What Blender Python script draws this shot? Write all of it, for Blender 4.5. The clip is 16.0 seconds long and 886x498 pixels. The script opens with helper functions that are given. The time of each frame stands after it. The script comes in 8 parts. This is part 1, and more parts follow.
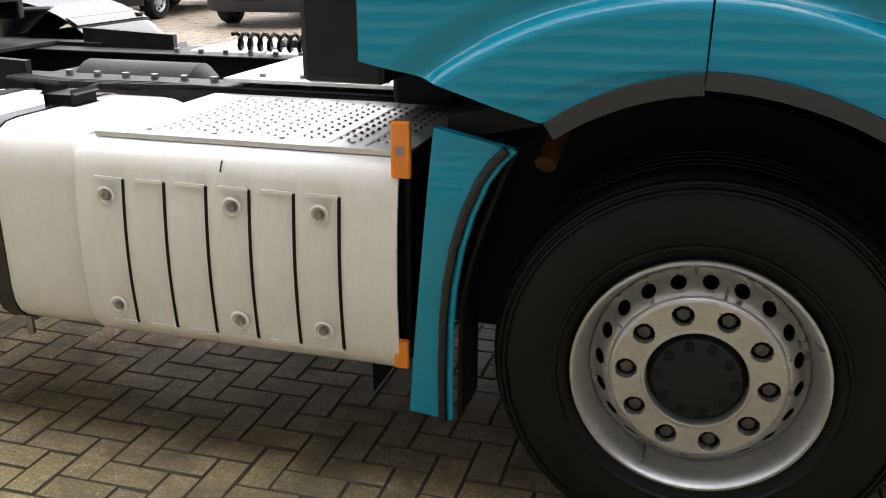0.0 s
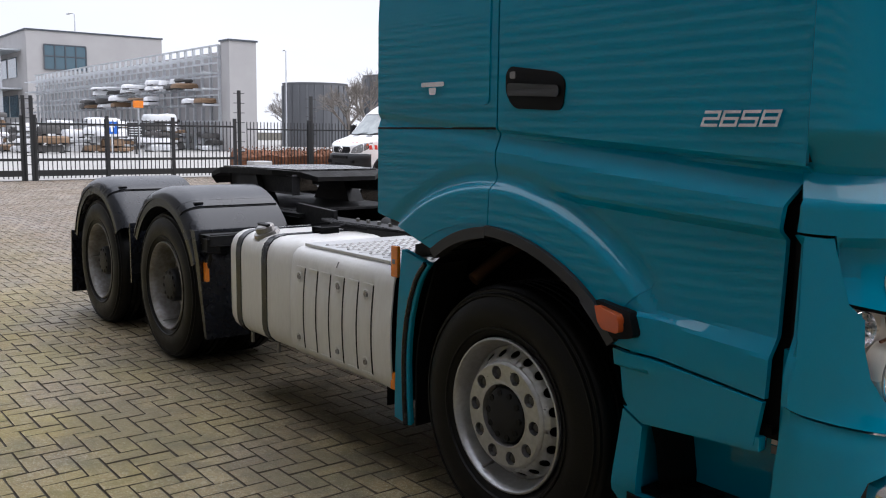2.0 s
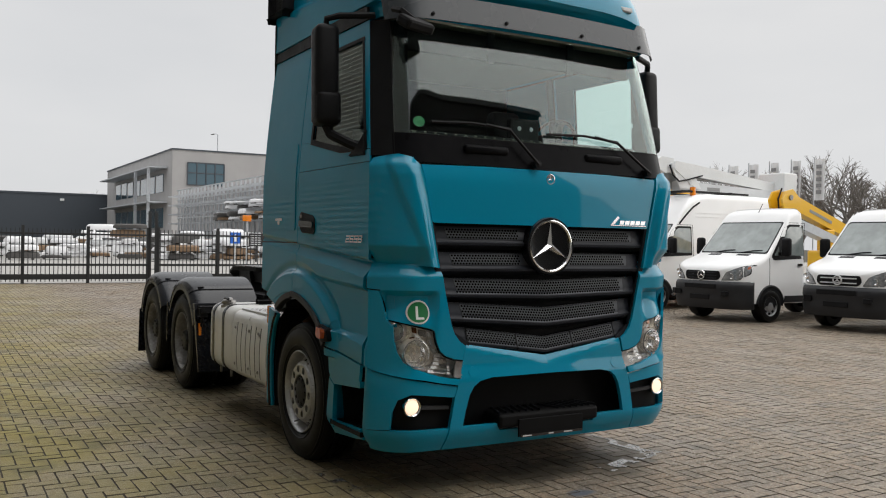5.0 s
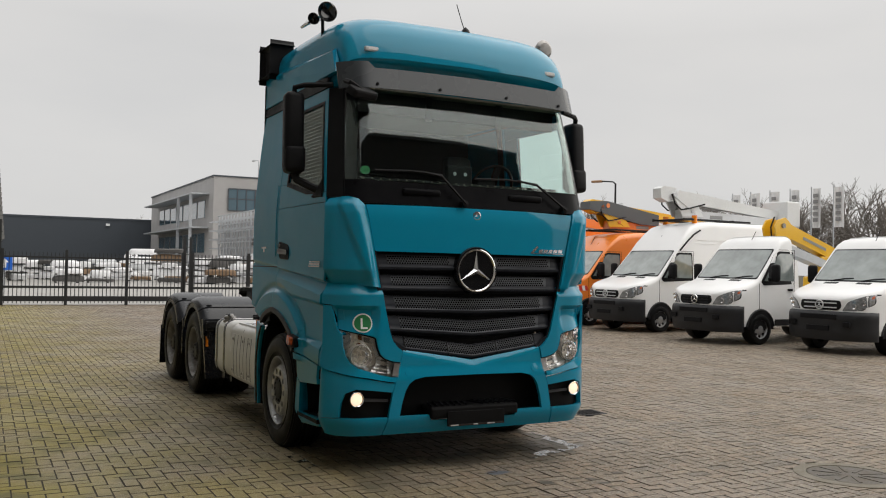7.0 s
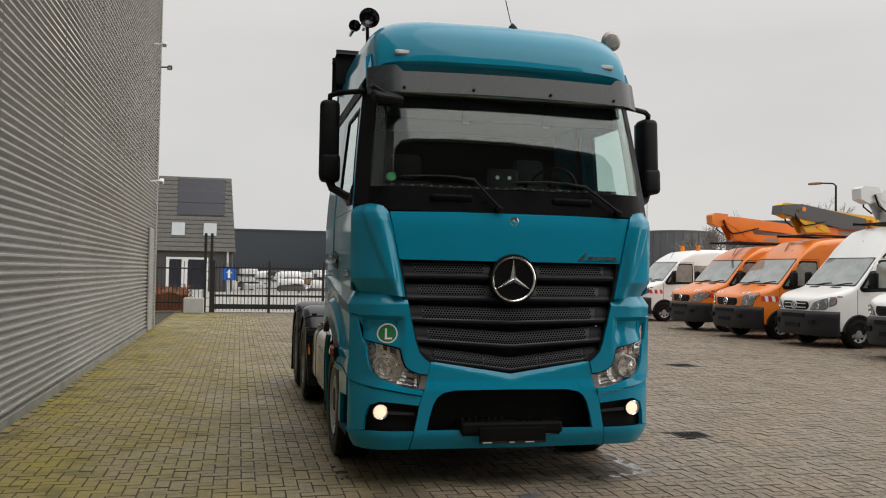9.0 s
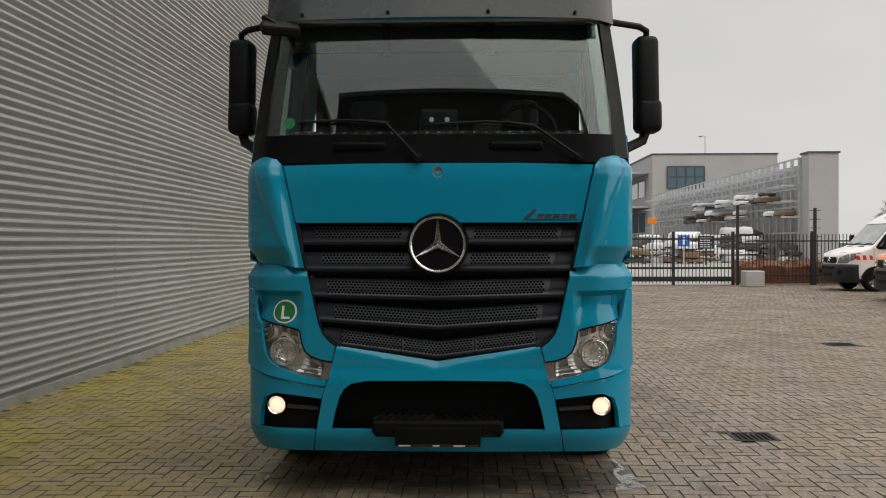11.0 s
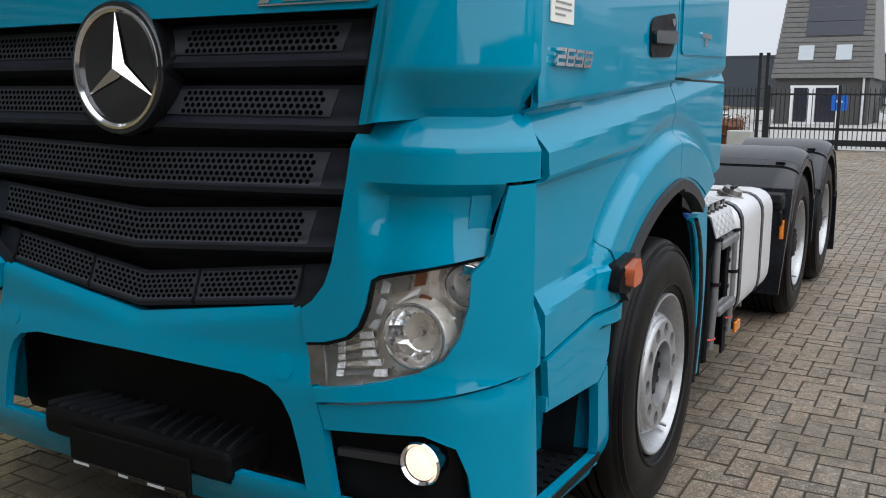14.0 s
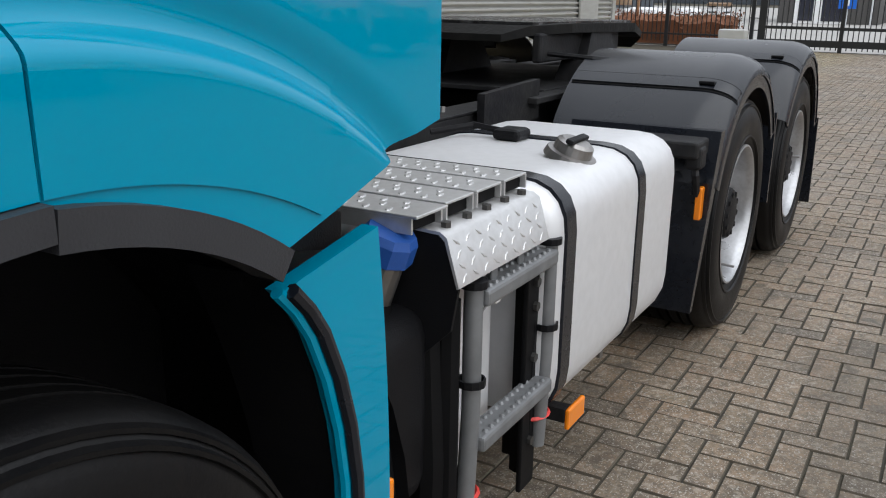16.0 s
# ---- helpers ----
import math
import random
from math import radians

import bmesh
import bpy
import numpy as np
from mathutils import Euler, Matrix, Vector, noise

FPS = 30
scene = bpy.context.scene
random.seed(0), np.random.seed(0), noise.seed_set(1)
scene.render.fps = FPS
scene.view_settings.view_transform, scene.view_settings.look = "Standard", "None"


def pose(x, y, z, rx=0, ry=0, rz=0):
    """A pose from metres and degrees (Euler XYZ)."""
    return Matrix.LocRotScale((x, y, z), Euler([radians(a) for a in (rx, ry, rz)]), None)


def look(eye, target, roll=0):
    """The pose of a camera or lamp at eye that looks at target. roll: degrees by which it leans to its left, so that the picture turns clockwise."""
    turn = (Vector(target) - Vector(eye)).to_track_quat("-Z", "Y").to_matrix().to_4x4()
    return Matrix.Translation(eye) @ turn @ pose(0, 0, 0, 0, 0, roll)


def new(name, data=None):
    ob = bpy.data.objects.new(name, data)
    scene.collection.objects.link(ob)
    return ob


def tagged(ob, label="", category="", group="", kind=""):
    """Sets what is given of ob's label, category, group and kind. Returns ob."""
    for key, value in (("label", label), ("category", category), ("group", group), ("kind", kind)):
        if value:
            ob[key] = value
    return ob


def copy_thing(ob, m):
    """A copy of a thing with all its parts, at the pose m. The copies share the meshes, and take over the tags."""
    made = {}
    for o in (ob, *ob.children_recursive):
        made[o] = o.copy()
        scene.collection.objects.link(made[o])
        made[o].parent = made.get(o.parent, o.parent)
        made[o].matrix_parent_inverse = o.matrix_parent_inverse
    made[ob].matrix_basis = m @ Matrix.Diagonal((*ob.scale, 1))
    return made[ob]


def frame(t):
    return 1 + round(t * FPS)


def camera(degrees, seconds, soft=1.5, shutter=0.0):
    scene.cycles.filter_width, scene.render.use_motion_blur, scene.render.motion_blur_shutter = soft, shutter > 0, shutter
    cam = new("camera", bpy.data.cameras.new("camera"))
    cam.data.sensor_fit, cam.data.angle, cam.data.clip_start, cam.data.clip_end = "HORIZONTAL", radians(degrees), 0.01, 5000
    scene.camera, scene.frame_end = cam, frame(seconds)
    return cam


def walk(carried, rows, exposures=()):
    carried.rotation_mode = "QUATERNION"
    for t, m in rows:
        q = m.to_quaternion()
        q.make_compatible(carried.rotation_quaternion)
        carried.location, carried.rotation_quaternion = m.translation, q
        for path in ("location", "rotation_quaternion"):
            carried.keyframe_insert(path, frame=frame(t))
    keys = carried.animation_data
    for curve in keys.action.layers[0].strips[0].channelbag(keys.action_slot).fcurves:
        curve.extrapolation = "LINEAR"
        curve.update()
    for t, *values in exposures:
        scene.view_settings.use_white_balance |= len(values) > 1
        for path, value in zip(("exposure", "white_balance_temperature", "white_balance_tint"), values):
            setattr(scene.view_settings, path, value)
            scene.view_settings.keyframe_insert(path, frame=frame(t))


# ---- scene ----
cam = camera(53.3, 16.0, soft=1.1)
PATH = [
    (0, (0.031, -0.039, 1.451), (-0.496, 1.774, 0.789), 0.1),
    (0.5, (0.593, -0.11, 1.469), (-0.45, 1.477, 0.842), 0.3),
    (1, (1.211, -0.217, 1.501), (-0.083, 1.225, 1.005), -0.5),
    (1.5, (1.867, -0.21, 1.513), (0.374, 1.066, 1.132), -1.1),
    (2, (2.489, -0.288, 1.533), (0.934, 0.941, 1.274), 0.7),
    (2.5, (3.155, -0.314, 1.555), (1.558, 0.874, 1.361), -0.3),
    (3, (3.793, -0.287, 1.562), (2.160, 0.856, 1.421), -0.1),
    (3.5, (4.407, -0.316, 1.557), (2.727, 0.765, 1.458), 0.4),
    (4, (4.997, -0.320, 1.553), (3.283, 0.708, 1.485), 0.8),
    (4.5, (5.552, -0.419, 1.570), (3.839, 0.609, 1.502), 0.9),
    (5, (6.142, -0.427, 1.57), (4.413, 0.579, 1.556), 1.0),
    (7.5, (7.843, -0.422, 1.589), (6.042, 0.447, 1.654), 1.2),
    (8, (7.959, -0.042, 1.599), (6.096, 0.684, 1.657), 1.2),
    (10.3, (7.375, 2.506, 1.573), (5.38, 2.634, 1.624), 0.9),
    (10.5, (7.243, 2.733, 1.568), (5.245, 2.801, 1.608), 0.8),
    (11, (6.852, 3.299, 1.571), (4.853, 3.237, 1.556), -0.1),
    (11.5, (6.401, 3.82, 1.586), (4.425, 3.584, 1.386), -0.2),
    (12, (5.834, 4.216, 1.548), (3.901, 3.914, 1.129), 0.3),
    (12.5, (5.254, 4.548, 1.537), (3.388, 4.003, 1.067), -1.1),
    (13, (4.6, 4.766, 1.494), (2.745, 4.162, 1.053), 1.9),
    (13.5, (3.980, 4.995, 1.520), (2.186, 4.172, 1.196), 1.3),
    (14, (3.252, 5.185, 1.481), (1.541, 4.207, 1.144), 0.3),
    (14.5, (2.510, 5.235, 1.466), (0.777, 4.291, 1.148), 0.3),
    (15, (1.825, 5.200, 1.436), (0.115, 4.224, 1.086), 0.0),
    (15.5, (1.135, 5.122, 1.407), (-0.542, 4.162, 0.889), 0.6),
    (16, (0.532, 5.040, 1.385), (-1.136, 4.089, 0.828), 0.9),
]
EXPOSURES = [(0, 1.70, 6450, 13), (0.5, 1.62, 6250, 14), (1, 1.25, 6000, 15), (1.5, 0.95, 5950, 15), (2, 0.55, 5950, 15), (2.5, 0.4, 6000, 14), (3.5, 0.2, 6200, 12), (5, 0.06, 6500, 10), (7.5, -0.05, 6700, 10), (11, -0.07, 6750, 10), (12, 0.08, 6700, 10), (12.5, 0.17, 6450, 11), (13.5, 0.14, 6050, 10), (14.5, 0.17, 5950, 9), (15, 0.03, 5950, 9), (15.5, -0.12, 5980, 9), (16, 0.15, 6050, 10)]
walk(cam, [(t, look(eye, target, roll)) for t, eye, target, roll in PATH], EXPOSURES)

# ---- light: a bright overcast sky ----
SUN_ELEVATION, SUN_ROTATION, ZENITH = 46, 40, 2.35
world = bpy.data.worlds.new("overcast_sky")
scene.world = world
world.use_nodes = True
wn, wl = world.node_tree.nodes, world.node_tree.links
wn.clear()
w_out = wn.new("ShaderNodeOutputWorld")
w_bg = wn.new("ShaderNodeBackground")
w_sky = wn.new("ShaderNodeTexSky")
w_sky.sky_type, w_sky.sun_disc = "NISHITA", False
w_sky.sun_elevation, w_sky.sun_rotation = radians(SUN_ELEVATION), radians(SUN_ROTATION)
w_sat = wn.new("ShaderNodeHueSaturation")
w_sat.inputs["Saturation"].default_value = 0.2
w_sat.inputs["Value"].default_value = 0.11
w_co = wn.new("ShaderNodeTexCoord")
w_map = wn.new("ShaderNodeMapping")
w_map.inputs["Scale"].default_value = (1.0, 1.0, 3.0)
w_noise = wn.new("ShaderNodeTexNoise")
w_noise.inputs["Scale"].default_value = 1.6
w_noise.inputs["Detail"].default_value = 5
w_ramp = wn.new("ShaderNodeValToRGB")
w_ramp.color_ramp.elements[0].position, w_ramp.color_ramp.elements[0].color = 0.25, (0.63, 0.645, 0.665, 1)
w_ramp.color_ramp.elements[1].position, w_ramp.color_ramp.elements[1].color = 0.8, (0.80, 0.795, 0.79, 1)
w_mix = wn.new("ShaderNodeMixRGB")
w_mix.inputs[0].default_value = 0.88
# an overcast sky is brighter overhead than at the horizon
w_sep = wn.new("ShaderNodeSeparateXYZ")
w_up = wn.new("ShaderNodeMapRange")
w_up.inputs["From Min"].default_value, w_up.inputs["From Max"].default_value = 0.25, 1.0
w_up.inputs["To Min"].default_value, w_up.inputs["To Max"].default_value = 1.0, ZENITH
wl.new(w_co.outputs["Generated"], w_sep.inputs[0])
wl.new(w_sep.outputs["Z"], w_up.inputs["Value"])
wl.new(w_co.outputs["Generated"], w_map.inputs[0])
wl.new(w_map.outputs[0], w_noise.inputs["Vector"])
wl.new(w_noise.outputs[0], w_ramp.inputs[0])
wl.new(w_sky.outputs[0], w_sat.inputs["Color"])
wl.new(w_sat.outputs[0], w_mix.inputs[1])
wl.new(w_ramp.outputs[0], w_mix.inputs[2])
wl.new(w_mix.outputs[0], w_bg.inputs["Color"])
wl.new(w_up.outputs[0], w_bg.inputs["Strength"])
wl.new(w_bg.outputs[0], w_out.inputs[0])
sun_data = bpy.data.lights.new("sun", "SUN")
sun_data.energy, sun_data.angle, sun_data.color = 1.9, radians(95), (1.0, 0.96, 0.89)
sun = new("sun", sun_data)
sun.matrix_world = look((9, 25, 24), (0, 3, 0))
from mathutils.bvhtree import BVHTree

# ---- materials ----
def material(name, color, rough=0.5, metal=0.0, grain=(), coat=0.0, bump=0.0, bump_scale=60.0, spec=0.5, alpha=1.0, transmit=0.0, emit=0.0, streak=(1, 1, 1)):
    """A node material. grain: rows of (scale, amount, colour): noise that mixes that colour in."""
    m = bpy.data.materials.new(name)
    m.use_nodes = True
    n, l = m.node_tree.nodes, m.node_tree.links
    b = n["Principled BSDF"]
    b.inputs["Base Color"].default_value = (*color, 1)
    b.inputs["Roughness"].default_value = rough
    b.inputs["Metallic"].default_value = metal
    b.inputs["Coat Weight"].default_value = coat
    b.inputs["Coat Roughness"].default_value = 0.04
    b.inputs["Specular IOR Level"].default_value = spec
    b.inputs["Transmission Weight"].default_value = transmit
    if emit:
        b.inputs["Emission Color"].default_value = (*color, 1)
        b.inputs["Emission Strength"].default_value = emit
    co = n.new("ShaderNodeTexCoord")
    mp = n.new("ShaderNodeMapping")
    mp.inputs["Scale"].default_value = streak
    l.new(co.outputs["Object"], mp.inputs[0])
    last = None
    for scale, amount, other in grain:
        t = n.new("ShaderNodeTexNoise")
        t.inputs["Scale"].default_value, t.inputs["Detail"].default_value = scale, 6
        l.new(mp.outputs[0], t.inputs["Vector"])
        r = n.new("ShaderNodeMapRange")
        r.inputs["From Min"].default_value, r.inputs["From Max"].default_value = 0.38, 0.68
        r.inputs["To Max"].default_value = amount
        l.new(t.outputs[0], r.inputs["Value"])
        x = n.new("ShaderNodeMixRGB")
        l.new(r.outputs[0], x.inputs[0])
        if last:
            l.new(last, x.inputs[1])
        else:
            x.inputs[1].default_value = (*color, 1)
        x.inputs[2].default_value = (*other, 1)
        last = x.outputs[0]
        if scale < 20:
            q = n.new("ShaderNodeMapRange")
            q.inputs["From Min"].default_value, q.inputs["From Max"].default_value = 0.3, 0.7
            q.inputs["To Min"].default_value, q.inputs["To Max"].default_value = rough * 0.85, min(1, rough * 1.2)
            l.new(t.outputs[0], q.inputs["Value"])
            l.new(q.outputs[0], b.inputs["Roughness"])
    if last:
        l.new(last, b.inputs["Base Color"])
    if bump:
        t = n.new("ShaderNodeTexNoise")
        t.inputs["Scale"].default_value, t.inputs["Detail"].default_value = bump_scale, 4
        l.new(mp.outputs[0], t.inputs["Vector"])
        k = n.new("ShaderNodeBump")
        k.inputs["Strength"].default_value, k.inputs["Distance"].default_value = bump, 0.01
        l.new(t.outputs[0], k.inputs["Height"])
        l.new(k.outputs[0], b.inputs["Normal"])
    return m


TEAL = material("teal_paint", (0.0, 0.236, 0.378), 0.35, coat=0.72, spec=0.05, grain=((3, 0.2, (0.0, 0.212, 0.342)), (40, 0.06, (0.015, 0.27, 0.38))))
BLACK = material("black_plastic", (0.006, 0.006, 0.007), 0.5, spec=0.14, grain=((9, 0.4, (0.012, 0.012, 0.013)),), bump=0.15, bump_scale=300)
GREY_PLASTIC = material("grey_plastic", (0.012, 0.013, 0.016), 0.45, spec=0.2, grain=((7, 0.4, (0.022, 0.023, 0.027)),), bump=0.1, bump_scale=200)
FENDER = material("fender_plastic", (0.008, 0.0095, 0.0135), 0.24, spec=0.42, grain=((5, 0.5, (0.012, 0.0135, 0.018)), (30, 0.15, (0.026, 0.027, 0.03))))
GLOSS_BLACK = material("gloss_black", (0.006, 0.006, 0.007), 0.12, coat=0.6)
TRIM = material("arch_trim_plastic", (0.027, 0.0275, 0.031), 0.45, spec=0.4, grain=((7, 0.4, (0.036, 0.037, 0.041)),), bump=0.1, bump_scale=250)
RUBBER = material("tyre_rubber", (0.0035, 0.0036, 0.0042), 0.42, spec=0.18, grain=((6, 0.5, (0.007, 0.0065, 0.006)), (60, 0.25, (0.010, 0.009, 0.008))), bump=0.1, bump_scale=120)
RIM = material("silver_rim", (0.46, 0.465, 0.48), 0.31, metal=0.6, grain=((8, 0.4, (0.33, 0.33, 0.33)), (50, 0.3, (0.22, 0.21, 0.20))))
RIM_DULL = material("dull_rim", (0.36, 0.36, 0.36), 0.5, metal=0.5, grain=((8, 0.6, (0.12, 0.11, 0.1)), (40, 0.5, (0.16, 0.12, 0.1))))
STEEL = material("worn_steel", (0.32, 0.31, 0.30), 0.4, metal=0.9, grain=((20, 0.5, (0.14, 0.13, 0.12)),))
CHROME = material("chrome", (0.82, 0.82, 0.83), 0.12, metal=1.0)
CHASSIS = material("chassis_paint", (0.010, 0.010, 0.012), 0.5, spec=0.2, grain=((5, 0.5, (0.022, 0.022, 0.021)), (30, 0.3, (0.04, 0.039, 0.036))), bump=0.15)
WHITE_TANK = material("white_tank_paint", (0.72, 0.71, 0.69), 0.38, coat=0.25, grain=((2.5, 0.3, (0.60, 0.585, 0.55)), (30, 0.2, (0.5, 0.48, 0.44))), streak=(2, 2, 0.5))
ALU_TANK = material("aluminium_tank", (0.70, 0.70, 0.71), 0.38, metal=0.35, grain=((3, 0.3, (0.6, 0.6, 0.61)), (30, 0.2, (0.5, 0.5, 0.5))))
AMBER = material("amber_lens", (0.80, 0.22, 0.005), 0.2, coat=0.6)
AMBER_DARK = material("amber_marker", (0.46, 0.085, 0.018), 0.2, coat=0.6)
RED = material("red_plastic", (0.55, 0.03, 0.02), 0.4)
BLUE_CAP = material("blue_cap", (0.02, 0.08, 0.32), 0.4, bump=0.1)
WHITE = material("white_paint", (0.78, 0.78, 0.78), 0.35, coat=0.4, grain=((2, 0.2, (0.68, 0.68, 0.67)),))
ORANGE = material("orange_paint", (0.78, 0.20, 0.015), 0.32, coat=0.5, grain=((2, 0.2, (0.68, 0.17, 0.015)),))
YELLOW = material("yellow_paint", (0.75, 0.42, 0.01), 0.35, coat=0.3, grain=((4, 0.3, (0.65, 0.35, 0.02)),))
LIGHT_GREY = material("light_grey_paint", (0.55, 0.56, 0.57), 0.4, grain=((4, 0.3, (0.45, 0.46, 0.47)),))
GREEN_SIGN = material("green_sticker", (0.01, 0.16, 0.05), 0.35)
BLUE_SIGN = material("blue_sign", (0.01, 0.11, 0.5), 0.35)
PAPER = material("paper", (0.75, 0.73, 0.68), 0.7)
INK = material("print_grey", (0.25, 0.25, 0.25), 0.7)
GLASS = material("clear_glass", (0.865, 0.878, 0.876), 0.01, transmit=1.0)
GLASS.node_tree.nodes["Principled BSDF"].inputs["IOR"].default_value = 1.05
GLASS.node_tree.nodes["Principled BSDF"].inputs["Coat Weight"].default_value = 1.0
GLASS.node_tree.nodes["Principled BSDF"].inputs["Coat IOR"].default_value = 1.52
GLASS.node_tree.nodes["Principled BSDF"].inputs["Coat Roughness"].default_value = 0.0
GLASS.node_tree.nodes["Principled BSDF"].inputs["Coat Tint"].default_value = (0.93, 1.0, 0.985, 1)
# opaque: sky reflection and see-through are put into its grey-green colour
VAN_GLASS = material("van_glass", (0.25, 0.285, 0.275), 0.06, coat=1.0, grain=((1.6, 0.7, (0.13, 0.15, 0.145)), (5, 0.3, (0.05, 0.055, 0.055))))
LENS = material("lamp_lens", (0.97, 0.97, 0.97), 0.02, transmit=1.0)
LENS.node_tree.nodes["Principled BSDF"].inputs["IOR"].default_value = 1.1
LENS.node_tree.nodes["Principled BSDF"].inputs["Coat Weight"].default_value = 0.6
# near-white and mostly matte: chrome's sky glint is put into the colour
GLINT_WHITE = material("lamp_glint_white", (0.92, 0.92, 0.93), 0.2, metal=0.35, grain=((45, 0.35, (0.7, 0.7, 0.72)),), bump=0.5, bump_scale=90)
BULB = material("lit_fog_lamp", (1.0, 0.75, 0.55), 0.3, emit=0.95)
DARK_CLADDING = material("dark_wall_cladding", (0.10, 0.10, 0.10), 0.5, metal=0.2, grain=((0.7, 0.5, (0.08, 0.08, 0.075)),))
CLADDING = material("wall_cladding", (0.38, 0.38, 0.37), 0.45, metal=0.2, grain=((0.7, 0.5, (0.27, 0.265, 0.245)), (9, 0.25, (0.22, 0.21, 0.19))), streak=(0.3, 1, 2))
FENCE = material("fence_paint", (0.012, 0.013, 0.014), 0.45)
CONCRETE = material("concrete", (0.42, 0.42, 0.41), 0.85, grain=((3, 0.5, (0.33, 0.33, 0.32)),), bump=0.3)
DARK_STEEL = material("dark_blue_cladding", (0.045, 0.055, 0.068), 0.55, grain=((0.6, 0.4, (0.055, 0.065, 0.078)),))
OFFICE = material("office_panel", (0.36, 0.35, 0.345), 0.7, grain=((0.5, 0.4, (0.31, 0.30, 0.30)),))
OFFICE_GLASS = material("office_glass", (0.05, 0.10, 0.13), 0.08, coat=0.5)
GALVANISED = material("galvanised_steel", (0.50, 0.52, 0.54), 0.5, metal=0.5, grain=((6, 0.4, (0.4, 0.41, 0.43)),))
WRAP = material("white_wrap", (0.75, 0.75, 0.76), 0.5, grain=((2, 0.4, (0.6, 0.6, 0.62)),), bump=0.4, bump_scale=8)
ROOF_TILE = material("slate_shingle", (0.17, 0.165, 0.155), 0.75, grain=((3, 0.5, (0.12, 0.12, 0.115)), (25, 0.3, (0.22, 0.21, 0.2))), bump=0.3)
SOLAR = material("solar_panel", (0.018, 0.02, 0.032), 0.2, coat=0.4)
DARK_WALL = material("dark_timber_wall", (0.055, 0.052, 0.05), 0.7, grain=((4, 0.5, (0.08, 0.076, 0.07)),))
HEDGE = material("beech_hedge_leaf", (0.20, 0.075, 0.03), 0.8, grain=((3, 0.7, (0.11, 0.05, 0.025)),))
# bark is paled to put the haze of distance into its colour
BARK = material("bark", (0.20, 0.18, 0.16), 0.9, grain=((6, 0.5, (0.15, 0.135, 0.12)),))
ROAD = material("road_surface", (0.30, 0.29, 0.275), 0.85, grain=((0.3, 0.6, (0.24, 0.235, 0.22)), (12, 0.4, (0.35, 0.34, 0.32))), bump=0.2)
INTERIOR = material("cab_interior", (0.02, 0.02, 0.02), 0.8, spec=0.2)
INTERIOR_LIGHT = material("cab_trim", (0.16, 0.15, 0.12), 0.8)
SEAT = material("seat_fabric", (0.05, 0.05, 0.055), 0.9, bump=0.3)


# ---- mesh helpers ----
def part(name, bm, mat, parent, label="", smooth=False, kind="", angle=35):
    me = bpy.data.meshes.new(name)
    bm.normal_update()
    if smooth:
        for f in bm.faces:
            f.smooth = True
        for e in bm.edges:
            if len(e.link_faces) == 2 and e.calc_face_angle(0) > radians(angle):
                e.smooth = False
    bm.to_mesh(me)
    bm.free()
    me.materials.append(mat)
    ob = new(name, me)
    ob.parent = parent
    return tagged(ob, label, kind=kind)


def thing(name, label, category, at=None, group="", kind=""):
    ob = new(name)
    ob.empty_display_size = 0.1
    ob.matrix_world = at or Matrix()
    return tagged(ob, label, category, group, kind)


def box(bm, x0, x1, y0, y1, z0, z1, bevel=0.0, seg=2, m=None):
    r = bmesh.ops.create_cube(bm, size=1)
    for v in r["verts"]:
        v.co = ((x0 + x1) / 2 + v.co.x * (x1 - x0), (y0 + y1) / 2 + v.co.y * (y1 - y0), (z0 + z1) / 2 + v.co.z * (z1 - z0))
    verts = r["verts"]
    if bevel:
        es = list({e for v in verts for e in v.link_edges})
        k = bmesh.ops.bevel(bm, geom=es, offset=bevel, segments=seg, profile=0.5, affect="EDGES", clamp_overlap=True)
        verts = list({v for f in k["faces"] for v in f.verts} | {v for v in verts if v.is_valid})
    if m:
        bmesh.ops.transform(bm, matrix=m, verts=[v for v in verts if v.is_valid])
    return bm


def B(*a, **k):
    return box(bmesh.new(), *a, **k)


def loft(bm, loops, closed=True, caps=True):
    rows = [[bm.verts.new(p) for p in lp] for lp in loops]
    n = len(rows[0])
    for a, b in zip(rows, rows[1:]):
        for i in range(n if closed else n - 1):
            j = (i + 1) % n
            bm.faces.new((a[i], a[j], b[j], b[i]))
    if caps and closed:
        bm.faces.new(rows[0][::-1])
        bm.faces.new(rows[-1])
    return bm


AXES = {"x": lambda a, u, v: (a, u, v), "y": lambda a, u, v: (u, a, v), "z": lambda a, u, v: (u, v, a)}


def lathe(bm, profile, axis="y", c=(0, 0, 0), seg=32, arc=(0, 360), caps=False):
    """Turn (along, radius) points round an axis through c."""
    full = abs(arc[1] - arc[0] - 360) < 1e-6
    steps = seg if full else seg + 1
    rows = []
    for i in range(steps):
        t = radians(arc[0] + (arc[1] - arc[0]) * i / seg)
        rows.append([bm.verts.new(Vector(c) + Vector(AXES[axis](a, r * math.cos(t), r * math.sin(t)))) for a, r in profile])
    for i in range(seg):
        a, b = rows[i], rows[(i + 1) % steps]
        for k in range(len(profile) - 1):
            q = [a[k], a[k + 1], b[k + 1], b[k]]
            try:
                bm.faces.new(q)
            except ValueError:
                pass
    bmesh.ops.remove_doubles(bm, verts=[v for r in rows for v in r], dist=1e-5)
    if caps and not full:
        for r in (rows[0], rows[-1]):
            r = [v for v in r if v.is_valid]
            if len(r) > 2:
                bm.faces.new(r)
    bmesh.ops.recalc_face_normals(bm, faces=bm.faces)
    return bm


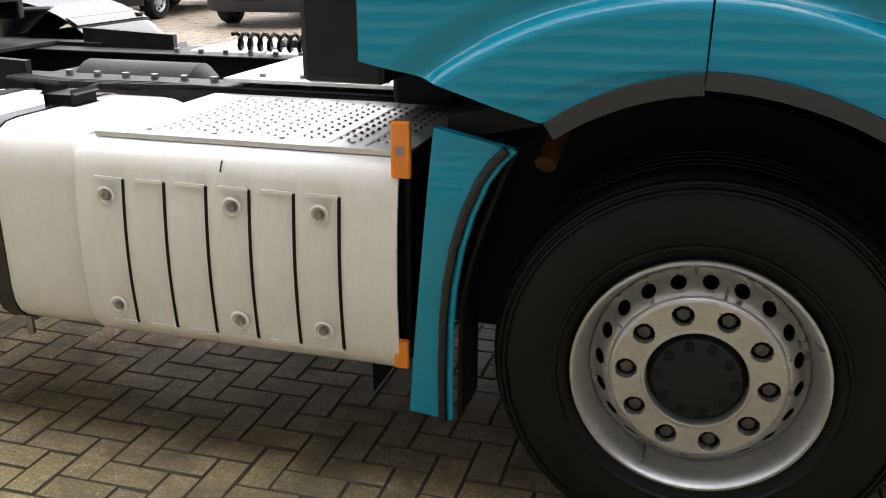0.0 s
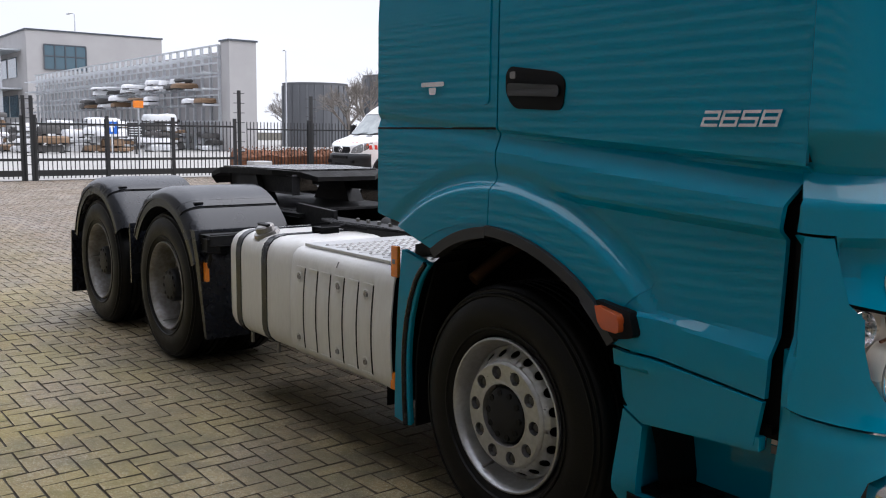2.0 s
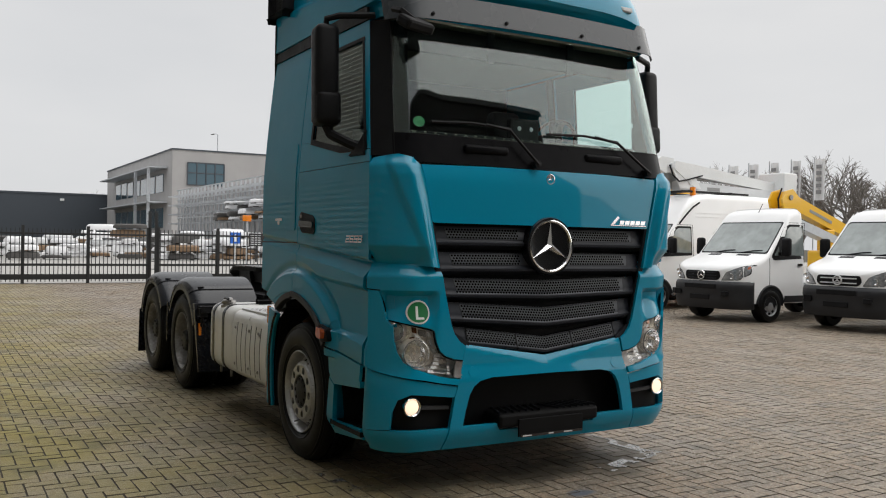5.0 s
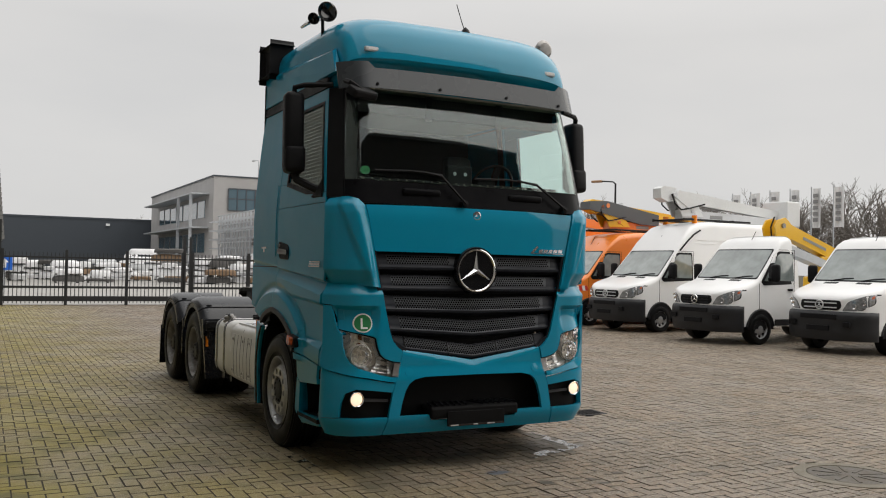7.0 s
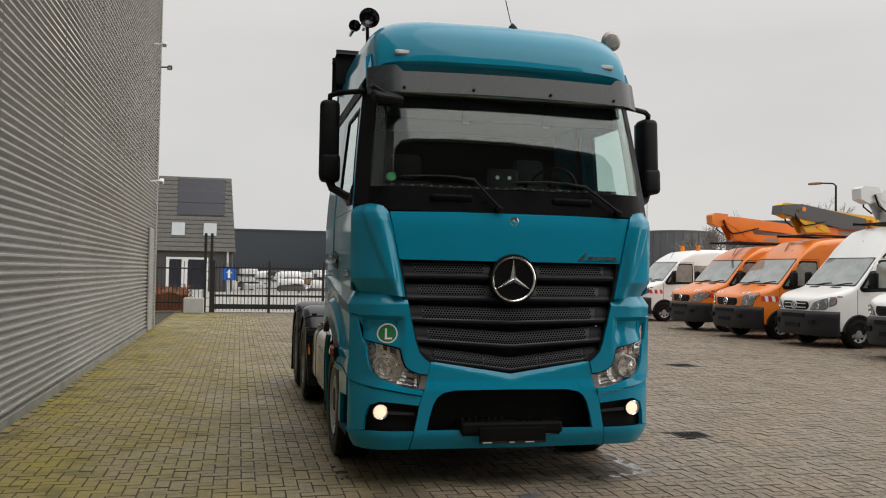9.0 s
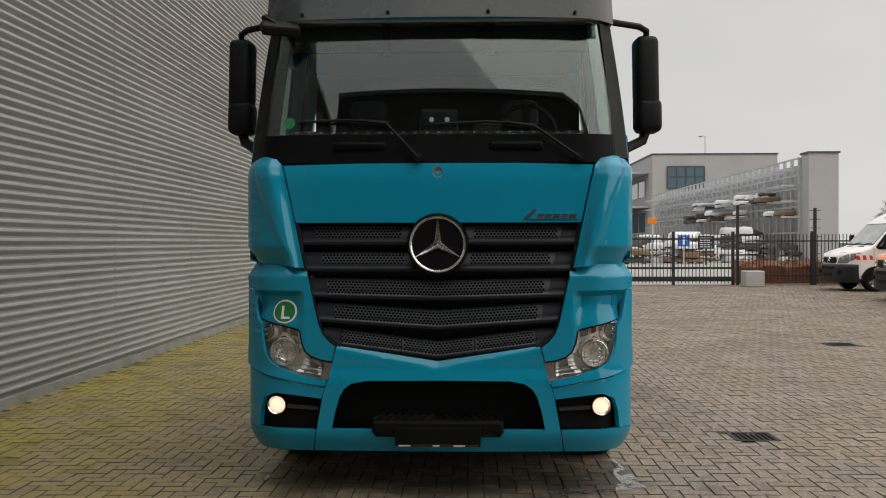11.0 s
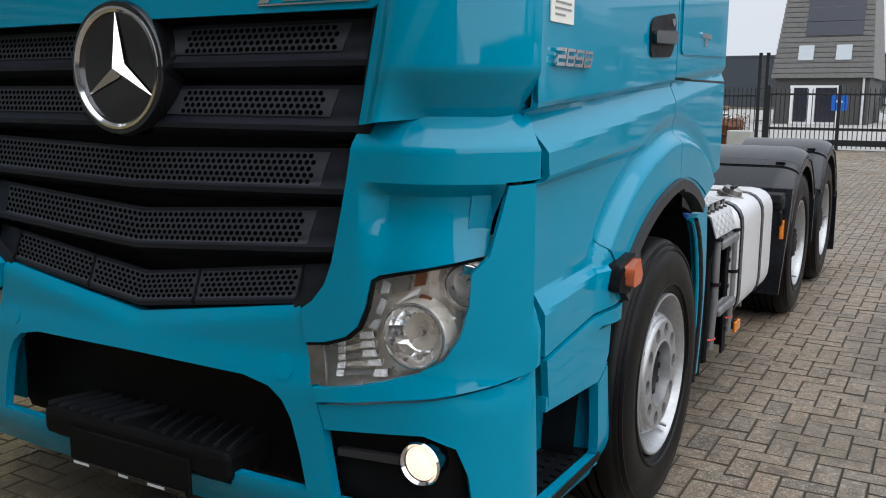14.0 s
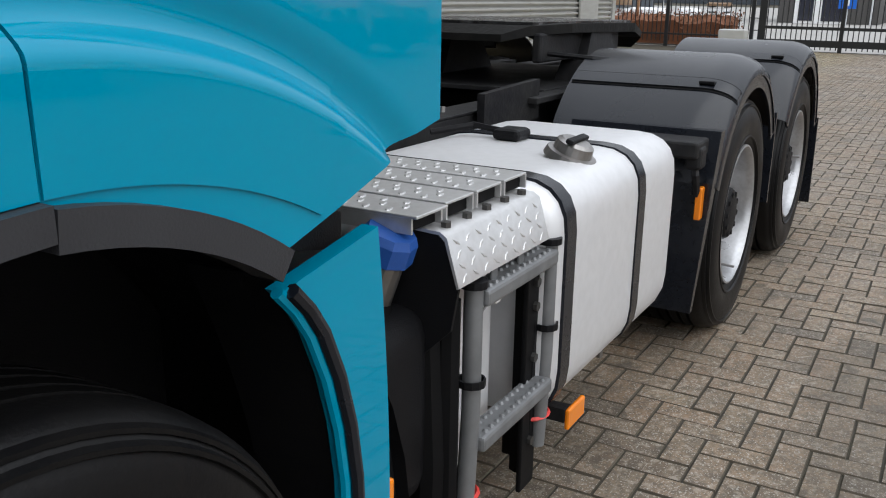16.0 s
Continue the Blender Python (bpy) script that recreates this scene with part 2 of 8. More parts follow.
def cyl(bm, a, b, r, seg=12, r2=None):
    a, b = Vector(a), Vector(b)
    d = b - a
    m = Matrix.Translation((a + b) / 2) @ d.to_track_quat("Z", "Y").to_matrix().to_4x4()
    bmesh.ops.create_cone(bm, cap_ends=True, segments=seg, radius1=r, radius2=r if r2 is None else r2, depth=d.length, matrix=m)
    return bm


def tube(bm, pts, r, seg=8):
    """A round bar along points."""
    pts = [Vector(p) for p in pts]
    loops, up = [], None
    for i, p in enumerate(pts):
        d = (pts[min(i + 1, len(pts) - 1)] - pts[max(i - 1, 0)]).normalized()
        if up is None:
            up = Vector((0, 0, 1)) if abs(d.z) < 0.9 else Vector((1, 0, 0))
        s = d.cross(up).normalized()
        up = s.cross(d).normalized()
        loops.append([p + r * (math.cos(t) * s + math.sin(t) * up) for t in (2 * math.pi * k / seg for k in range(seg))])
    return loft(bm, loops)


def prism(bm, pts, axis, a, b):
    """A flat outline in the plane across an axis, given depth from a to b."""
    lo = [bm.verts.new(AXES[axis](a, *p)) for p in pts]
    hi = [bm.verts.new(AXES[axis](b, *p)) for p in pts]
    bm.faces.new(lo)
    bm.faces.new(hi)
    for i in range(len(pts)):
        j = (i + 1) % len(pts)
        bm.faces.new((lo[i], lo[j], hi[j], hi[i]))
    bmesh.ops.recalc_face_normals(bm, faces=bm.faces)
    return bm


def rounded(pts, r, seg=4):
    """An outline with rounded corners."""
    out, n = [], len(pts)
    for i in range(n):
        p, a, b = Vector(pts[i]), Vector(pts[i - 1]), Vector(pts[(i + 1) % n])
        u, w = (a - p), (b - p)
        k = min(r, u.length * 0.45, w.length * 0.45)
        s, e = p + u.normalized() * k, p + w.normalized() * k
        for j in range(seg + 1):
            t = j / seg
            out.append(tuple((1 - t) ** 2 * s + 2 * t * (1 - t) * p + t * t * e))
    return out


def arc(cx, cz, r, a0, a1, n):
    return [(cx + r * math.cos(radians(a0 + (a1 - a0) * i / n)), cz + r * math.sin(radians(a0 + (a1 - a0) * i / n))) for i in range(n + 1)]


def panel(polys, fn, du=0.06, dv=0.06, thick=0.02, bm=None):
    """Sheet pieces with outlines in (u, v), cut into a grid, bent by fn(u, v, depth) and given thickness."""
    out = bm or bmesh.new()
    for poly in polys:
        t = bmesh.new()
        t.faces.new([t.verts.new((u, v, 0)) for u, v in poly])
        us, vs = [p[0] for p in poly], [p[1] for p in poly]
        for lo, hi, d, ax in ((min(us), max(us), du, 0), (min(vs), max(vs), dv, 1)):
            k = math.floor(lo / d) + 1
            while k * d < hi - 1e-6:
                co, no = [0, 0, 0], [0, 0, 0]
                co[ax], no[ax] = k * d, 1
                bmesh.ops.bisect_plane(t, geom=t.verts[:] + t.edges[:] + t.faces[:], plane_co=co, plane_no=no, dist=1e-5)
                k += 1
        t.verts.index_update()
        front = [out.verts.new(fn(v.co.x, v.co.y, 0)) for v in t.verts]
        back = [out.verts.new(fn(v.co.x, v.co.y, thick)) for v in t.verts]
        for f in t.faces:
            ids = [v.index for v in f.verts]
            out.faces.new([front[i] for i in ids])
            out.faces.new([back[i] for i in reversed(ids)])
        for e in t.edges:
            if len(e.link_faces) == 1:
                i, j = e.verts[0].index, e.verts[1].index
                out.faces.new((front[i], front[j], back[j], back[i]))
        t.free()
    bmesh.ops.recalc_face_normals(out, faces=out.faces)
    return out


def welded(bm):
    bmesh.ops.remove_doubles(bm, verts=bm.verts, dist=1e-5)
    return bm


def lerp(a, b, t):
    return a + (b - a) * t


def step(a, b, x):
    t = min(1, max(0, (x - a) / (b - a)))
    return t * t * (3 - 2 * t)

# ---- ground ----
WALL_Y, WALL_END, FENCE_X = -1.12, -17.0, -25.6
GROUND = material("ground_bed", (0.06, 0.053, 0.04), 0.95, spec=0.2, grain=((0.2, 0.5, (0.08, 0.075, 0.045)), (20, 0.5, (0.035, 0.03, 0.024))), bump=0.3)
bm = bmesh.new()
bmesh.ops.create_grid(bm, x_segments=8, y_segments=8, size=1200)
for v in bm.verts:
    v.co.z = -0.02
ground = part("ground", bm, GROUND, None, "sandy ground under the yard and far fields", kind="structure")
tagged(ground, category="ground")
bm = B(-140, FENCE_X - 0.35, -60, 90, -0.018, -0.004)
tagged(part("road", bm, ROAD, None, "pale paved road beyond the gate", kind="structure"), category="road")


# ---- the corrugated hall beside the truck ----
def corrugated_wall(x0, x1, y, z0, z1, pitch=0.09, depth=0.050):
    bm = bmesh.new()
    prof, z = [], z0
    while z < z1:
        for dz, dy in ((0.0, -depth), (0.014, -depth), (0.050, 0.0), (0.054, 0.003), (0.074, 0.003), (0.078, 0.0)):
            prof.append((y + dy, z + dz))
        z += pitch
    prof.append((y, z))
    n = 12
    loops = [[(lerp(x0, x1, i / n), a, b) for a, b in prof] for i in range(n + 1)]
    loft(bm, loops, closed=False)
    back = [bm.verts.new((x, y - 0.12, b)) for x in (x0, x1) for b in (z0, z)]
    bm.faces.new((back[0], back[1], back[3], back[2]))
    bmesh.ops.recalc_face_normals(bm, faces=bm.faces)
    return bm


PLINTH = material("dirty_plinth", (0.20, 0.20, 0.185), 0.8, grain=((3, 0.6, (0.12, 0.12, 0.09)), (40, 0.4, (0.26, 0.26, 0.24))), bump=0.2)
hall = thing("wall_south", "grey corrugated steel wall of a tall hall", "wall", kind="structure")
part("cladding", corrugated_wall(45, WALL_END, WALL_Y, 0.1, 10.5), CLADDING, hall, smooth=False)
part("plinth", B(WALL_END, 45, WALL_Y - 0.2, WALL_Y + 0.010, -0.02, 0.10, 0.006), PLINTH, hall)
part("corner_trim", B(WALL_END - 0.02, WALL_END + 0.14, WALL_Y - 0.14, WALL_Y + 0.035, 0.0, 10.55, 0.006), CLADDING, hall)
part("end_wall", B(WALL_END, WALL_END + 0.2, -30, WALL_Y - 0.13, 0.0, 10.5), CLADDING, hall)
part("roof_edge", B(WALL_END - 0.1, 45, WALL_Y - 0.4, WALL_Y + 0.1, 10.5, 10.7), CLADDING, hall)
part("downpipe", cyl(bmesh.new(), (WALL_END - 0.1, WALL_Y - 0.12, 0.0), (WALL_END - 0.1, WALL_Y - 0.12, 3.0), 0.05), CLADDING, hall)
part("hall_door", B(-16.0, -15.1, WALL_Y + 0.005, WALL_Y + 0.05, 0.02, 2.6, 0.01), CLADDING, hall, "grey steel service door")
for k in range(9):
    bm = bmesh.new()
    for j in range(110):
        x = 8.0 - 3.0 * k
        box(bm, x - 0.012, x + 0.012, WALL_Y + 0.004, WALL_Y + 0.009, 0.155 + 0.09 * j, 0.171 + 0.09 * j)
    part("screw_row", bm, STEEL, hall)


def wall_camera(x, z, flood=False):
    t = thing("flood_light" if flood else "security_camera", "dark flood light on a wall bracket" if flood else "white security camera on a wall bracket", "flood light" if flood else "camera", pose(x, WALL_Y, z))
    part("bracket", cyl(bmesh.new(), (0, 0, 0), (0, 0.28, 0.02), 0.02), FENCE if flood else WHITE, t)
    part("body", B(-0.12, 0.12, 0.2, 0.32, -0.05, 0.06, 0.02, m=pose(0, 0, 0, 0, 20, 0)), FENCE if flood else WHITE, t)
    part("front_glass", B(0.1, 0.122, 0.22, 0.30, -0.04, 0.04, m=pose(0, 0, 0, 0, 20, 0)), VAN_GLASS, t)


wall_camera(-15.2, 3.75)
wall_camera(-15.2, 7.2)
wall_camera(-16.9, 7.0, True)


# ---- fence and gates ----
def bar_fence(name, label, y0, y1, x, top, low, rails, posts, spacing=0.13, cat="fence"):
    t = thing(name, label, cat, pose(x, 0, 0), kind="")
    n = int((y1 - y0) / spacing)
    bar = bmesh.new()
    box(bar, -0.012, 0.012, -0.012, 0.012, low, top, 0.0)
    first = part("bar", bar, FENCE, t)
    for i in range(n + 1):
        ob = first if i == 0 else copy_thing(first, pose(0, 0, 0))
        ob.parent = t
        ob.location = (0, y0 + spacing * i, 0)
    for z, h in rails:
        part("rail", B(-0.03, 0.03, y0, y1, z - h / 2, z + h / 2, 0.005), FENCE, t)
    for y in posts:
        part("post", B(-0.05, 0.05, y - 0.05, y + 0.05, 0, top + 0.1, 0.008), FENCE, t)
    return t


bar_fence("sliding_gate", "black steel sliding gate with upright bars", 0.15, 6.2, FENCE_X, 1.82, 0.06, ((0.22, 0.18), (0.62, 0.08), (1.65, 0.06)), (0.2, 2.2, 4.2, 6.15), cat="gate")
bar_fence("sliding_gate", "black steel sliding gate with upright bars", 6.45, 12.9, FENCE_X, 1.85, 0.06, ((0.22, 0.18), (0.62, 0.08), (1.68, 0.06)), (6.5, 8.6, 10.7, 12.85), cat="gate")
bar_fence("bar_fence", "black steel bar fence beside the gate", 13.3, 30.0, FENCE_X, 1.85, 0.15, ((0.35, 0.05), (1.6, 0.05)), (15.7, 18.2, 20.7, 23.2), cat="fence")
bar_fence("bar_fence", "black steel bar fence beside the hall", -8.0, -0.2, FENCE_X, 1.85, 0.15, ((0.35, 0.05), (1.6, 0.05)), (-2.5, -5.0), cat="fence")


def gate_post(y, h, double=True):
    t = thing("gate_post", "tall black steel gate post with spikes", "gate post", pose(FENCE_X, y, 0), group="gate posts")
    for dy in ((-0.11, 0.11) if double else (0,)):
        part("post", B(-0.05, 0.05, dy - 0.05, dy + 0.05, 0, h, 0.008), FENCE, t)
    for i in range(9):
        z = 0.2 + (h - 0.3) * i / 8
        part("spike", cyl(bmesh.new(), (0, -0.2, z), (0, 0.2, z), 0.012, 6), FENCE, t)


gate_post(6.32, 2.5)
gate_post(13.02, 2.9, False)
gate_post(0.0, 2.9)
gate_post(15.8, 2.8, False)


def concrete_block(x, y, sx, sy, h):
    t = thing("concrete_block", "pale concrete gate block on the pavers", "block", pose(x, y, 0))
    part("body", B(-sx / 2, sx / 2, -sy / 2, sy / 2, 0, h, 0.03), CONCRETE, t)


concrete_block(-24.9, -0.45, 0.5, 0.7, 0.55)
concrete_block(-24.6, 13.25, 0.6, 0.66, 0.55)


def sign_plate(y, z, x, size):
    t = thing("road_sign", "blue square road sign with a white arrow", "sign", pose(x, y, 0) @ Matrix.Translation((0, 0, z)) @ Matrix.Scale(size, 4))
    part("post", cyl(bmesh.new(), (-0.04, 0, -z / size), (-0.04, 0, 0.24), 0.03, 8), GALVANISED, t)
    part("plate", B(-0.006, 0.006, -0.24, 0.24, -0.24, 0.24, 0.004), BLUE_SIGN, t)
    bm = prism(bmesh.new(), [(-0.05, -0.16), (0.05, -0.16), (0.05, 0.02), (0.12, 0.02), (0, 0.17), (-0.12, 0.02), (-0.05, 0.02)], "x", 0.0065, 0.0095)
    part("arrow", bm, WHITE, t)


for x, y, z, size in ((-54.0, 17.9, 1.65, 1.6), (-41.0, 0.6, 1.35, 1.45)):
    sign_plate(y, z, x, size)
t = thing("notice_board", "dark notice board beyond the gate", "sign", pose(-54.0, 19.4, 1.55) @ Matrix.Scale(1.5, 4))
part("plate", B(-0.006, 0.006, -0.38, 0.38, -0.3, 0.3, 0.004), FENCE, t)
part("board_post", B(-0.03, -0.007, -0.04, 0.04, -1.55 / 1.5, 0.3), FENCE, t)
for k in range(5):
    part("text_bar", B(0.0065, 0.009, -0.3, 0.25 - 0.05 * (k % 2), 0.17 - 0.1 * k, 0.21 - 0.1 * k), LIGHT_GREY, t)


def hedge(y0, y1, x, h):
    rng = random.Random(int(y0 * 7) + 3)
    bm = bmesh.new()
    n = int((y1 - y0) / 0.25)
    loft(bm, [[(x - 0.3, y0 + 0.25 * i, 0.03), (x - 0.32 + rng.uniform(-0.06, 0.06), y0 + 0.25 * i, h * 0.7 + rng.uniform(-0.06, 0.06)), (x, y0 + 0.25 * i, h * 0.9 + rng.uniform(-0.06, 0.06)), (x + 0.32 + rng.uniform(-0.06, 0.06), y0 + 0.25 * i, h * 0.7 + rng.uniform(-0.06, 0.06)), (x + 0.3, y0 + 0.25 * i, 0.03)] for i in range(n + 1)])
    for _ in range(int((y1 - y0) * 900)):
        p = Vector((x + rng.uniform(-0.45, 0.45), rng.uniform(y0, y1), rng.uniform(0.05, h) + rng.gauss(0, 0.04)))
        m = Matrix.Translation(p) @ Euler((rng.uniform(0, 6), rng.uniform(0, 6), rng.uniform(0, 6))).to_matrix().to_4x4()
        s = rng.uniform(0.02, 0.045)
        vs = [bm.verts.new(m @ Vector(q)) for q in ((-s, 0, 0), (0, s * 0.6, s * 0.2), (s, 0, 0), (0, -s * 0.6, s * 0.2))]
        bm.faces.new(vs)
    tagged(part("hedge", bm, HEDGE, None, "low rust-brown beech hedge behind the fence", kind="stuff"), category="hedge")


hedge(13.2, 19.5, FENCE_X - 0.9, 0.95)
hedge(-5.5, -0.6, FENCE_X - 0.9, 0.95)


# ---- yard and buildings beyond the gate ----
def office():
    t = thing("office_building", "grey panelled office building with dark window bands", "building", pose(-135, 32.35, 0) @ Matrix.Scale(1.46, 4))
    part("wall", B(-40, 0, 0, 13.5, 0, 10.6), OFFICE, t)
    part("roof_edge", B(-40.1, 0.1, -0.1, 13.6, 10.6, 10.75), DARK_STEEL, t)
    w = part("window", B(0.02, 0.1, 1.6, 5.6, 6.9, 9.3), OFFICE_GLASS, t, "large tinted corner window")
    for y in (1.6, 2.6, 3.6, 4.6, 5.6):
        part("mullion", B(0.1, 0.16, y - 0.06, y + 0.06, 6.9, 9.3), DARK_STEEL, w)
    for z in (6.9, 8.2, 9.3):
        part("mullion", B(0.1, 0.15, 1.6, 5.6, z - 0.06, z + 0.06), DARK_STEEL, w)
    for z0, z1 in ((6.2, 8.2), (2.2, 4.4)):
        for i in range(7):
            x = -4.0 - 4.2 * i
            part("window", B(x - 3.4, x, -0.08, -0.02, z0, z1), OFFICE_GLASS, t)
        part("canopy", B(-34, -2.0, -2.0, -0.05, z1 + 0.5, z1 + 0.65), GALVANISED, t)
    for x in (-3.0, -10.0):
        part("column", B(x - 0.15, x + 0.15, -2.0, -1.7, 0, 8.8), GALVANISED, t)


office()
t = thing("dark_warehouse", "long low warehouse in dark blue cladding", "building", pose(-195, 0, 0))
part("wall", B(-20, 0, -115, 36, 0, 10.3), DARK_STEEL, t)
part("roof_edge", B(-20, 0.12, -115, 36.2, 10.3, 10.7), DARK_STEEL, t)
part("wall_light", B(0.01, 0.3, 23.2, 24.0, 9.0, 9.5, 0.02), WHITE, t)
t = thing("dark_warehouse", "dark warehouse with a pale end bay", "building", pose(-99.0, -40, 0))
part("wall", B(-15, 0.2, -14, 10, 0, 6.4), DARK_STEEL, t)


def storage_rack():
    t = thing("storage_rack", "long galvanised storage rack with wrapped loads", "rack", pose(-60, 28.6, 0))
    part("end_wall", B(-1.5, 0, 0, 2.2, 0, 8.2), OFFICE, t, "grey panelled end wall")
    part("end_cap", B(-1.6, 0.1, -0.1, 2.3, 8.2, 8.33), DARK_STEEL, t)
    for i in range(34):
        x = -1.6 - 1.6 * i
        part("upright", B(x - 0.09, x + 0.09, -0.2, 0.02, 0, 8.0), GALVANISED, t)
        for z in (3.4, 4.6, 5.8, 7.0):
            part("bracket", B(x - 0.08, x + 0.08, -1.5, -0.2, z, z + 0.14), GALVANISED, t)
    for z in (2.2, 4.2, 5.6, 6.6, 7.9):
        part("beam", B(-55, -1.5, -0.24, -0.12, z, z + 0.12), GALVANISED, t)
    part("backing", B(-55, -1.5, 0.6, 0.9, 0, 7.6), OFFICE, t)


storage_rack()


TIMBER = material("sawn_timber", (0.20, 0.125, 0.07), 0.7, grain=((4, 0.5, (0.13, 0.085, 0.05)),), streak=(1, 6, 6))


def load_stack(x, y, n, rng, z0=0.0, big=1.0):
    """Bundles on bearers, wrapped or bare, no two alike."""
    t = thing("wrapped_load", "stacked goods, most under white plastic wrap", "stack", pose(x, y, z0, 0, 0, rng.uniform(-8, 8)), group="yard stock")
    z = 0.0
    for k in range(n):
        h, w, l = rng.uniform(0.25, 0.5) * big, rng.uniform(0.4, 0.8), rng.uniform(1.0, 2.4)
        for yy in (-l * 0.35, l * 0.35):
            part("bearer", B(-w, w, yy - 0.05, yy + 0.05, z, z + 0.09), DARK_WALL, t)
        mat = rng.choice((WRAP, WRAP, WRAP, LIGHT_GREY, TIMBER, DARK_WALL))
        off = rng.uniform(-0.25, 0.25)
        bm = loft(bmesh.new(), [[(-w * a, off + l * f, z + 0.092), (w * a, off + l * f, z + 0.092), (w * a * 1.02, off + l * f, z + h * b * 0.75), (w * a * 0.8, off + l * f, z + h * b), (-w * a * 0.75, off + l * f, z + h * b * rng.uniform(0.9, 1.0)), (-w * a, off + l * f, z + h * b * 0.7)] for f, a, b in ((-0.5, 0.8, 0.7), (-0.44, 0.95, 0.95), (-0.15, 1.0, rng.uniform(0.9, 1.05)), (0.2, 1.0, rng.uniform(0.9, 1.05)), (0.45, 0.95, 0.95), (0.5, 0.8, 0.75))])
        part("load", bm, mat, t, smooth=True, angle=50)
        z += h * 1.02 + 0.02


rng = random.Random(5)
for i in range(44):
    load_stack(rng.uniform(-72, -57), 1.6 + i * 0.66 + rng.uniform(-0.3, 0.3), rng.choice((2, 3, 3)) if i < 14 else rng.choice((3, 4, 5)), rng, big=1.25)
for i in range(16):
    load_stack(-62.5 - 1.9 * i, 27.6, rng.choice((1, 2, 2)), rng, z0=rng.choice((3.55, 4.75)), big=1.2)
for i in range(9):
    load_stack(rng.uniform(-64, -44), -17 + i * 1.15, rng.choice((2, 3)), rng)


# pale base puts the sky's reflection into the glass colour
SKYLIGHT = material("skylight_glass", (0.42, 0.45, 0.47), 0.1, coat=0.8)


def house():
    """A show house with a steep shingled front."""
    t = thing("show_house", "house with steep grey shingled front and solar panels", "house", pose(-56, -2.05, 0) @ Matrix.Diagonal((0.74, 0.765, 0.74, 1)))
    part("wall", B(-14, 0, -3.5, 3.5, 0, 3.9), DARK_WALL, t)
    E0, E1, W0, W1, Z0, Z1 = 0.3, -2.2, 3.75, 3.2, 3.8, 11.0
    bm = loft(bmesh.new(), [[(E0, -W0, Z0), (E0, W0, Z0), (-14, W0, Z0), (-14, -W0, Z0)], [(E1, -W1, Z1), (E1, W1, Z1), (-12, W1, Z1), (-12, -W1, Z1)]])
    roof = part("roof", bm, ROOF_TILE, t)
    for k in range(17):
        f = k / 17
        x, w, z = lerp(E0, E1, f), lerp(W0, W1, f), lerp(Z0, Z1, f)
        part("shingle", B(x - 0.15, x + 0.1, -w - 0.04, w + 0.04, z, z + 0.36), ROOF_TILE, roof)
    def on_roof(name, y0, y1, f0, f1, mat, lift):
        loops = []
        for d in (0.0, lift):
            loops.append([(lerp(E0, E1, f) + 0.14 + d, y, lerp(Z0, Z1, f) + 0.02) for y, f in ((y0, f0), (y1, f0), (y1, f1), (y0, f1))])
        return part(name, loft(bmesh.new(), loops), mat, roof)
    for f0, f1 in ((0.48, 0.64), (0.645, 0.805), (0.81, 0.97)):
        on_roof("solar_panel", -1.5, 2.7, f0, f1, SOLAR, 0.08)
    on_roof("skylight", -1.9, -0.75, 0.20, 0.37, SKYLIGHT, 0.1)
    on_roof("skylight", 0.9, 2.05, 0.20, 0.37, SKYLIGHT, 0.1)
    d = part("door", B(0.02, 0.1, -2.3, 1.4, 0.0, 3.2), WHITE, t, "white door frame")
    part("door_glass", B(0.11, 0.15, -2.0, -0.95, 0.2, 3.0), SOLAR, d)
    part("door_glass", B(0.11, 0.15, -0.35, 1.2, 0.2, 3.0), SOLAR, d)
    part("downpipe", cyl(bmesh.new(), (0.12, 3.1, 0), (0.12, 3.1, 3.8), 0.09), LIGHT_GREY, t)


house()


TANK_STEEL = material("tank_steel", (0.12, 0.125, 0.135), 0.5, metal=0.2, grain=((0.8, 0.5, (0.08, 0.084, 0.092)),), streak=(1, 1, 0.2))


def round_tank(x, y, r, h):
    t = thing("storage_tank", "dark round storage tank with ribbed sides", "tank", pose(x, y, 0), group="storage tanks")
    part("shell", lathe(bmesh.new(), [(0, r), (h, r), (h + 0.25, r * 1.02), (h + 0.3, 0.0)], "z", seg=40), TANK_STEEL, t)
    for i in range(24):
        a = 2 * math.pi * i / 24
        part("rib", cyl(bmesh.new(), (r * math.cos(a), r * math.sin(a), 0), (r * math.cos(a), r * math.sin(a), h), 0.12, 6), TANK_STEEL, t)


round_tank(-80, 47.5, 3.4, 6.3)
round_tank(-80, 59, 4.6, 7.6)


RUST = material("rusty_lamp_head", (0.32, 0.17, 0.08), 0.6, grain=((8, 0.5, (0.22, 0.12, 0.06)),))


def street_lamp(x, y, h, a, k=1.0):
    t = thing("street_lamp", "slim street lamp with a curved arm", "street lamp", pose(x, y, 0, 0, 0, a) @ Matrix.Scale(k, 4), group="street lamps")
    part("pole", cyl(bmesh.new(), (0, 0, 0), (0, 0, h), 0.09, 10, 0.05), GALVANISED if h > 7 else CHASSIS, t)
    part("arm", tube(bmesh.new(), [(0, 0, h), (0.15, 0, h + 0.12), (0.9, 0, h + 0.2)], 0.04, 6), GALVANISED if h > 7 else CHASSIS, t)
    part("lamp_head", B(0.85, 1.5, -0.12, 0.12, h + 0.13, h + 0.25, 0.04), LIGHT_GREY if h > 7 else RUST, t)


street_lamp(-30.5, 30, 6.3, 200)
street_lamp(-200, 57.8, 11.8, 190, 2.2)
street_lamp(-78, 43, 9.5, 160)


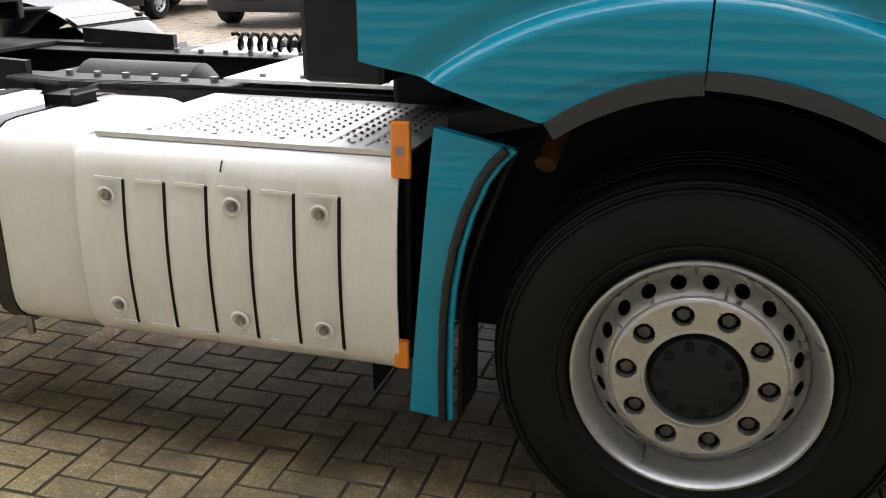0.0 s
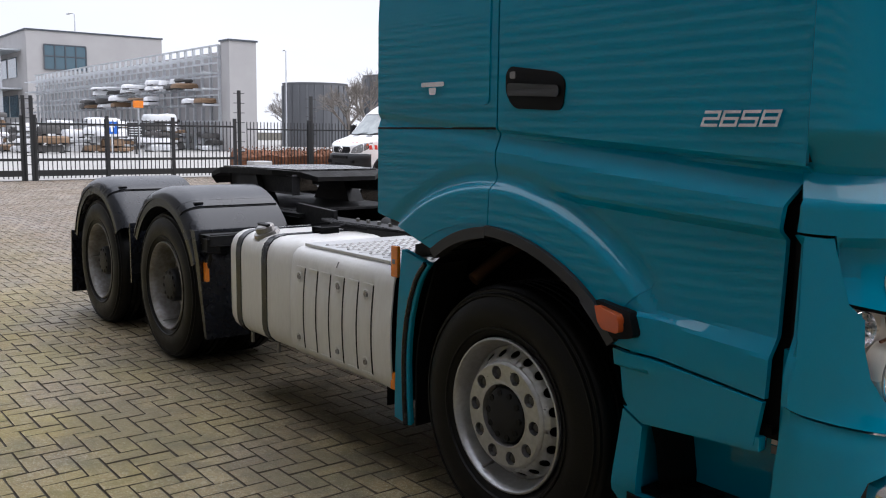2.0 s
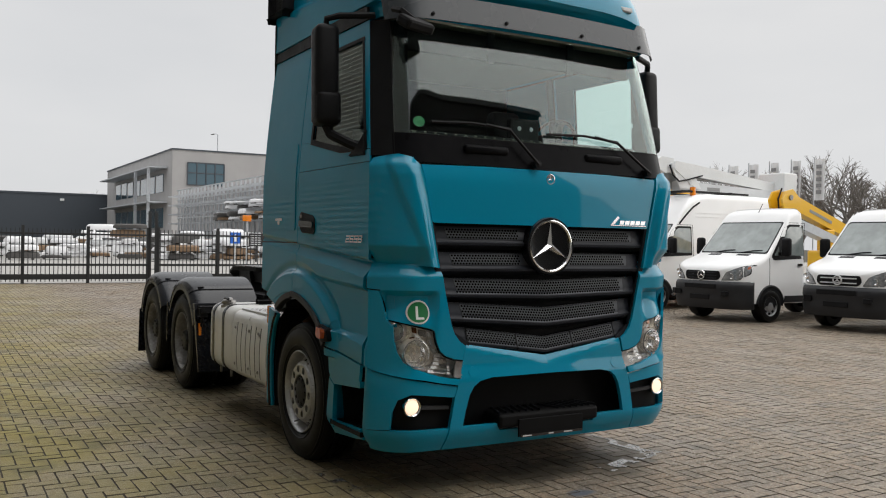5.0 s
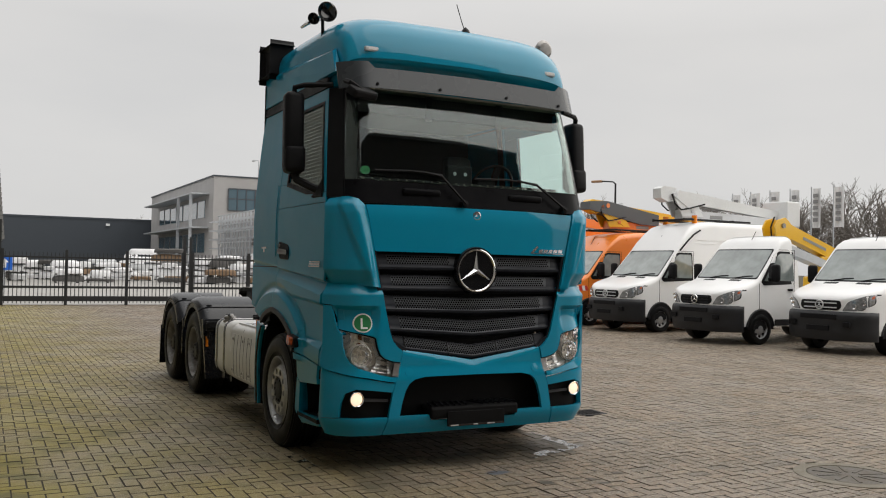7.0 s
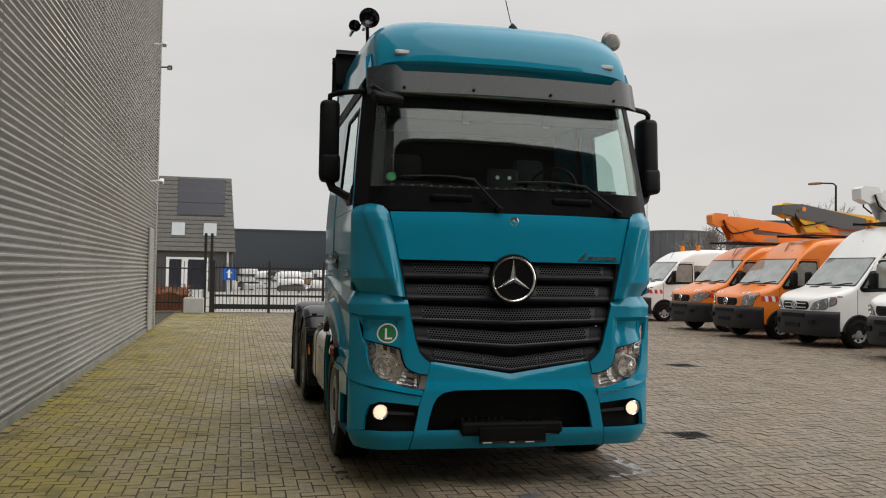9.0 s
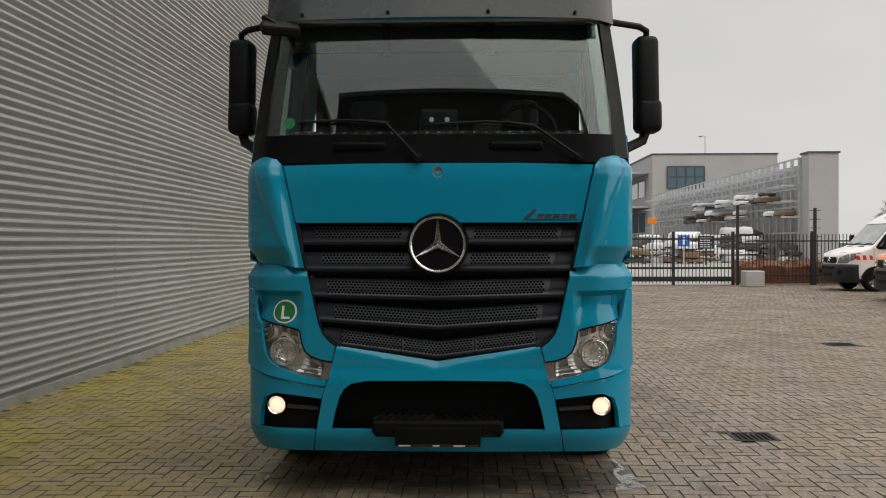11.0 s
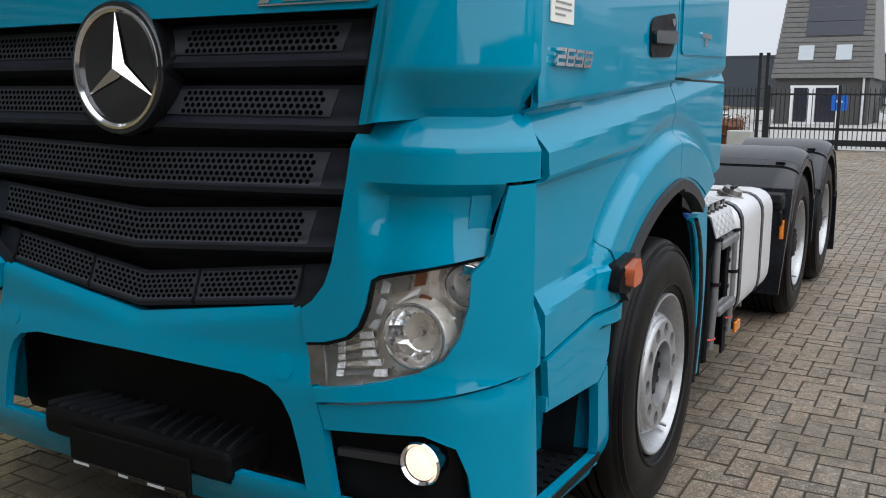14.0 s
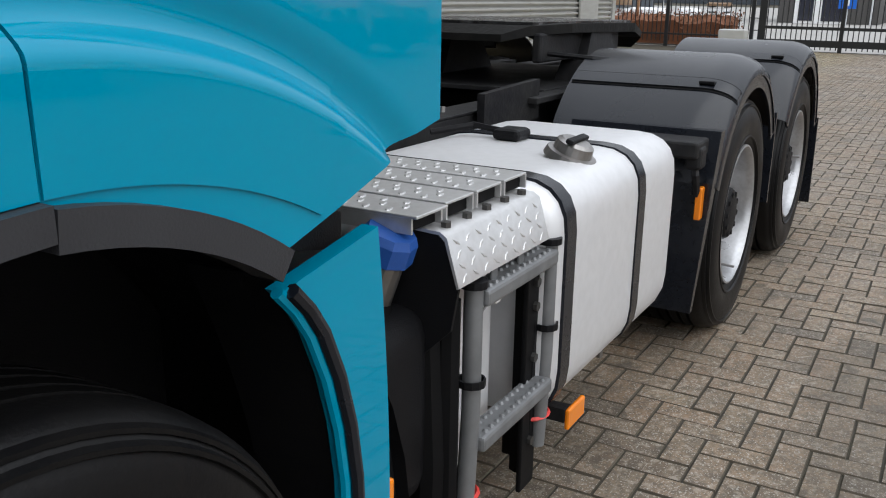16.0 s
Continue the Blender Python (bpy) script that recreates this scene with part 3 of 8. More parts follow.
t = thing("lamp_post", "slim rust-orange steel post behind the fence", "post", pose(-27.0, -3.85, 0))
part("pole", cyl(bmesh.new(), (0, 0, 0), (0, 0, 5.5), 0.05, 10), RUST, t)
for x, y, z in ((-27.9, 10.4, 2.4), (-40.0, -6.9, 2.5)):
    t = thing("orange_sign", "small orange box sign on a slim post", "sign", pose(x, y, 0), group="orange signs")
    part("post", cyl(bmesh.new(), (0, 0, 0), (0, 0, z), 0.03, 8), GALVANISED, t)
    part("box", B(-0.05, 0.05, -0.17, 0.17, z - 0.12, z + 0.12, 0.01), AMBER, t)


def bare_tree(seed, h):
    """A leafless tree: trunk, limbs and fine twigs."""
    rng = random.Random(seed)
    trunk, segs = bmesh.new(), []

    def grow(p, d, l, r, depth):
        q = p + d * l
        if depth < 2:
            cyl(trunk, p, q, r, 7, r * 0.7)
        else:
            segs.append((p, q, r))
        if depth == 6:
            return
        for _ in range((4, 4, 3, 3, 3, 3)[depth]):
            ax = Vector((rng.gauss(0, 1), rng.gauss(0, 1), rng.gauss(0.25, 0.6)))
            nd = (d + ax.normalized() * rng.uniform(0.45, 0.85)).normalized()
            grow(p.lerp(q, rng.uniform(0.6, 1.0)), nd, l * rng.uniform(0.62, 0.8), max(r * 0.6, 0.008), depth + 1)

    grow(Vector((0, 0, 0)), Vector((0, 0, 1)), h * 0.23, h * 0.02, 0)
    verts, faces = [], []
    for p, q, r in segs:
        d = (q - p).normalized()
        s_ = d.cross(Vector((0.3, 0.5, 0.8))).normalized()
        o = d.cross(s_)
        n = len(verts)
        for c, rr in ((p, r), (q, r * 0.65)):
            for a in (0, 2.09, 4.19):
                verts.append(tuple(c + rr * (math.cos(a) * s_ + math.sin(a) * o)))
        faces += [(n, n + 1, n + 4, n + 3), (n + 1, n + 2, n + 5, n + 4), (n + 2, n, n + 3, n + 5)]
    t = thing("bare_tree", "leafless winter tree with fine grey twigs", "tree", group="bare trees")
    part("trunk", trunk, BARK, t)
    me = bpy.data.meshes.new("crown")
    me.from_pydata(verts, [], faces)
    me.materials.append(BARK)
    ob = new("crown", me)
    ob.parent = t
    tagged(ob, "bare twigs")
    return t


trees = [bare_tree(k, 10) for k in (1, 2, 3)]
rng = random.Random(11)
spots = [(-18 - 4.6 * i + rng.uniform(-1, 1), 47 + rng.uniform(-3, 5)) for i in range(12)] + [(-9 - 3.1 * i, 52 + 3 * math.sin(i * 2.3)) for i in range(12)]
spots += [(-95, 55), (-92, 62), (-90, 70), (-88, 48), (-222, 35), (-224, 29), (-84, 66), (-97, 90), (-12, 46), (-7, 49)]
for i, (x, y) in enumerate(spots):
    s = rng.uniform(0.85, 1.2) * (1.6 if x < -200 else 1.0)
    m = pose(x, y, 0, 0, 0, rng.uniform(0, 360)) @ Matrix.Scale(s, 4)
    if i < 3:
        trees[i].matrix_world = m
    else:
        ob = copy_thing(trees[i % 3], pose(0, 0, 0))
        ob.matrix_world = m


def flag(x, y):
    t = thing("banner_flag", "white upright banner flag on a pole", "flag", pose(x, y, 0), group="banner flags")
    part("pole", cyl(bmesh.new(), (0, 0, 0), (0, 0, 5.95), 0.03, 8), GALVANISED, t)
    bm = bmesh.new()
    loft(bm, [[(0.04 + 0.55 * i / 8, 0.05 * math.sin(i * 1.1 + x), z) for i in range(9)] for z in (3.9, 4.9, 5.85)], closed=False)
    part("cloth", bm, WHITE, t)
    for k in range(5):
        part("letter_bar", B(0.18, 0.46, -0.09, -0.075, 4.2 + 0.3 * k, 4.38 + 0.3 * k), INK, t)


for i in range(6):
    flag(-21.4 - 1.3 * i, 36)
t = thing("dark_shed", "low dark shed behind the parked vans", "building", pose(-8, 33, 0))
part("wall", B(-4, 30, 0, 8, 0, 3.6), DARK_STEEL, t)
t = thing("vent_box", "pale grey box on the shed wall", "box", pose(-6.5, 32.91, 2.7))
part("body", B(-0.3, 0.3, -0.2, 0.2, 0, 0.5, 0.03), LIGHT_GREY, t)
# the hall's other wing, across the yard ahead of the truck
t = thing("wall_east", "dark corrugated wing of the hall ahead of the truck", "wall", pose(15.0, 0, 0, 0, 0, 90), kind="structure")
part("cladding", corrugated_wall(WALL_Y, 15.0, 0.0, 0.0, 12.1), DARK_CLADDING, t)
part("end_wall", B(14.8, 15.0, -25, -0.13, 0, 12.1), DARK_CLADDING, t)
part("roof_edge", B(WALL_Y, 15.1, -0.4, 0.1, 12.1, 12.3), DARK_CLADDING, t)

# ---- the tractor unit: x forward from the front axle, y to its left, z up from the pavers ----
truck = thing("tractor_truck", "teal three-axle tractor truck with lit fog lamps on pavers", "truck", pose(0.085, 3.10, 0))
AX1, AX2 = -3.36, -4.76


def plan(u):
    """The cab's outline from above: u runs from the middle of the nose round the corner and back along the side."""
    if u < 0.93:
        return 1.390 - 0.020 * (u / 0.85) ** 2, u
    if u < 1.28:
        t = (u - 0.93) / 0.35 * math.pi / 2
        return 1.17 + 0.1960 * max(0.0, math.cos(t)) ** 2.0, 0.93 + 0.278 * math.sin(t)
    return 2.45 - u, 1.208


def ramp_to(a, b, x):
    """0 at a, 1 at b, straight between: for pressed creases."""
    return min(1.0, max(0.0, (x - a) / (b - a)))


def flank(u, z):
    """How far the side stands out: the scoop under the upper door, the belt ridge and band, the lower crease and the arch flare."""
    x = 2.45 - u
    if u <= 1.27:
        return 0.0
    top = 1.55 - 0.077 * x
    ridge = 1.467 - 0.106 * x
    low = lerp(1.352, 1.28, ramp_to(0.0, 1.13, x))
    crease = lerp(0.976, 0.927, ramp_to(0.70, 1.10, x))
    k = lerp(0.3, 1.0, ramp_to(-0.25, 1.0, x))
    k2 = ramp_to(0.15, 1.0, x)
    ledge = 0.010 * step(-0.5, 0.5, x)
    d = -0.052 * k * ramp_to(top, top - 0.018, z)
    d += (0.052 * k + ledge) * ramp_to(top - 0.018, ridge, z)
    d -= (0.034 * k2 + ledge) * ramp_to(low + 0.004, low - 0.026, z)
    d += 0.036 * k2 * ramp_to(0.985, crease, z)
    r = math.hypot(x + 0.06, z - 0.36)
    if z > 0.8:
        fade = step(0.75, 0.62, x)
        d += 0.030 * step(1.0, 0.962, r) * fade
        d -= 0.012 * step(1.07, 1.015, r) * step(0.98, 1.01, r) * fade
    return d


def nose_corner(u, z):
    """Relief of the corner beside the grille: a slope out to a crisp ridge, a band, and the hollow over the headlight."""
    d = lerp(0.012, -0.055, ramp_to(1.362, 1.455, z)) - 0.004 * ramp_to(1.362, 1.29, z)
    d -= 0.048 * step(1.280, 1.240, z) * step(0.82, 0.88, u) * step(1.14, 1.12, u) * lerp(0.35, 1.0, step(1.05, 1.2, z))
    return d


def blade(u, z):
    """Relief of the air deflector: an inner lip, a crest that narrows downwards, and a bevel along the bottom."""
    inner = lerp(0.84, 0.965, ramp_to(1.42, 2.06, z))
    d = 0.012 + 0.040 * step(0.0, 0.055, u - inner)
    crest = lerp(0.91, 1.09, ramp_to(1.45, 2.05, z))
    d -= 0.020 * step(crest - 0.01, crest + 0.032, u)
    d -= 0.020 * step(1.12, 1.27, u)
    return d - 0.075 * ramp_to(1.545, 1.435, z) * step(0.86, 0.98, u) - 0.03 * step(2.03, 2.10, z)


def cab(u, z, w, side=1, relief=True):
    """A point of the cab's skin, w deep."""
    a = abs(u)
    s = side if u >= 0 else -side
    x, y = plan(a)
    e = 0.004
    x1, y1 = plan(a + e)
    x0, y0 = plan(max(0, a - e))
    n = Vector((y1 - y0, -(x1 - x0)))
    n.normalize()
    d = (flank(a, z) if relief is True else relief(a, z) if relief else 0.0) - w
    if z < 0.78:
        d += 0.02 * step(0.82, 0.70, z) * step(1.3, 1.1, a) - 0.05 * step(0.42, 0.27, z)
    x, y = x + n.x * d, y + n.y * d
    if z > 1.98:
        rake = 0.225 * (z - 1.98) + 0.05 * max(0, z - 2.5) ** 2
        x -= rake * min(1, max(0, (x - 0.2) / 0.9))
        y *= 1 - 0.085 * ((z - 1.98) / 1.1) ** 1.3
    return (x, s * y, z)


def skin(name, polys, mat, parent, label="", thick=0.02, du=0.07, dv=0.05, lift=0.0, side=1, relief=True, angle=28):
    fn = lambda u, z, w: cab(u, z, w - lift, side, relief)
    return part(name, panel(polys, fn, du, dv, thick), mat, parent, label, smooth=True, angle=angle)


def X(*pts):
    """Side outlines given by x are turned into u."""
    return [(2.45 - x, z) for x, z in pts]


def arch_edge(r, a0, a1, n=16):
    return [(2.45 - x, z) for x, z in arc(-0.06, 0.36, r, a0, a1, n)]


def rear_arch(r, a0, a1, n=10):
    """The arch behind its crown draws in on a tighter curve."""
    return [(2.45 - x, z) for x, z in arc(0.0, 0.551, r, a0, a1, n)]


def cab_side(s):
    door_poly = [
        X((1.195, 1.50), (1.205, 2.06), (-0.039, 2.06), (-0.039, 1.55)),
        X((1.195, 1.50), (-0.039, 1.55), (-0.042, 1.183)) + arch_edge(0.838, 88.8, 40)[1:] + X((0.56, 0.872), (1.095, 0.812), (1.10, 0.93), (1.112, 1.28), (1.122, 1.355), (1.165, 1.45)),
    ]
    # the sheet's grid follows the slant of the pressed belt line
    slant = lambda u: 0.065 * (u - 1.3)
    door = part("door", panel([[(u, z - slant(u)) for u, z in pg] for pg in door_poly], lambda u, v, w: cab(u, v + slant(u), w, s), 0.0135, 0.0115, 0.02), TEAL, truck, smooth=True, angle=13)
    for edge in (X((0.0, 1.17), (0.0, 2.98), (-0.09, 2.98), (-0.09, 1.17)), X((1.25, 0.68), (1.25, 1.50), (1.0, 1.50), (1.0, 0.68))):
        skin("seam_backing", [edge], BLACK, door, side=s, lift=-0.07, thick=0.01)
    skin("lower_flare", [X((0.575, 0.860), (0.60, 0.70), (0.635, 0.655), (0.69, 0.640), (1.072, 0.672), (1.093, 0.803))], TEAL, door, side=s, lift=0.006, dv=0.015)
    # window frame of the door: four strips round the glass
    skin("window_frame", [
        X((1.205, 2.064), (1.215, 2.14), (0.72, 2.155), (0.17, 2.26), (-0.035, 2.27), (-0.035, 2.064)),
        X((-0.035, 2.272), (0.168, 2.262), (0.2, 2.86), (-0.035, 2.86)),
        X((1.217, 2.142), (1.12, 2.149), (1.08, 2.86), (1.20, 2.86)),
        X((1.20, 2.862), (-0.035, 2.862), (-0.035, 2.985), (1.17, 2.985)),
    ], TEAL, door, side=s)
    g = skin("side_window", [X((1.13, 2.14), (0.72, 2.15), (0.16, 2.255), (0.19, 2.87), (1.09, 2.87))], GLASS, door, side=s, thick=0.006, lift=-0.008)
    skin("window_seal", [
        X((1.135, 2.135), (0.72, 2.147), (0.15, 2.25), (0.165, 2.285), (0.725, 2.19), (1.12, 2.175)),
        X((1.105, 2.86), (0.19, 2.86), (0.19, 2.885), (1.105, 2.885)),
        X((0.15, 2.26), (0.185, 2.27), (0.21, 2.87), (0.175, 2.87)),
        X((1.105, 2.17), (1.14, 2.15), (1.10, 2.87), (1.07, 2.87)),
    ], BLACK, door, side=s, lift=0.004, thick=0.012)
    h = skin("door_handle", [rounded(X((0.30, 1.715), (0.26, 1.745), (0.03, 1.775), (0.005, 1.75), (0.005, 1.68), (0.05, 1.625), (0.29, 1.615)), 0.03)], BLACK, door, "black recessed door handle", side=s, lift=0.006, thick=0.02)
    skin("grip", [rounded(X((0.285, 1.70), (0.03, 1.715), (0.03, 1.67), (0.285, 1.66)), 0.015)], GLOSS_BLACK, h, side=s, lift=0.022, thick=0.012)
    skin("keyhole", [rounded(X((0.06, 1.755), (0.03, 1.755), (0.03, 1.73), (0.06, 1.73)), 0.01)], STEEL, h, side=s, lift=0.01, thick=0.006)
    # rear quarter of the cab with its locker flap
    rear = skin("rear_quarter", [
        X((-0.047, 1.55), (-0.047, 2.985), (-0.82, 2.985), (-0.82, 1.55)),
        X((-0.047, 1.55), (-0.82, 1.55), (-0.82, 1.185), (-0.63, 1.145), (-0.49, 1.100), (-0.39, 1.071)) + rear_arch(0.644, 125.6, 94.2),
    ], TEAL, truck, side=s, du=0.0135, dv=0.0135, angle=55)
    # rolled arch swage over the wheel, one piece on the door and one on the rear quarter
    for host, a0, a1 in ((door, 44.0, 88.9), (rear, 89.2, 118.0)):
        def swage(th, r, w, s=s):
            lift = 0.0045 - 0.004 * step(0.99, 1.035, r)
            x, z = -0.06 + r * math.cos(radians(th)), 0.36 + r * math.sin(radians(th))
            return cab(2.45 - x, z, w - lift, s)
        part("arch_swage", panel([[(a0, 0.8395), (a1, 0.8395), (a1, 1.04), (a0, 1.04)]], swage, 1.5, 0.0085, 0.003), TEAL, host, smooth=True, angle=60)
    skin("locker_flap", [rounded(X((-0.085, 1.64), (-0.085, 2.28), (-0.775, 2.30), (-0.775, 1.66)), 0.03)], TEAL, rear, side=s, lift=0.006, thick=0.008)
    skin("seam", [X((-0.05, 1.55), (-0.82, 1.55), (-0.82, 1.558), (-0.05, 1.558))], BLACK, rear, side=s, lift=0.002, thick=0.006)
    # arch trim in two pieces
    for edge in (arch_edge(0.838, 39, 88.95, 14) + arch_edge(0.802, 88.95, 39, 14), rear_arch(0.644, 94.3, 125.6) + rear_arch(0.602, 125.6, 94.3)):
        skin("arch_trim", [edge], TRIM, truck, side=s, lift=0.022, thick=0.05)
    # badge plates
    b = skin("side_badge", [rounded(X((-0.345, 1.735), (-0.495, 1.735), (-0.495, 1.717), (-0.345, 1.717)), 0.008)], CHROME, rear, "small chrome engine badge", side=s, lift=0.012, thick=0.006)
    skin("badge_number", [rounded(X((-0.395, 1.713), (-0.445, 1.713), (-0.44, 1.685), (-0.40, 1.685)), 0.008)], CHROME, b, side=s, lift=0.012, thick=0.006)
    # marker lamp at the arch
    mk = skin("marker_housing", [rounded(X((0.50, 1.01), (0.655, 0.985), (0.675, 0.91), (0.595, 0.895)), 0.02)], BLACK, truck, side=s, lift=0.035, thick=0.05)
    skin("marker_lens", [rounded(X((0.52, 0.997), (0.635, 0.977), (0.64, 0.922), (0.57, 0.927)), 0.015)], AMBER_DARK, mk, "amber side marker lamp", side=s, lift=0.06, thick=0.03)
    # step well under the door
    st = skin("step_well", [X((0.60, 0.66), (0.555, 0.37), (0.60, 0.288), (0.92, 0.315), (1.09, 0.335), (1.09, 0.405), (0.66, 0.385), (0.68, 0.62)), X((0.60, 0.67), (0.68, 0.63), (1.09, 0.66), (1.09, 0.70))], TEAL, truck, side=s, lift=0.004, thick=0.03)
    well = bmesh.new()
    inner = 0.93 if s < 0 else 1.02
    box(well, 0.62, 1.12, s * inner, s * (inner + 0.02), 0.33, 0.95)
    box(well, 0.60, 0.63, s * 0.93, s * 1.19, 0.33, 0.95)
    box(well, 1.11, 1.13, s * 0.93, s * 1.15, 0.33, 0.95)
    part("step_back", well, TEAL, st)
    tread = bmesh.new()
    box(tread, 0.63, 1.10, s * 0.94, s * 1.21, 0.36, 0.385, 0.004)
    for i in range(9):
        for j in range(4):
            box(tread, 0.67 + i * 0.046, 0.70 + i * 0.046, s * (0.98 + j * 0.055), s * (1.0 + j * 0.055), 0.385, 0.391)
    part("step_tread", tread, BLACK, st, "black ribbed step")
    if s < 0:
        part("upper_step", B(0.66, 1.10, s * 0.94, s * 1.17, 0.70, 0.72), BLACK, st)
        for x0, x1, z0, z1 in ((0.86, 0.955, 0.575, 0.60), (0.975, 1.07, 0.565, 0.59), (0.86, 0.955, 0.60, 0.63), (0.975, 1.07, 0.595, 0.62)):
            part("sticker", B(x0, x1, s * 0.951, s * 0.956, z0, z1), PAPER if z0 > 0.59 else INK, st)
    # corner pieces ahead of the door
    c = skin("corner_panel", [[(0.835, 1.46), (0.895, 1.468), (1.262, 1.47), (1.276, 1.37), (1.286, 1.287), (1.14, 1.280), (1.11, 1.10), (1.0, 1.073), (0.868, 1.041), (0.848, 1.028), (0.833, 0.955), (0.812, 0.905), (0.775, 0.874), (0.712, 0.852), (0.652, 0.844), (0.632, 0.930), (0.672, 0.957), (0.712, 1.005), (0.738, 1.07), (0.768, 1.20), (0.80, 1.35), (0.815, 1.45)]],
             TEAL, truck, "teal corner panel over the headlight", side=s, relief=nose_corner, du=0.02, dv=0.0115)
    skin("corner_flap", [[(1.145, 1.272), (1.288, 1.279), (1.298, 0.812), (1.13, 0.778), (1.0, 0.748), (0.82, 0.712), (0.692, 0.692), (0.683, 0.730), (0.73, 0.734), (0.82, 0.752), (0.905, 0.778), (0.97, 0.802), (1.022, 0.84), (1.052, 0.90), (1.068, 0.98), (1.072, 1.06), (1.105, 1.10)]], TEAL, c, side=s, lift=0.012, du=0.04)
    skin("hollow_wall", [[(1.08, 1.26), (1.14, 1.27), (1.10, 1.05), (1.06, 1.05)]], TEAL, c, side=s, lift=-0.035, thick=0.01)
    # air deflector blade beside the hood
    lean = lambda z: 0.27 * (z - 1.45)
    blade_poly = [(0.826, 1.415), (0.97, 1.432), (1.262, 1.445), (1.268, 1.90), (1.262, 2.03), (1.21, 2.085), (1.05, 2.105), (0.985, 2.085), (0.954, 2.04), (0.882, 1.69)]
    df = part("air_deflector", panel([[(u - lean(z), z) for u, z in blade_poly]], lambda u, z, w: cab(u + lean(z), z, w, s, blade), 0.0095, 0.012, 0.035), TEAL, truck, smooth=True, angle=48)
    skin("deflector_gap", [[(1.272, 1.47), (1.283, 1.47), (1.283, 2.06), (1.272, 2.06)]], BLACK, df, side=s, lift=-0.02)
    # black fill behind the corner gap
    skin("gap_fill", [[(0.66, 0.75), (1.38, 0.70), (1.38, 1.52), (1.25, 1.52), (0.85, 1.50)]], BLACK, truck, side=s, lift=-0.12)
    # splash guard behind the wheel
    nar = -0.042 if s < 0 else 0.0
    edge = [(-0.41, 1.0), (-0.443, 0.965), (-0.473, 0.92), (-0.507, 0.84), (-0.533, 0.75), (-0.551, 0.65), (-0.56, 0.55), (-0.565, 0.40), (-0.565, 0.27)]
    bow = lambda z: 0.02 * math.sin((z - 0.28) * 3)
    sp = part("splash_guard", panel([[(-0.69 + nar / 2, 0.28)] + [(x + nar, z) for x, z in edge[::-1]] + [(-0.64, 1.04)]],
              lambda u, v, w: (u, s * (1.19 - w + bow(v)), v), 0.05, 0.06, 0.03), TEAL, truck, smooth=True)
    part("rubber_edge", tube(bmesh.new(), [(x + nar - 0.012, s * (1.196 + bow(z)), z) for x, z in edge], 0.012, 8), FENDER, sp, smooth=True)
    part("guard_rim", tube(bmesh.new(), [(x + nar + 0.004, s * (1.184 + bow(z)), z) for x, z in edge], 0.010, 8), TEAL, sp, smooth=True)
    part("splash_return", panel([[(1.0, 0.27), (1.17, 0.27), (1.17, 1.0), (1.0, 1.0)]], lambda u, v, w: (lerp(-0.565, -0.43, max(0, (v - 0.55) / 0.45) ** 1.5 if v > 0.55 else 0) - 0.02 + w, s * u, v), 0.1, 0.05, 0.01), BLACK, sp)
    # bellows between cab and guard
    part("arch_flap", loft(bmesh.new(), [[(-0.36, s * 0.8, 1.12), (-0.36, s * 1.17, 1.12), (-0.36, s * 1.17, 1.06), (-0.36, s * 0.8, 1.06)], [(-0.62, s * 0.8, 1.06), (-0.62, s * 1.15, 1.06), (-0.62, s * 1.15, 1.0), (-0.62, s * 0.8, 1.0)]]), BLACK, truck)
    # inner wheel housing
    prof = arc(-0.06, 0.36, 0.77, -5, 185, 20)
    part("wheel_housing", loft(bmesh.new(), [[(x, s * 1.15, z) for x, z in prof], [(x, s * 0.62, z) for x, z in prof]], closed=False), BLACK, truck)
    part("housing_wall", prism(bmesh.new(), prof, "y", s * 0.6, s * 0.62), BLACK, truck)
    # roof side strip and roof side fairing
    skin("side_strip", [X((1.16, 2.99), (1.15, 3.08), (0.6, 3.10), (-0.82, 3.06), (-0.82, 2.985))], BLACK, truck, side=s, lift=0.01)
    # A pillar
    skin("a_pillar", [[(1.07, 2.10), (1.235, 2.10), (1.25, 2.98), (1.09, 2.98)]], BLACK, truck, side=s)
    # mirror
    my = 1.355 if s < 0 else 1.38
    at = pose(0.80, s * my, 2.31, 0, -3, s * 6)
    m = part("mirror", B(-0.085, 0.085, -0.078, 0.078, 0.0, 0.64, 0.045, 3, m=at), BLACK, truck, "large black door mirror", smooth=True)
    part("lower_housing", B(-0.078, 0.092, -0.075, 0.09, -0.01, 0.21, 0.04, 3, m=at), BLACK, m, smooth=True)
    part("mirror_glass", B(-0.089, -0.086, -0.065, 0.065, 0.24, 0.61, m=at), CHROME, m)
    part("lower_glass", B(-0.089, -0.0865, -0.065, 0.065, 0.03, 0.21, m=at), CHROME, m)
    part("upper_arm", tube(bmesh.new(), [(0.79, s * my, 2.93), (0.80, s * my, 2.985), (0.86, s * (my - 0.06), 3.0), (0.98, s * 1.10, 3.005)], 0.022, 8), BLACK, m, smooth=True)
    part("lower_arm", tube(bmesh.new(), [(0.80, s * my, 2.33), (0.82, s * (my - 0.03), 2.25), (0.90, s * 1.23, 2.19), (0.96, s * 1.18, 2.16)], 0.034, 8), BLACK, m, smooth=True)
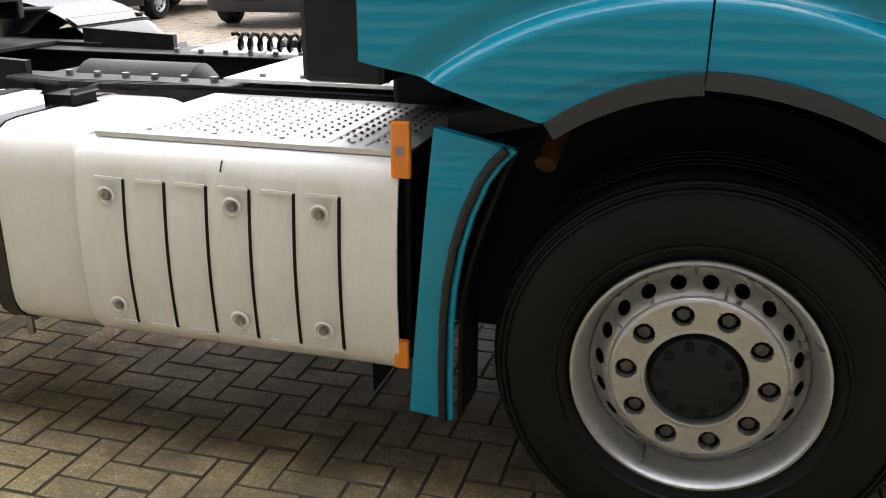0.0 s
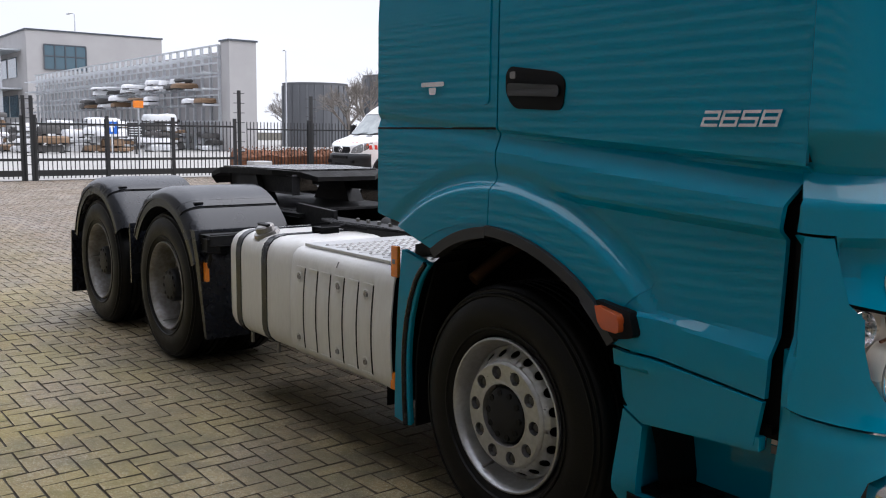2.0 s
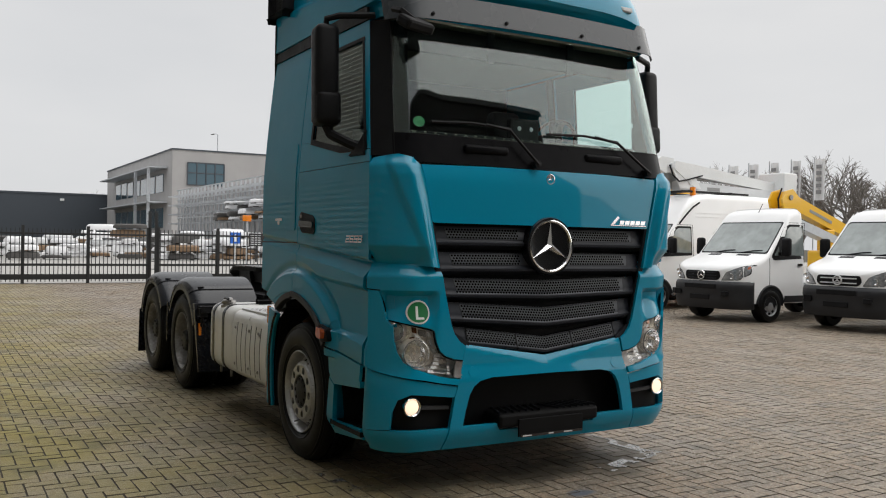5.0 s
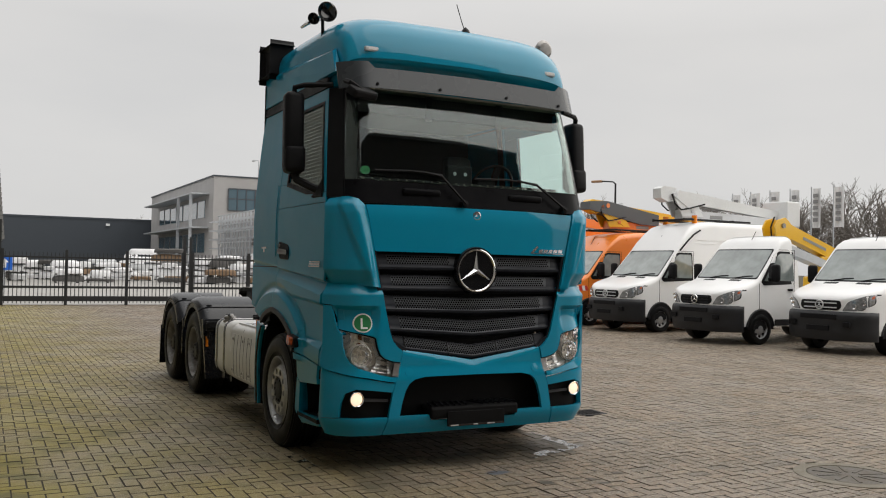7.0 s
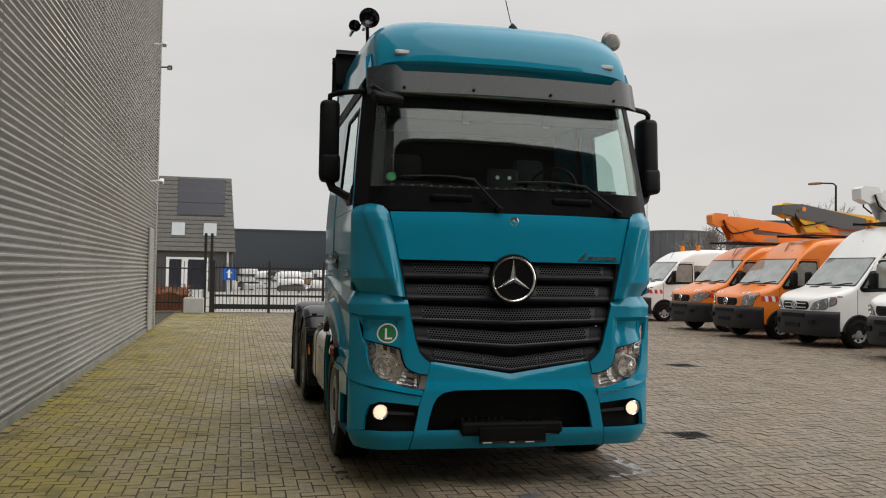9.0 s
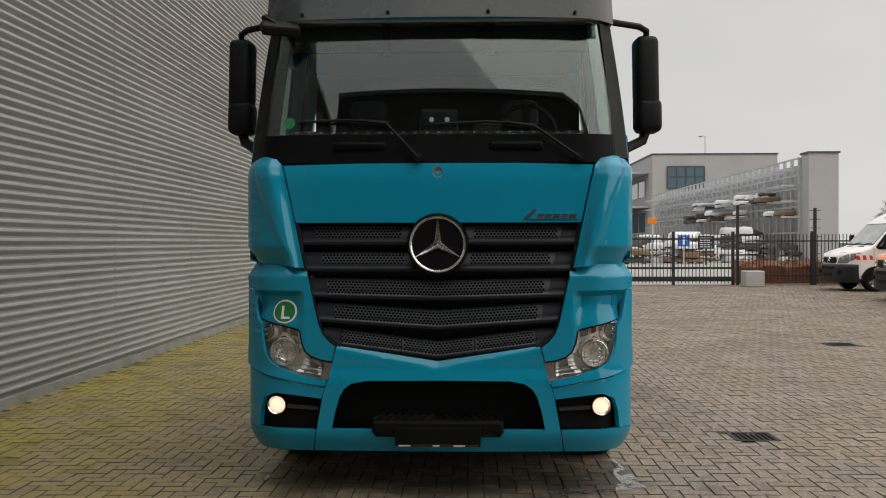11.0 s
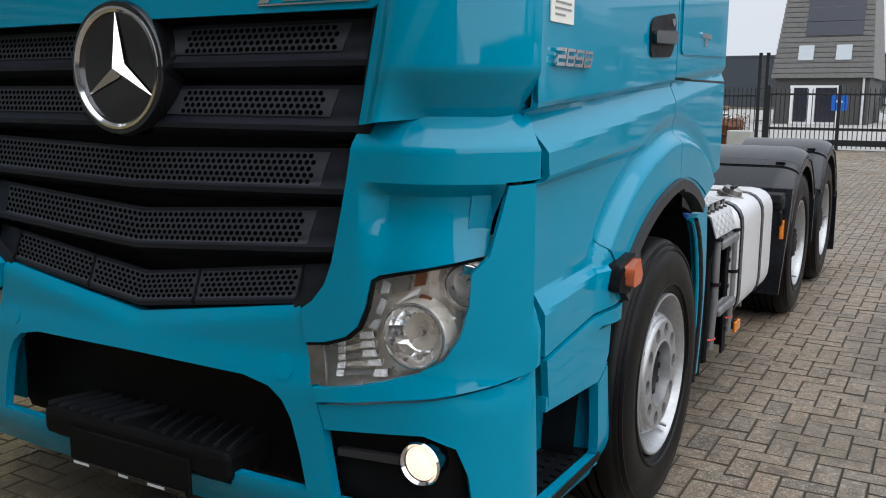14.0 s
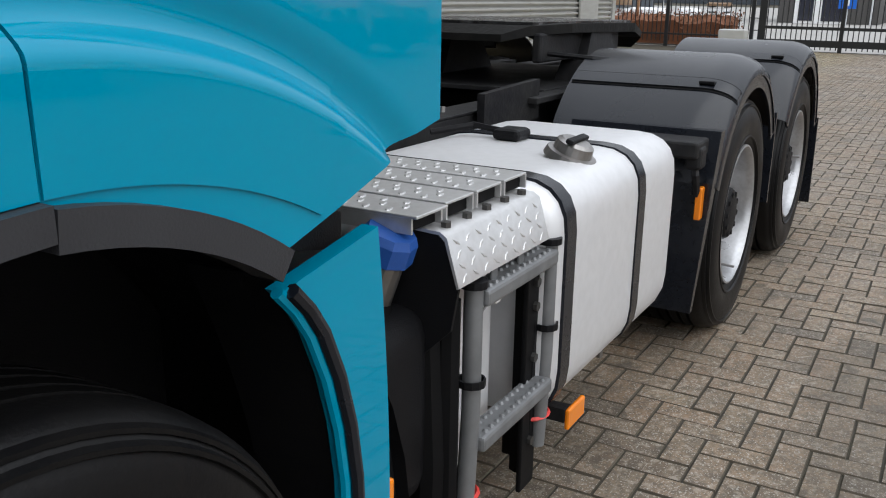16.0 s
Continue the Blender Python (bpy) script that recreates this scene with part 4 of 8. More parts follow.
    part("mirror_foot", loft(bmesh.new(), [[(0.84, s * 1.165, 2.10), (1.10, s * 1.165, 2.09), (1.09, s * 1.165, 2.28), (1.02, s * 1.165, 2.20)], [(0.88, s * 1.225, 2.115), (1.08, s * 1.215, 2.11), (1.07, s * 1.205, 2.25), (1.0, s * 1.215, 2.185)]]), BLACK, m)


for s in (-1, 1):
    cab_side(s)


def lettering(txt, size, at, parent, mat, name="lettering", depth=0.004, shear=0.25):
    cu = bpy.data.curves.new(name, "FONT")
    cu.body, cu.size, cu.extrude, cu.align_x, cu.align_y, cu.shear = txt, size, depth, "CENTER", "CENTER", shear
    tmp = bpy.data.objects.new(name, cu)
    me = bpy.data.meshes.new_from_object(tmp)
    bpy.data.objects.remove(tmp)
    bm = bmesh.new()
    bm.from_mesh(me)
    bpy.data.meshes.remove(me)
    bmesh.ops.transform(bm, matrix=at, verts=bm.verts)
    return part(name, bm, mat, parent)


SEGMENTS = {"2": "abged", "6": "afedcg", "5": "afgcd", "8": "abcdefg"}


def number_badge(s):
    """Wide squarish slanted chrome figures."""
    bars = {"a": (0, 1, 1, 1), "b": (1, 0.5, 1, 1), "c": (1, 0, 1, 0.5), "d": (0, 0, 1, 0), "e": (0, 0, 0, 0.5), "f": (0, 0.5, 0, 1), "g": (0, 0.5, 1, 0.5)}
    w, h, th = 0.047, 0.037, 0.0042
    first = None
    for i, ch in enumerate("2658"):
        bm = bmesh.new()
        for k, seg in enumerate(SEGMENTS[ch]):
            x0, z0, x1, z1 = bars[seg]
            o = 0.0002 * k
            box(bm, x0 * w - th, x1 * w + th, o, 0.006 + o, z0 * h - th, z1 * h + th)
        for v in bm.verts:
            q = v.co.x + v.co.z * 0.32 + 0.062 * i - 0.12
            v.co = Vector((0.975 - s * q, s * (1.2165 + v.co.y), 1.566 + v.co.z))
        bmesh.ops.recalc_face_normals(bm, faces=bm.faces)
        ob = part("model_number" if first is None else "figure", bm, CHROME, first or truck, "chrome model number 2658" if first is None else "")
        first = first or ob


number_badge(-1)
number_badge(1)


# ---- nose ----
STRIP_GREY = material("ribbed_lamp_grey", (0.28, 0.28, 0.28), 0.25, metal=0.6)
AMBER_LAMP = material("amber_lamp_glass", (0.20, 0.065, 0.02), 0.2, metal=0.4, coat=0.5)
HOUSING = material("lamp_housing", (0.72, 0.68, 0.62), 0.28, metal=0.5, grain=((14, 0.3, (0.50, 0.47, 0.42)),))
COWL = material("cowl_plastic", (0.005, 0.005, 0.006), 0.3, spec=0.05, grain=((6, 0.4, (0.01, 0.01, 0.011)),))
hood = skin("hood_panel", [[(-0.948, 2.045), (-0.876, 1.70), (-0.86, 1.692), (0.86, 1.692), (0.876, 1.70), (0.948, 2.045), (0.5, 2.055), (0.0, 2.055), (-0.5, 2.055)]], TEAL, truck, "teal hood panel below the windscreen", du=0.08)
skin("cowl", [[(-1.08, 2.06), (1.08, 2.06), (1.085, 2.24), (0.6, 2.235), (-0.6, 2.235), (-1.085, 2.24)]], COWL, truck, "black cowl strip under the windscreen")
skin("windscreen", [[(-1.08, 2.24), (1.08, 2.24), (1.07, 2.97), (-1.07, 2.97)]], GLASS, truck, "tinted windscreen", thick=0.008, du=0.1, dv=0.1).visible_shadow = False
skin("screen_band", [[(-1.09, 2.24), (-1.0, 2.24), (-1.0, 2.97), (-1.09, 2.97)], [(1.0, 2.24), (1.09, 2.24), (1.09, 2.97), (1.0, 2.97)]], GLOSS_BLACK, truck, lift=-0.012, thick=0.01)
em = part("hood_emblem", lathe(bmesh.new(), [(0.0, 0.034), (0.006, 0.033), (0.008, 0.028), (0.006, 0.026), (0.006, 0.0)], "x", (1.378, 0.0, 2.0), 24), STRIP_GREY, hood, "small round hood emblem")
part("emblem_ring", lathe(bmesh.new(), [(0.006, 0.035), (0.011, 0.034), (0.012, 0.030), (0.007, 0.028)], "x", (1.378, 0.0, 2.0), 24), CHROME, em)
for k in range(3):
    a = math.pi / 2 + k * 2 * math.pi / 3
    part("emblem_arm", loft(bmesh.new(), [[(1.385, 0.006 * math.cos(a + 1.57), 2.0 + 0.006 * math.sin(a + 1.57)), (1.392, 0.0, 2.0), (1.385, 0.006 * math.cos(a - 1.57), 2.0 + 0.006 * math.sin(a - 1.57))], [(1.385, 0.027 * math.cos(a), 2.0 + 0.027 * math.sin(a) + e) for e in (0.0, 0.0005, 0.001)]]), CHROME, em)


MESH_WEB = material("mesh_web", (0.036, 0.040, 0.049), 0.4, spec=0.4)
HOLE_SHADE = material("hole_shade", (0.002, 0.002, 0.002), 0.9, spec=0.0)
SLAT = material("slat_plastic", (0.010, 0.012, 0.018), 0.42, spec=0.26, grain=((7, 0.4, (0.016, 0.018, 0.026)),), bump=0.1, bump_scale=200)


def grille():
    g = thing("grille", "dark slatted grille", "grille")
    g.parent = truck
    del g["category"]
    tops = (1.675, 1.512, 1.354, 1.203, 1.050)
    half = (0.868, 0.828, 0.797, 0.752, 0.712)
    droop = (0.0, 0.0, 0.0125, 0.031, 0.056)
    for k in range(5):
        z, h, dr, tall = tops[k], half[k], droop[k], 0.86 if k == 4 else 1.0
        V = lambda u: -dr * max(0, 1 - abs(u) / h) * 1.6
        def surf(u, v, w, z=z, V=V, tall=tall):
            # slat: upper mesh face leans forward to a lip, then rolls under
            zz = z + v * tall + V(u)
            x, y, _ = cab(u, 1.3, 0, relief=False)
            lean = 0.022 * step(0.0, -0.085, v) + 0.022 * step(-0.088, -0.108, v) - 0.07 * step(-0.108, -0.148, v)
            return (x - 0.06 + lean - w, y, zz)
        outline = [(-h, 0), (h, 0), (h - 0.008, -0.145), (-h + 0.008, -0.145)]
        slat = part("slat", panel([outline], surf, 0.03, 0.0145, 0.012), SLAT, g, smooth=True, angle=50)
        # perforated band: a web with flat black hexagons for the shade in its holes
        def mesh_surf(u, v, w):
            x, y, zz = surf(u, v, 0)
            return (x + 0.0045 - w, y, zz)
        band = h - 0.12
        rows = 4 if k < 2 else 5
        web = part("mesh_band", panel([[(-band - 0.015, -0.010), (band + 0.015, -0.010), (band, -0.030 - 0.0165 * (rows - 1)), (-band, -0.030 - 0.0165 * (rows - 1))]], lambda u, v, w: mesh_surf(u, v, w + 0.002), 0.03, 0.0145, 0.002), MESH_WEB, slat)
        holes = bmesh.new()
        pitch = 0.0215
        cols = int(2 * band / pitch)
        for r in range(rows):
            v = -0.020 - r * 0.0165
            for c in range(cols):
                u = -band + (c + 0.5 * (r % 2)) * pitch 
                if k < 2 and abs(u) < 0.225 - 0.02 * k:
                    continue
                if k == 4 and abs(abs(u) - 0.225) < 0.012:
                    continue
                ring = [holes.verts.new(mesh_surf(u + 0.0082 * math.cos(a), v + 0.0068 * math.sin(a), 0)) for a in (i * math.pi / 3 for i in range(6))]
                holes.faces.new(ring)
        part("perforation", holes, HOLE_SHADE, slat, "rows of black spots painted as punched holes", kind="stuff")
        if k == 4:
            for u in (-0.225, 0.225, -0.6, 0.6):
                part("joint", panel([[(u - 0.004, 0.0), (u + 0.004, 0.0), (u + 0.004, -0.14), (u - 0.004, -0.14)]], lambda a, b, w: mesh_surf(a, b, w - 0.003), 0.1, 0.02, 0.004), BLACK, slat)
    # frame sides and dark backing
    skin("frame_side", [[(-0.90, 1.70), (-0.86, 1.70), (-0.80, 1.36), (-0.755, 1.18), (-0.71, 1.02), (-0.6, 0.945), (-0.6, 0.90), (-0.74, 0.97), (-0.81, 1.2)]], GREY_PLASTIC, g, lift=-0.01)
    skin("frame_side", [[(0.90, 1.70), (0.81, 1.2), (0.74, 0.97), (0.6, 0.90), (0.6, 0.945), (0.71, 1.02), (0.755, 1.18), (0.80, 1.36), (0.86, 1.70)]], GREY_PLASTIC, g, lift=-0.01)
    skin("backing", [[(-0.93, 1.71), (-0.6, 0.85), (0.6, 0.85), (0.93, 1.71)]], BLACK, g, lift=-0.13, thick=0.01, relief=False)
    # star emblem
    c = (1.405, 0.0, 1.560)
    bz = part("emblem_dish", lathe(bmesh.new(), [(-0.08, 0.188), (-0.015, 0.192), (0.0, 0.185), (0.0, 0.172), (-0.012, 0.165), (-0.022, 0.0)], "x", c, 48), GLOSS_BLACK, g, "round black emblem with chrome ring", smooth=True)
    part("emblem_ring", lathe(bmesh.new(), [(-0.012, 0.174), (0.004, 0.172), (0.006, 0.165), (-0.002, 0.157), (-0.014, 0.158)], "x", c, 48), CHROME, bz, smooth=True)
    star = bmesh.new()
    mid = star.verts.new((c[0] + 0.012, c[1], c[2]))
    ring = []
    for i in range(6):
        a = math.pi / 2 + i * math.pi / 3
        r = 0.16 if i % 2 == 0 else 0.024
        ring.append(star.verts.new((c[0] - (0.008 if i % 2 == 0 else 0.014), c[1] + r * math.cos(a), c[2] + r * math.sin(a))))
    for i in range(6):
        star.faces.new((mid, ring[i], ring[(i + 1) % 6]))
    part("emblem_star", star, CHROME, bz)


grille()
# a chrome word badge on the hood edge, as plain slanted bars
word = skin("nose_badge", [[(0.52, 1.715), (0.55, 1.715), (0.60, 1.762), (0.585, 1.775)]], CHROME, hood, "chrome badge on the hood edge", side=1, lift=0.006, thick=0.008)
for k in range(5):
    u = 0.60 + 0.05 * k
    skin("badge_bar", [[(u, 1.718), (u + 0.04, 1.718), (u + 0.048, 1.745), (u + 0.008, 1.745)]], CHROME, word, side=1, lift=0.006, thick=0.008)
skin("badge_line", [[(0.52, 1.709), (0.855, 1.709), (0.855, 1.713), (0.52, 1.713)]], CHROME, word, side=1, lift=0.006, thick=0.008)


# ---- bumper ----
DEEP_BLACK = material("deep_black_plastic", (0.004, 0.004, 0.0045), 0.55, spec=0.12, grain=((8, 0.4, (0.008, 0.008, 0.008)),))
half_band = [(0.0, 0.842), (0.31, 0.889), (0.618, 0.936), (0.627, 0.925), (0.646, 0.842), (0.668, 0.745), (0.685, 0.70), (0.708, 0.62), (0.742, 0.43), (0.652, 0.43), (0.632, 0.53), (0.605, 0.625), (0.575, 0.675), (0.53, 0.708), (0.44, 0.726), (0.0, 0.730)]
bump_poly = [
    # centre band under the grille, with its shallow V, and the legs beside the intake
    half_band,
    [(-u, z) for u, z in half_band[::-1]],
    [(-0.742, 0.43), (-0.652, 0.43), (-0.40, 0.43), (-0.38, 0.385), (0.38, 0.385), (0.40, 0.43), (0.652, 0.43), (0.742, 0.43), (0.768, 0.285), (-0.768, 0.285)],
]


def brow(u, z):
    """The band's upper edge leans back above a V-shaped crease; the intake's rim rolls in."""
    return -0.75 * max(0.0, z - (0.80 + 0.19 * u)) * step(0.66, 0.60, u) - 0.25 * max(0.0, 0.335 - z)


bumper = skin("bumper", bump_poly, TEAL, truck, "teal front bumper with a wide dark intake", thick=0.03, relief=brow, du=0.04, dv=0.02)
for s in (-1, 1):
    skin("bumper_corner", [
        [(0.693, 0.682), (0.82, 0.702), (1.0, 0.738), (1.13, 0.769), (1.298, 0.805), (1.315, 0.62), (1.33, 0.42), (1.12, 0.43), (1.078, 0.435), (1.068, 0.54), (1.045, 0.615), (0.985, 0.648), (0.714, 0.616)],
        [(0.749, 0.426), (1.078, 0.429), (1.12, 0.424), (1.33, 0.42), (1.335, 0.335), (1.25, 0.297), (1.12, 0.286), (0.776, 0.285)],
    ], TEAL, bumper, side=s, thick=0.03, dv=0.025, relief=lambda u, z: -0.25 * max(0.0, 0.335 - z))
    fp = skin("fog_pocket", [[(0.70, 0.66), (1.09, 0.69), (1.13, 0.41), (0.735, 0.41)]], DEEP_BLACK, bumper, side=s, lift=-0.05)
    skin("pocket_bar", [[(0.74, 0.562), (0.93, 0.574), (0.93, 0.552), (0.74, 0.542)]], TRIM, fp, side=s, lift=-0.022)
    x, y, _ = cab(0.985, 0.57, 0.03, s)
    fl = part("fog_lamp", lathe(bmesh.new(), [(-0.04, 0.056), (0.012, 0.058), (0.018, 0.054), (0.010, 0.047)], "x", (x + 0.015, y, 0.572), 32), CHROME, fp, "round fog lamp, lit", smooth=True)
    part("fog_lens", lathe(bmesh.new(), [(0.006, 0.0455), (0.012, 0.031), (0.015, 0.0)], "x", (x + 0.015, y, 0.572), 32), BULB, fl, smooth=True)
    skin("tow_cover", [[(0.575 + 0.034 * math.cos(a), 0.765 + 0.034 * math.sin(a)) for a in (i * math.pi / 12 for i in range(24))]], TEAL, bumper, side=s, lift=0.003, thick=0.004)
    # headlight: a satin bed behind the clear cover, two faceted bowls in flared bezels, stepped reflectors and fillets
    # with painted glint
    hl = skin("headlight", [[(0.61, 0.875), (0.71, 0.885), (0.76, 0.91), (0.785, 0.95), (0.80, 1.075), (1.15, 1.14), (1.17, 0.96), (1.12, 0.80), (0.95, 0.74), (0.745, 0.70), (0.62, 0.70)]], HOUSING, truck, "clear headlight with chrome reflectors", side=s, lift=-0.075, thick=0.012, angle=10)
    skin("lens_cover", [[(0.712, 0.846), (0.775, 0.868), (0.812, 0.90), (0.836, 0.955), (0.85, 1.025), (1.09, 1.085), (1.078, 0.98), (1.06, 0.90), (1.03, 0.842), (0.975, 0.802), (0.90, 0.778), (0.73, 0.736)]], LENS, hl, side=s, lift=-0.004, thick=0.003).visible_shadow = False
    skin("lamp_side_plate", [[(0.640, 0.836), (0.694, 0.847), (0.717, 0.742), (0.665, 0.731)]], STEEL, hl, side=s, lift=0.0, thick=0.012)
    part("lamp_gasket", tube(bmesh.new(), [cab(u, z, 0.010, s, nose_corner) for u, z in ((1.10, 1.094), (1.0, 1.070), (0.872, 1.038), (0.852, 1.026), (0.838, 0.955), (0.816, 0.903), (0.777, 0.871), (0.712, 0.849), (0.65, 0.840))], 0.008, 6), DEEP_BLACK, hl)
    for k, (u, z, r, flare, twist) in enumerate(((0.960, 0.891, 0.079, 1.20, 0.35), (1.086, 1.024, 0.050, 1.62, 0.45))):
        x, y, _ = cab(u, z, 0.080, s)
        x1, y1, _ = cab(u + 0.02, z, 0.080, s)
        turn = math.atan2(y1 - y, x1 - x) - s * math.pi / 2
        m = Matrix.Translation((x, y, z)) @ Matrix.Rotation(turn * twist, 4, "Z")
        rng = random.Random(31 + k)
        def dish(rows, seg, jitter=0.0, m=m, rng=rng):
            bm = lathe(bmesh.new(), rows, "x", (0, 0, 0), seg)
            for v in bm.verts:
                v.co.x += rng.uniform(-jitter, jitter)
            bmesh.ops.transform(bm, matrix=m, verts=bm.verts)
            return bm
        bowl = part("reflector_bowl", dish([(0.052, r * 0.97), (0.030, r * 0.88), (0.008, r * 0.70), (-0.008, r * 0.48), (-0.016, r * 0.26), (-0.018, 0.0)], 26, 0.0035), CHROME, hl)
        part("bezel", dish([(0.0, r * flare), (0.022, r * (flare - 0.05)), (0.046, r * (0.4 * flare + 0.66)), (0.058, r * 1.07), (0.060, r * 1.035)], 40), HOUSING, bowl, smooth=True)
        part("bowl_ring", dish([(0.055, r * 1.055), (0.064, r * 1.04), (0.065, r * 1.01), (0.058, r * 0.985), (0.050, r * 0.97)], 40), CHROME, bowl, smooth=True)
        part("ring_groove", dish([(0.0575, r * 1.10), (0.0605, r * 1.085), (0.0605, r * 1.06), (0.0575, r * 1.05)], 40), DEEP_BLACK if k else STRIP_GREY, bowl, smooth=True)
        part("bulb_cap", dish([(-0.018, r * 0.17), (0.014, r * 0.15), (0.020, r * 0.10), (0.020, 0.0)], 16), STRIP_GREY if k else CHROME, bowl, smooth=True)

    def wedge(name, pts, back, tilt, mat, parent):
        """A lamp tile whose upper edge leans back by tilt."""
        zs = [z for _, z in pts]
        lo, hi = min(zs), max(zs)
        deep = [back + tilt * (z - lo) / (hi - lo) for _, z in pts]
        return part(name, loft(bmesh.new(), [[cab(u, z, d + e, s) for (u, z), d in zip(pts, deep)] for e in (0.006, 0.0)]), mat, parent)
    # louvres from the side plate to the main bezel, with a glint-white tile at both ends
    for k in range(5):
        z0 = 0.751 + 0.0205 * k
        sweep = 0.842 + (0.030, 0.008, -0.006, -0.012, -0.014)[k]
        wedge("louvre", [(0.722, z0), (sweep, z0 + 0.020 + 0.003 * k), (sweep, z0 + 0.034 + 0.003 * k), (0.722, z0 + 0.012)], 0.052, 0.004, HOUSING if k % 2 else STRIP_GREY, hl)
        wedge("louvre_tile", [(0.724, z0 + 0.001), (0.744, z0 + 0.004), (0.740, z0 + 0.018), (0.721, z0 + 0.015)], 0.036, 0.005, GLINT_WHITE, hl)
        wedge("louvre_tile", [(sweep - 0.036, z0 + 0.016 + 0.003 * k), (sweep + 0.006, z0 + 0.022 + 0.003 * k), (sweep - 0.002, z0 + 0.037 + 0.003 * k), (sweep - 0.036, z0 + 0.032 + 0.003 * k)], 0.034, 0.006, GLINT_WHITE, hl)
    # fillets round the bezels
    for pts, tilt in (([(0.850, 0.985), (0.872, 0.99), (0.876, 1.015), (0.856, 1.02)], 0.016), ([(0.835, 0.935), (0.850, 0.93), (0.866, 0.965), (0.850, 0.972)], 0.014), ([(0.812, 0.893), (0.838, 0.888), (0.848, 0.915), (0.826, 0.912)], 0.016), ([(0.90, 0.966), (0.955, 0.995), (0.962, 1.012), (0.935, 0.998)], 0.018), ([(0.895, 0.79), (0.935, 0.795), (0.93, 0.808), (0.895, 0.803)], 0.012), ([(1.0, 0.828), (1.03, 0.862), (1.04, 0.905), (1.018, 0.89)], 0.02), ([(0.955, 0.803), (0.988, 0.818), (0.984, 0.83), (0.955, 0.815)], 0.014), ([(1.012, 0.935), (1.03, 0.92), (1.05, 0.935), (1.03, 0.945)], 0.012)):
        wedge("glint_fillet", pts, 0.044, tilt * 0.4, GLINT_WHITE, hl)
    wedge("lamp_panel", [(0.878, 0.985), (0.925, 0.998), (0.928, 1.035), (0.880, 1.026)], 0.060, 0.004, STRIP_GREY, hl)
    wedge("turn_signal", [(0.944, 1.012), (0.975, 1.018), (0.980, 1.052), (0.946, 1.046)], 0.052, 0.006, AMBER_LAMP, hl)
    wedge("turn_signal", [(0.945, 0.972), (0.985, 0.962), (0.992, 0.985), (0.960, 0.992)], 0.056, 0.006, AMBER_LAMP, hl)
# dark intake with its foot step and plate
ik = skin("intake", [[(-0.74, 0.80), (0.74, 0.80), (0.78, 0.36), (-0.78, 0.36)]], DEEP_BLACK, bumper, "deep black lower intake", lift=-0.16)
for k in range(4):
    part("intake_bar", B(1.20, 1.24, -0.6, 0.6, 0.46 + 0.07 * k, 0.475 + 0.07 * k), DEEP_BLACK, ik)
st = part("front_step", B(1.22, 1.435, -0.40, 0.40, 0.40, 0.49, 0.02), DEEP_BLACK, bumper, "black ribbed foot step")
for i in range(14):
    y = -0.34 + 0.052 * i
    part("step_rib", prism(bmesh.new(), [(1.24, y), (1.265, y), (1.42, y + (0.05 if i > 6 else -0.05)), (1.395, y + (0.05 if i > 6 else -0.05))], "z", 0.49, 0.504), GREY_PLASTIC, st)
plate = part("plate_holder", B(1.432, 1.447, -0.26, 0.26, 0.335, 0.45, 0.004), DEEP_BLACK, bumper, "empty black plate holder")
part("holder_rail", B(1.447, 1.453, -0.25, 0.25, 0.335, 0.352), GLOSS_BLACK, plate)
for y, w in ((-0.2, 0.035), (-0.01, 0.02), (0.13, 0.035)):
    part("print_bar", B(1.4535, 1.455, y - w, y + w, 0.339, 0.347), LIGHT_GREY, plate)
# L sticker
sticker = skin("round_sticker", [[(0.946 + 0.071 * math.cos(a), 1.145 + 0.072 * math.sin(a)) for a in (i * math.pi / 16 for i in range(32))]], WHITE, truck, "round green sticker with a white letter", side=-1, relief=nose_corner, lift=0.006, thick=0.004, du=0.03)
skin("sticker_field", [[(0.946 + 0.061 * math.cos(a), 1.145 + 0.062 * math.sin(a)) for a in (i * math.pi / 16 for i in range(32))]], GREEN_SIGN, sticker, side=-1, relief=nose_corner, lift=0.009, thick=0.004, du=0.03)
skin("sticker_letter", [[(0.964, 1.180), (0.951, 1.180), (0.951, 1.114), (0.917, 1.114), (0.917, 1.101), (0.964, 1.101)]], WHITE, sticker, side=-1, relief=nose_corner, lift=0.012, thick=0.004, du=0.03)
note = skin("paper_note", [X((1.115, 1.668), (0.965, 1.668), (0.965, 1.778), (1.115, 1.778))], PAPER, truck, "printed paper note stuck on the door", side=1, lift=0.004, thick=0.003)
for k in range(6):
    z, short = 1.760 - 0.015 * k, 0.04 * (k % 3 == 2)
    skin("print_line", [X((1.09, z), (0.985 + short, z), (0.985 + short, z + 0.005), (1.09, z + 0.005))], INK, note, side=1, lift=0.0055, thick=0.001)

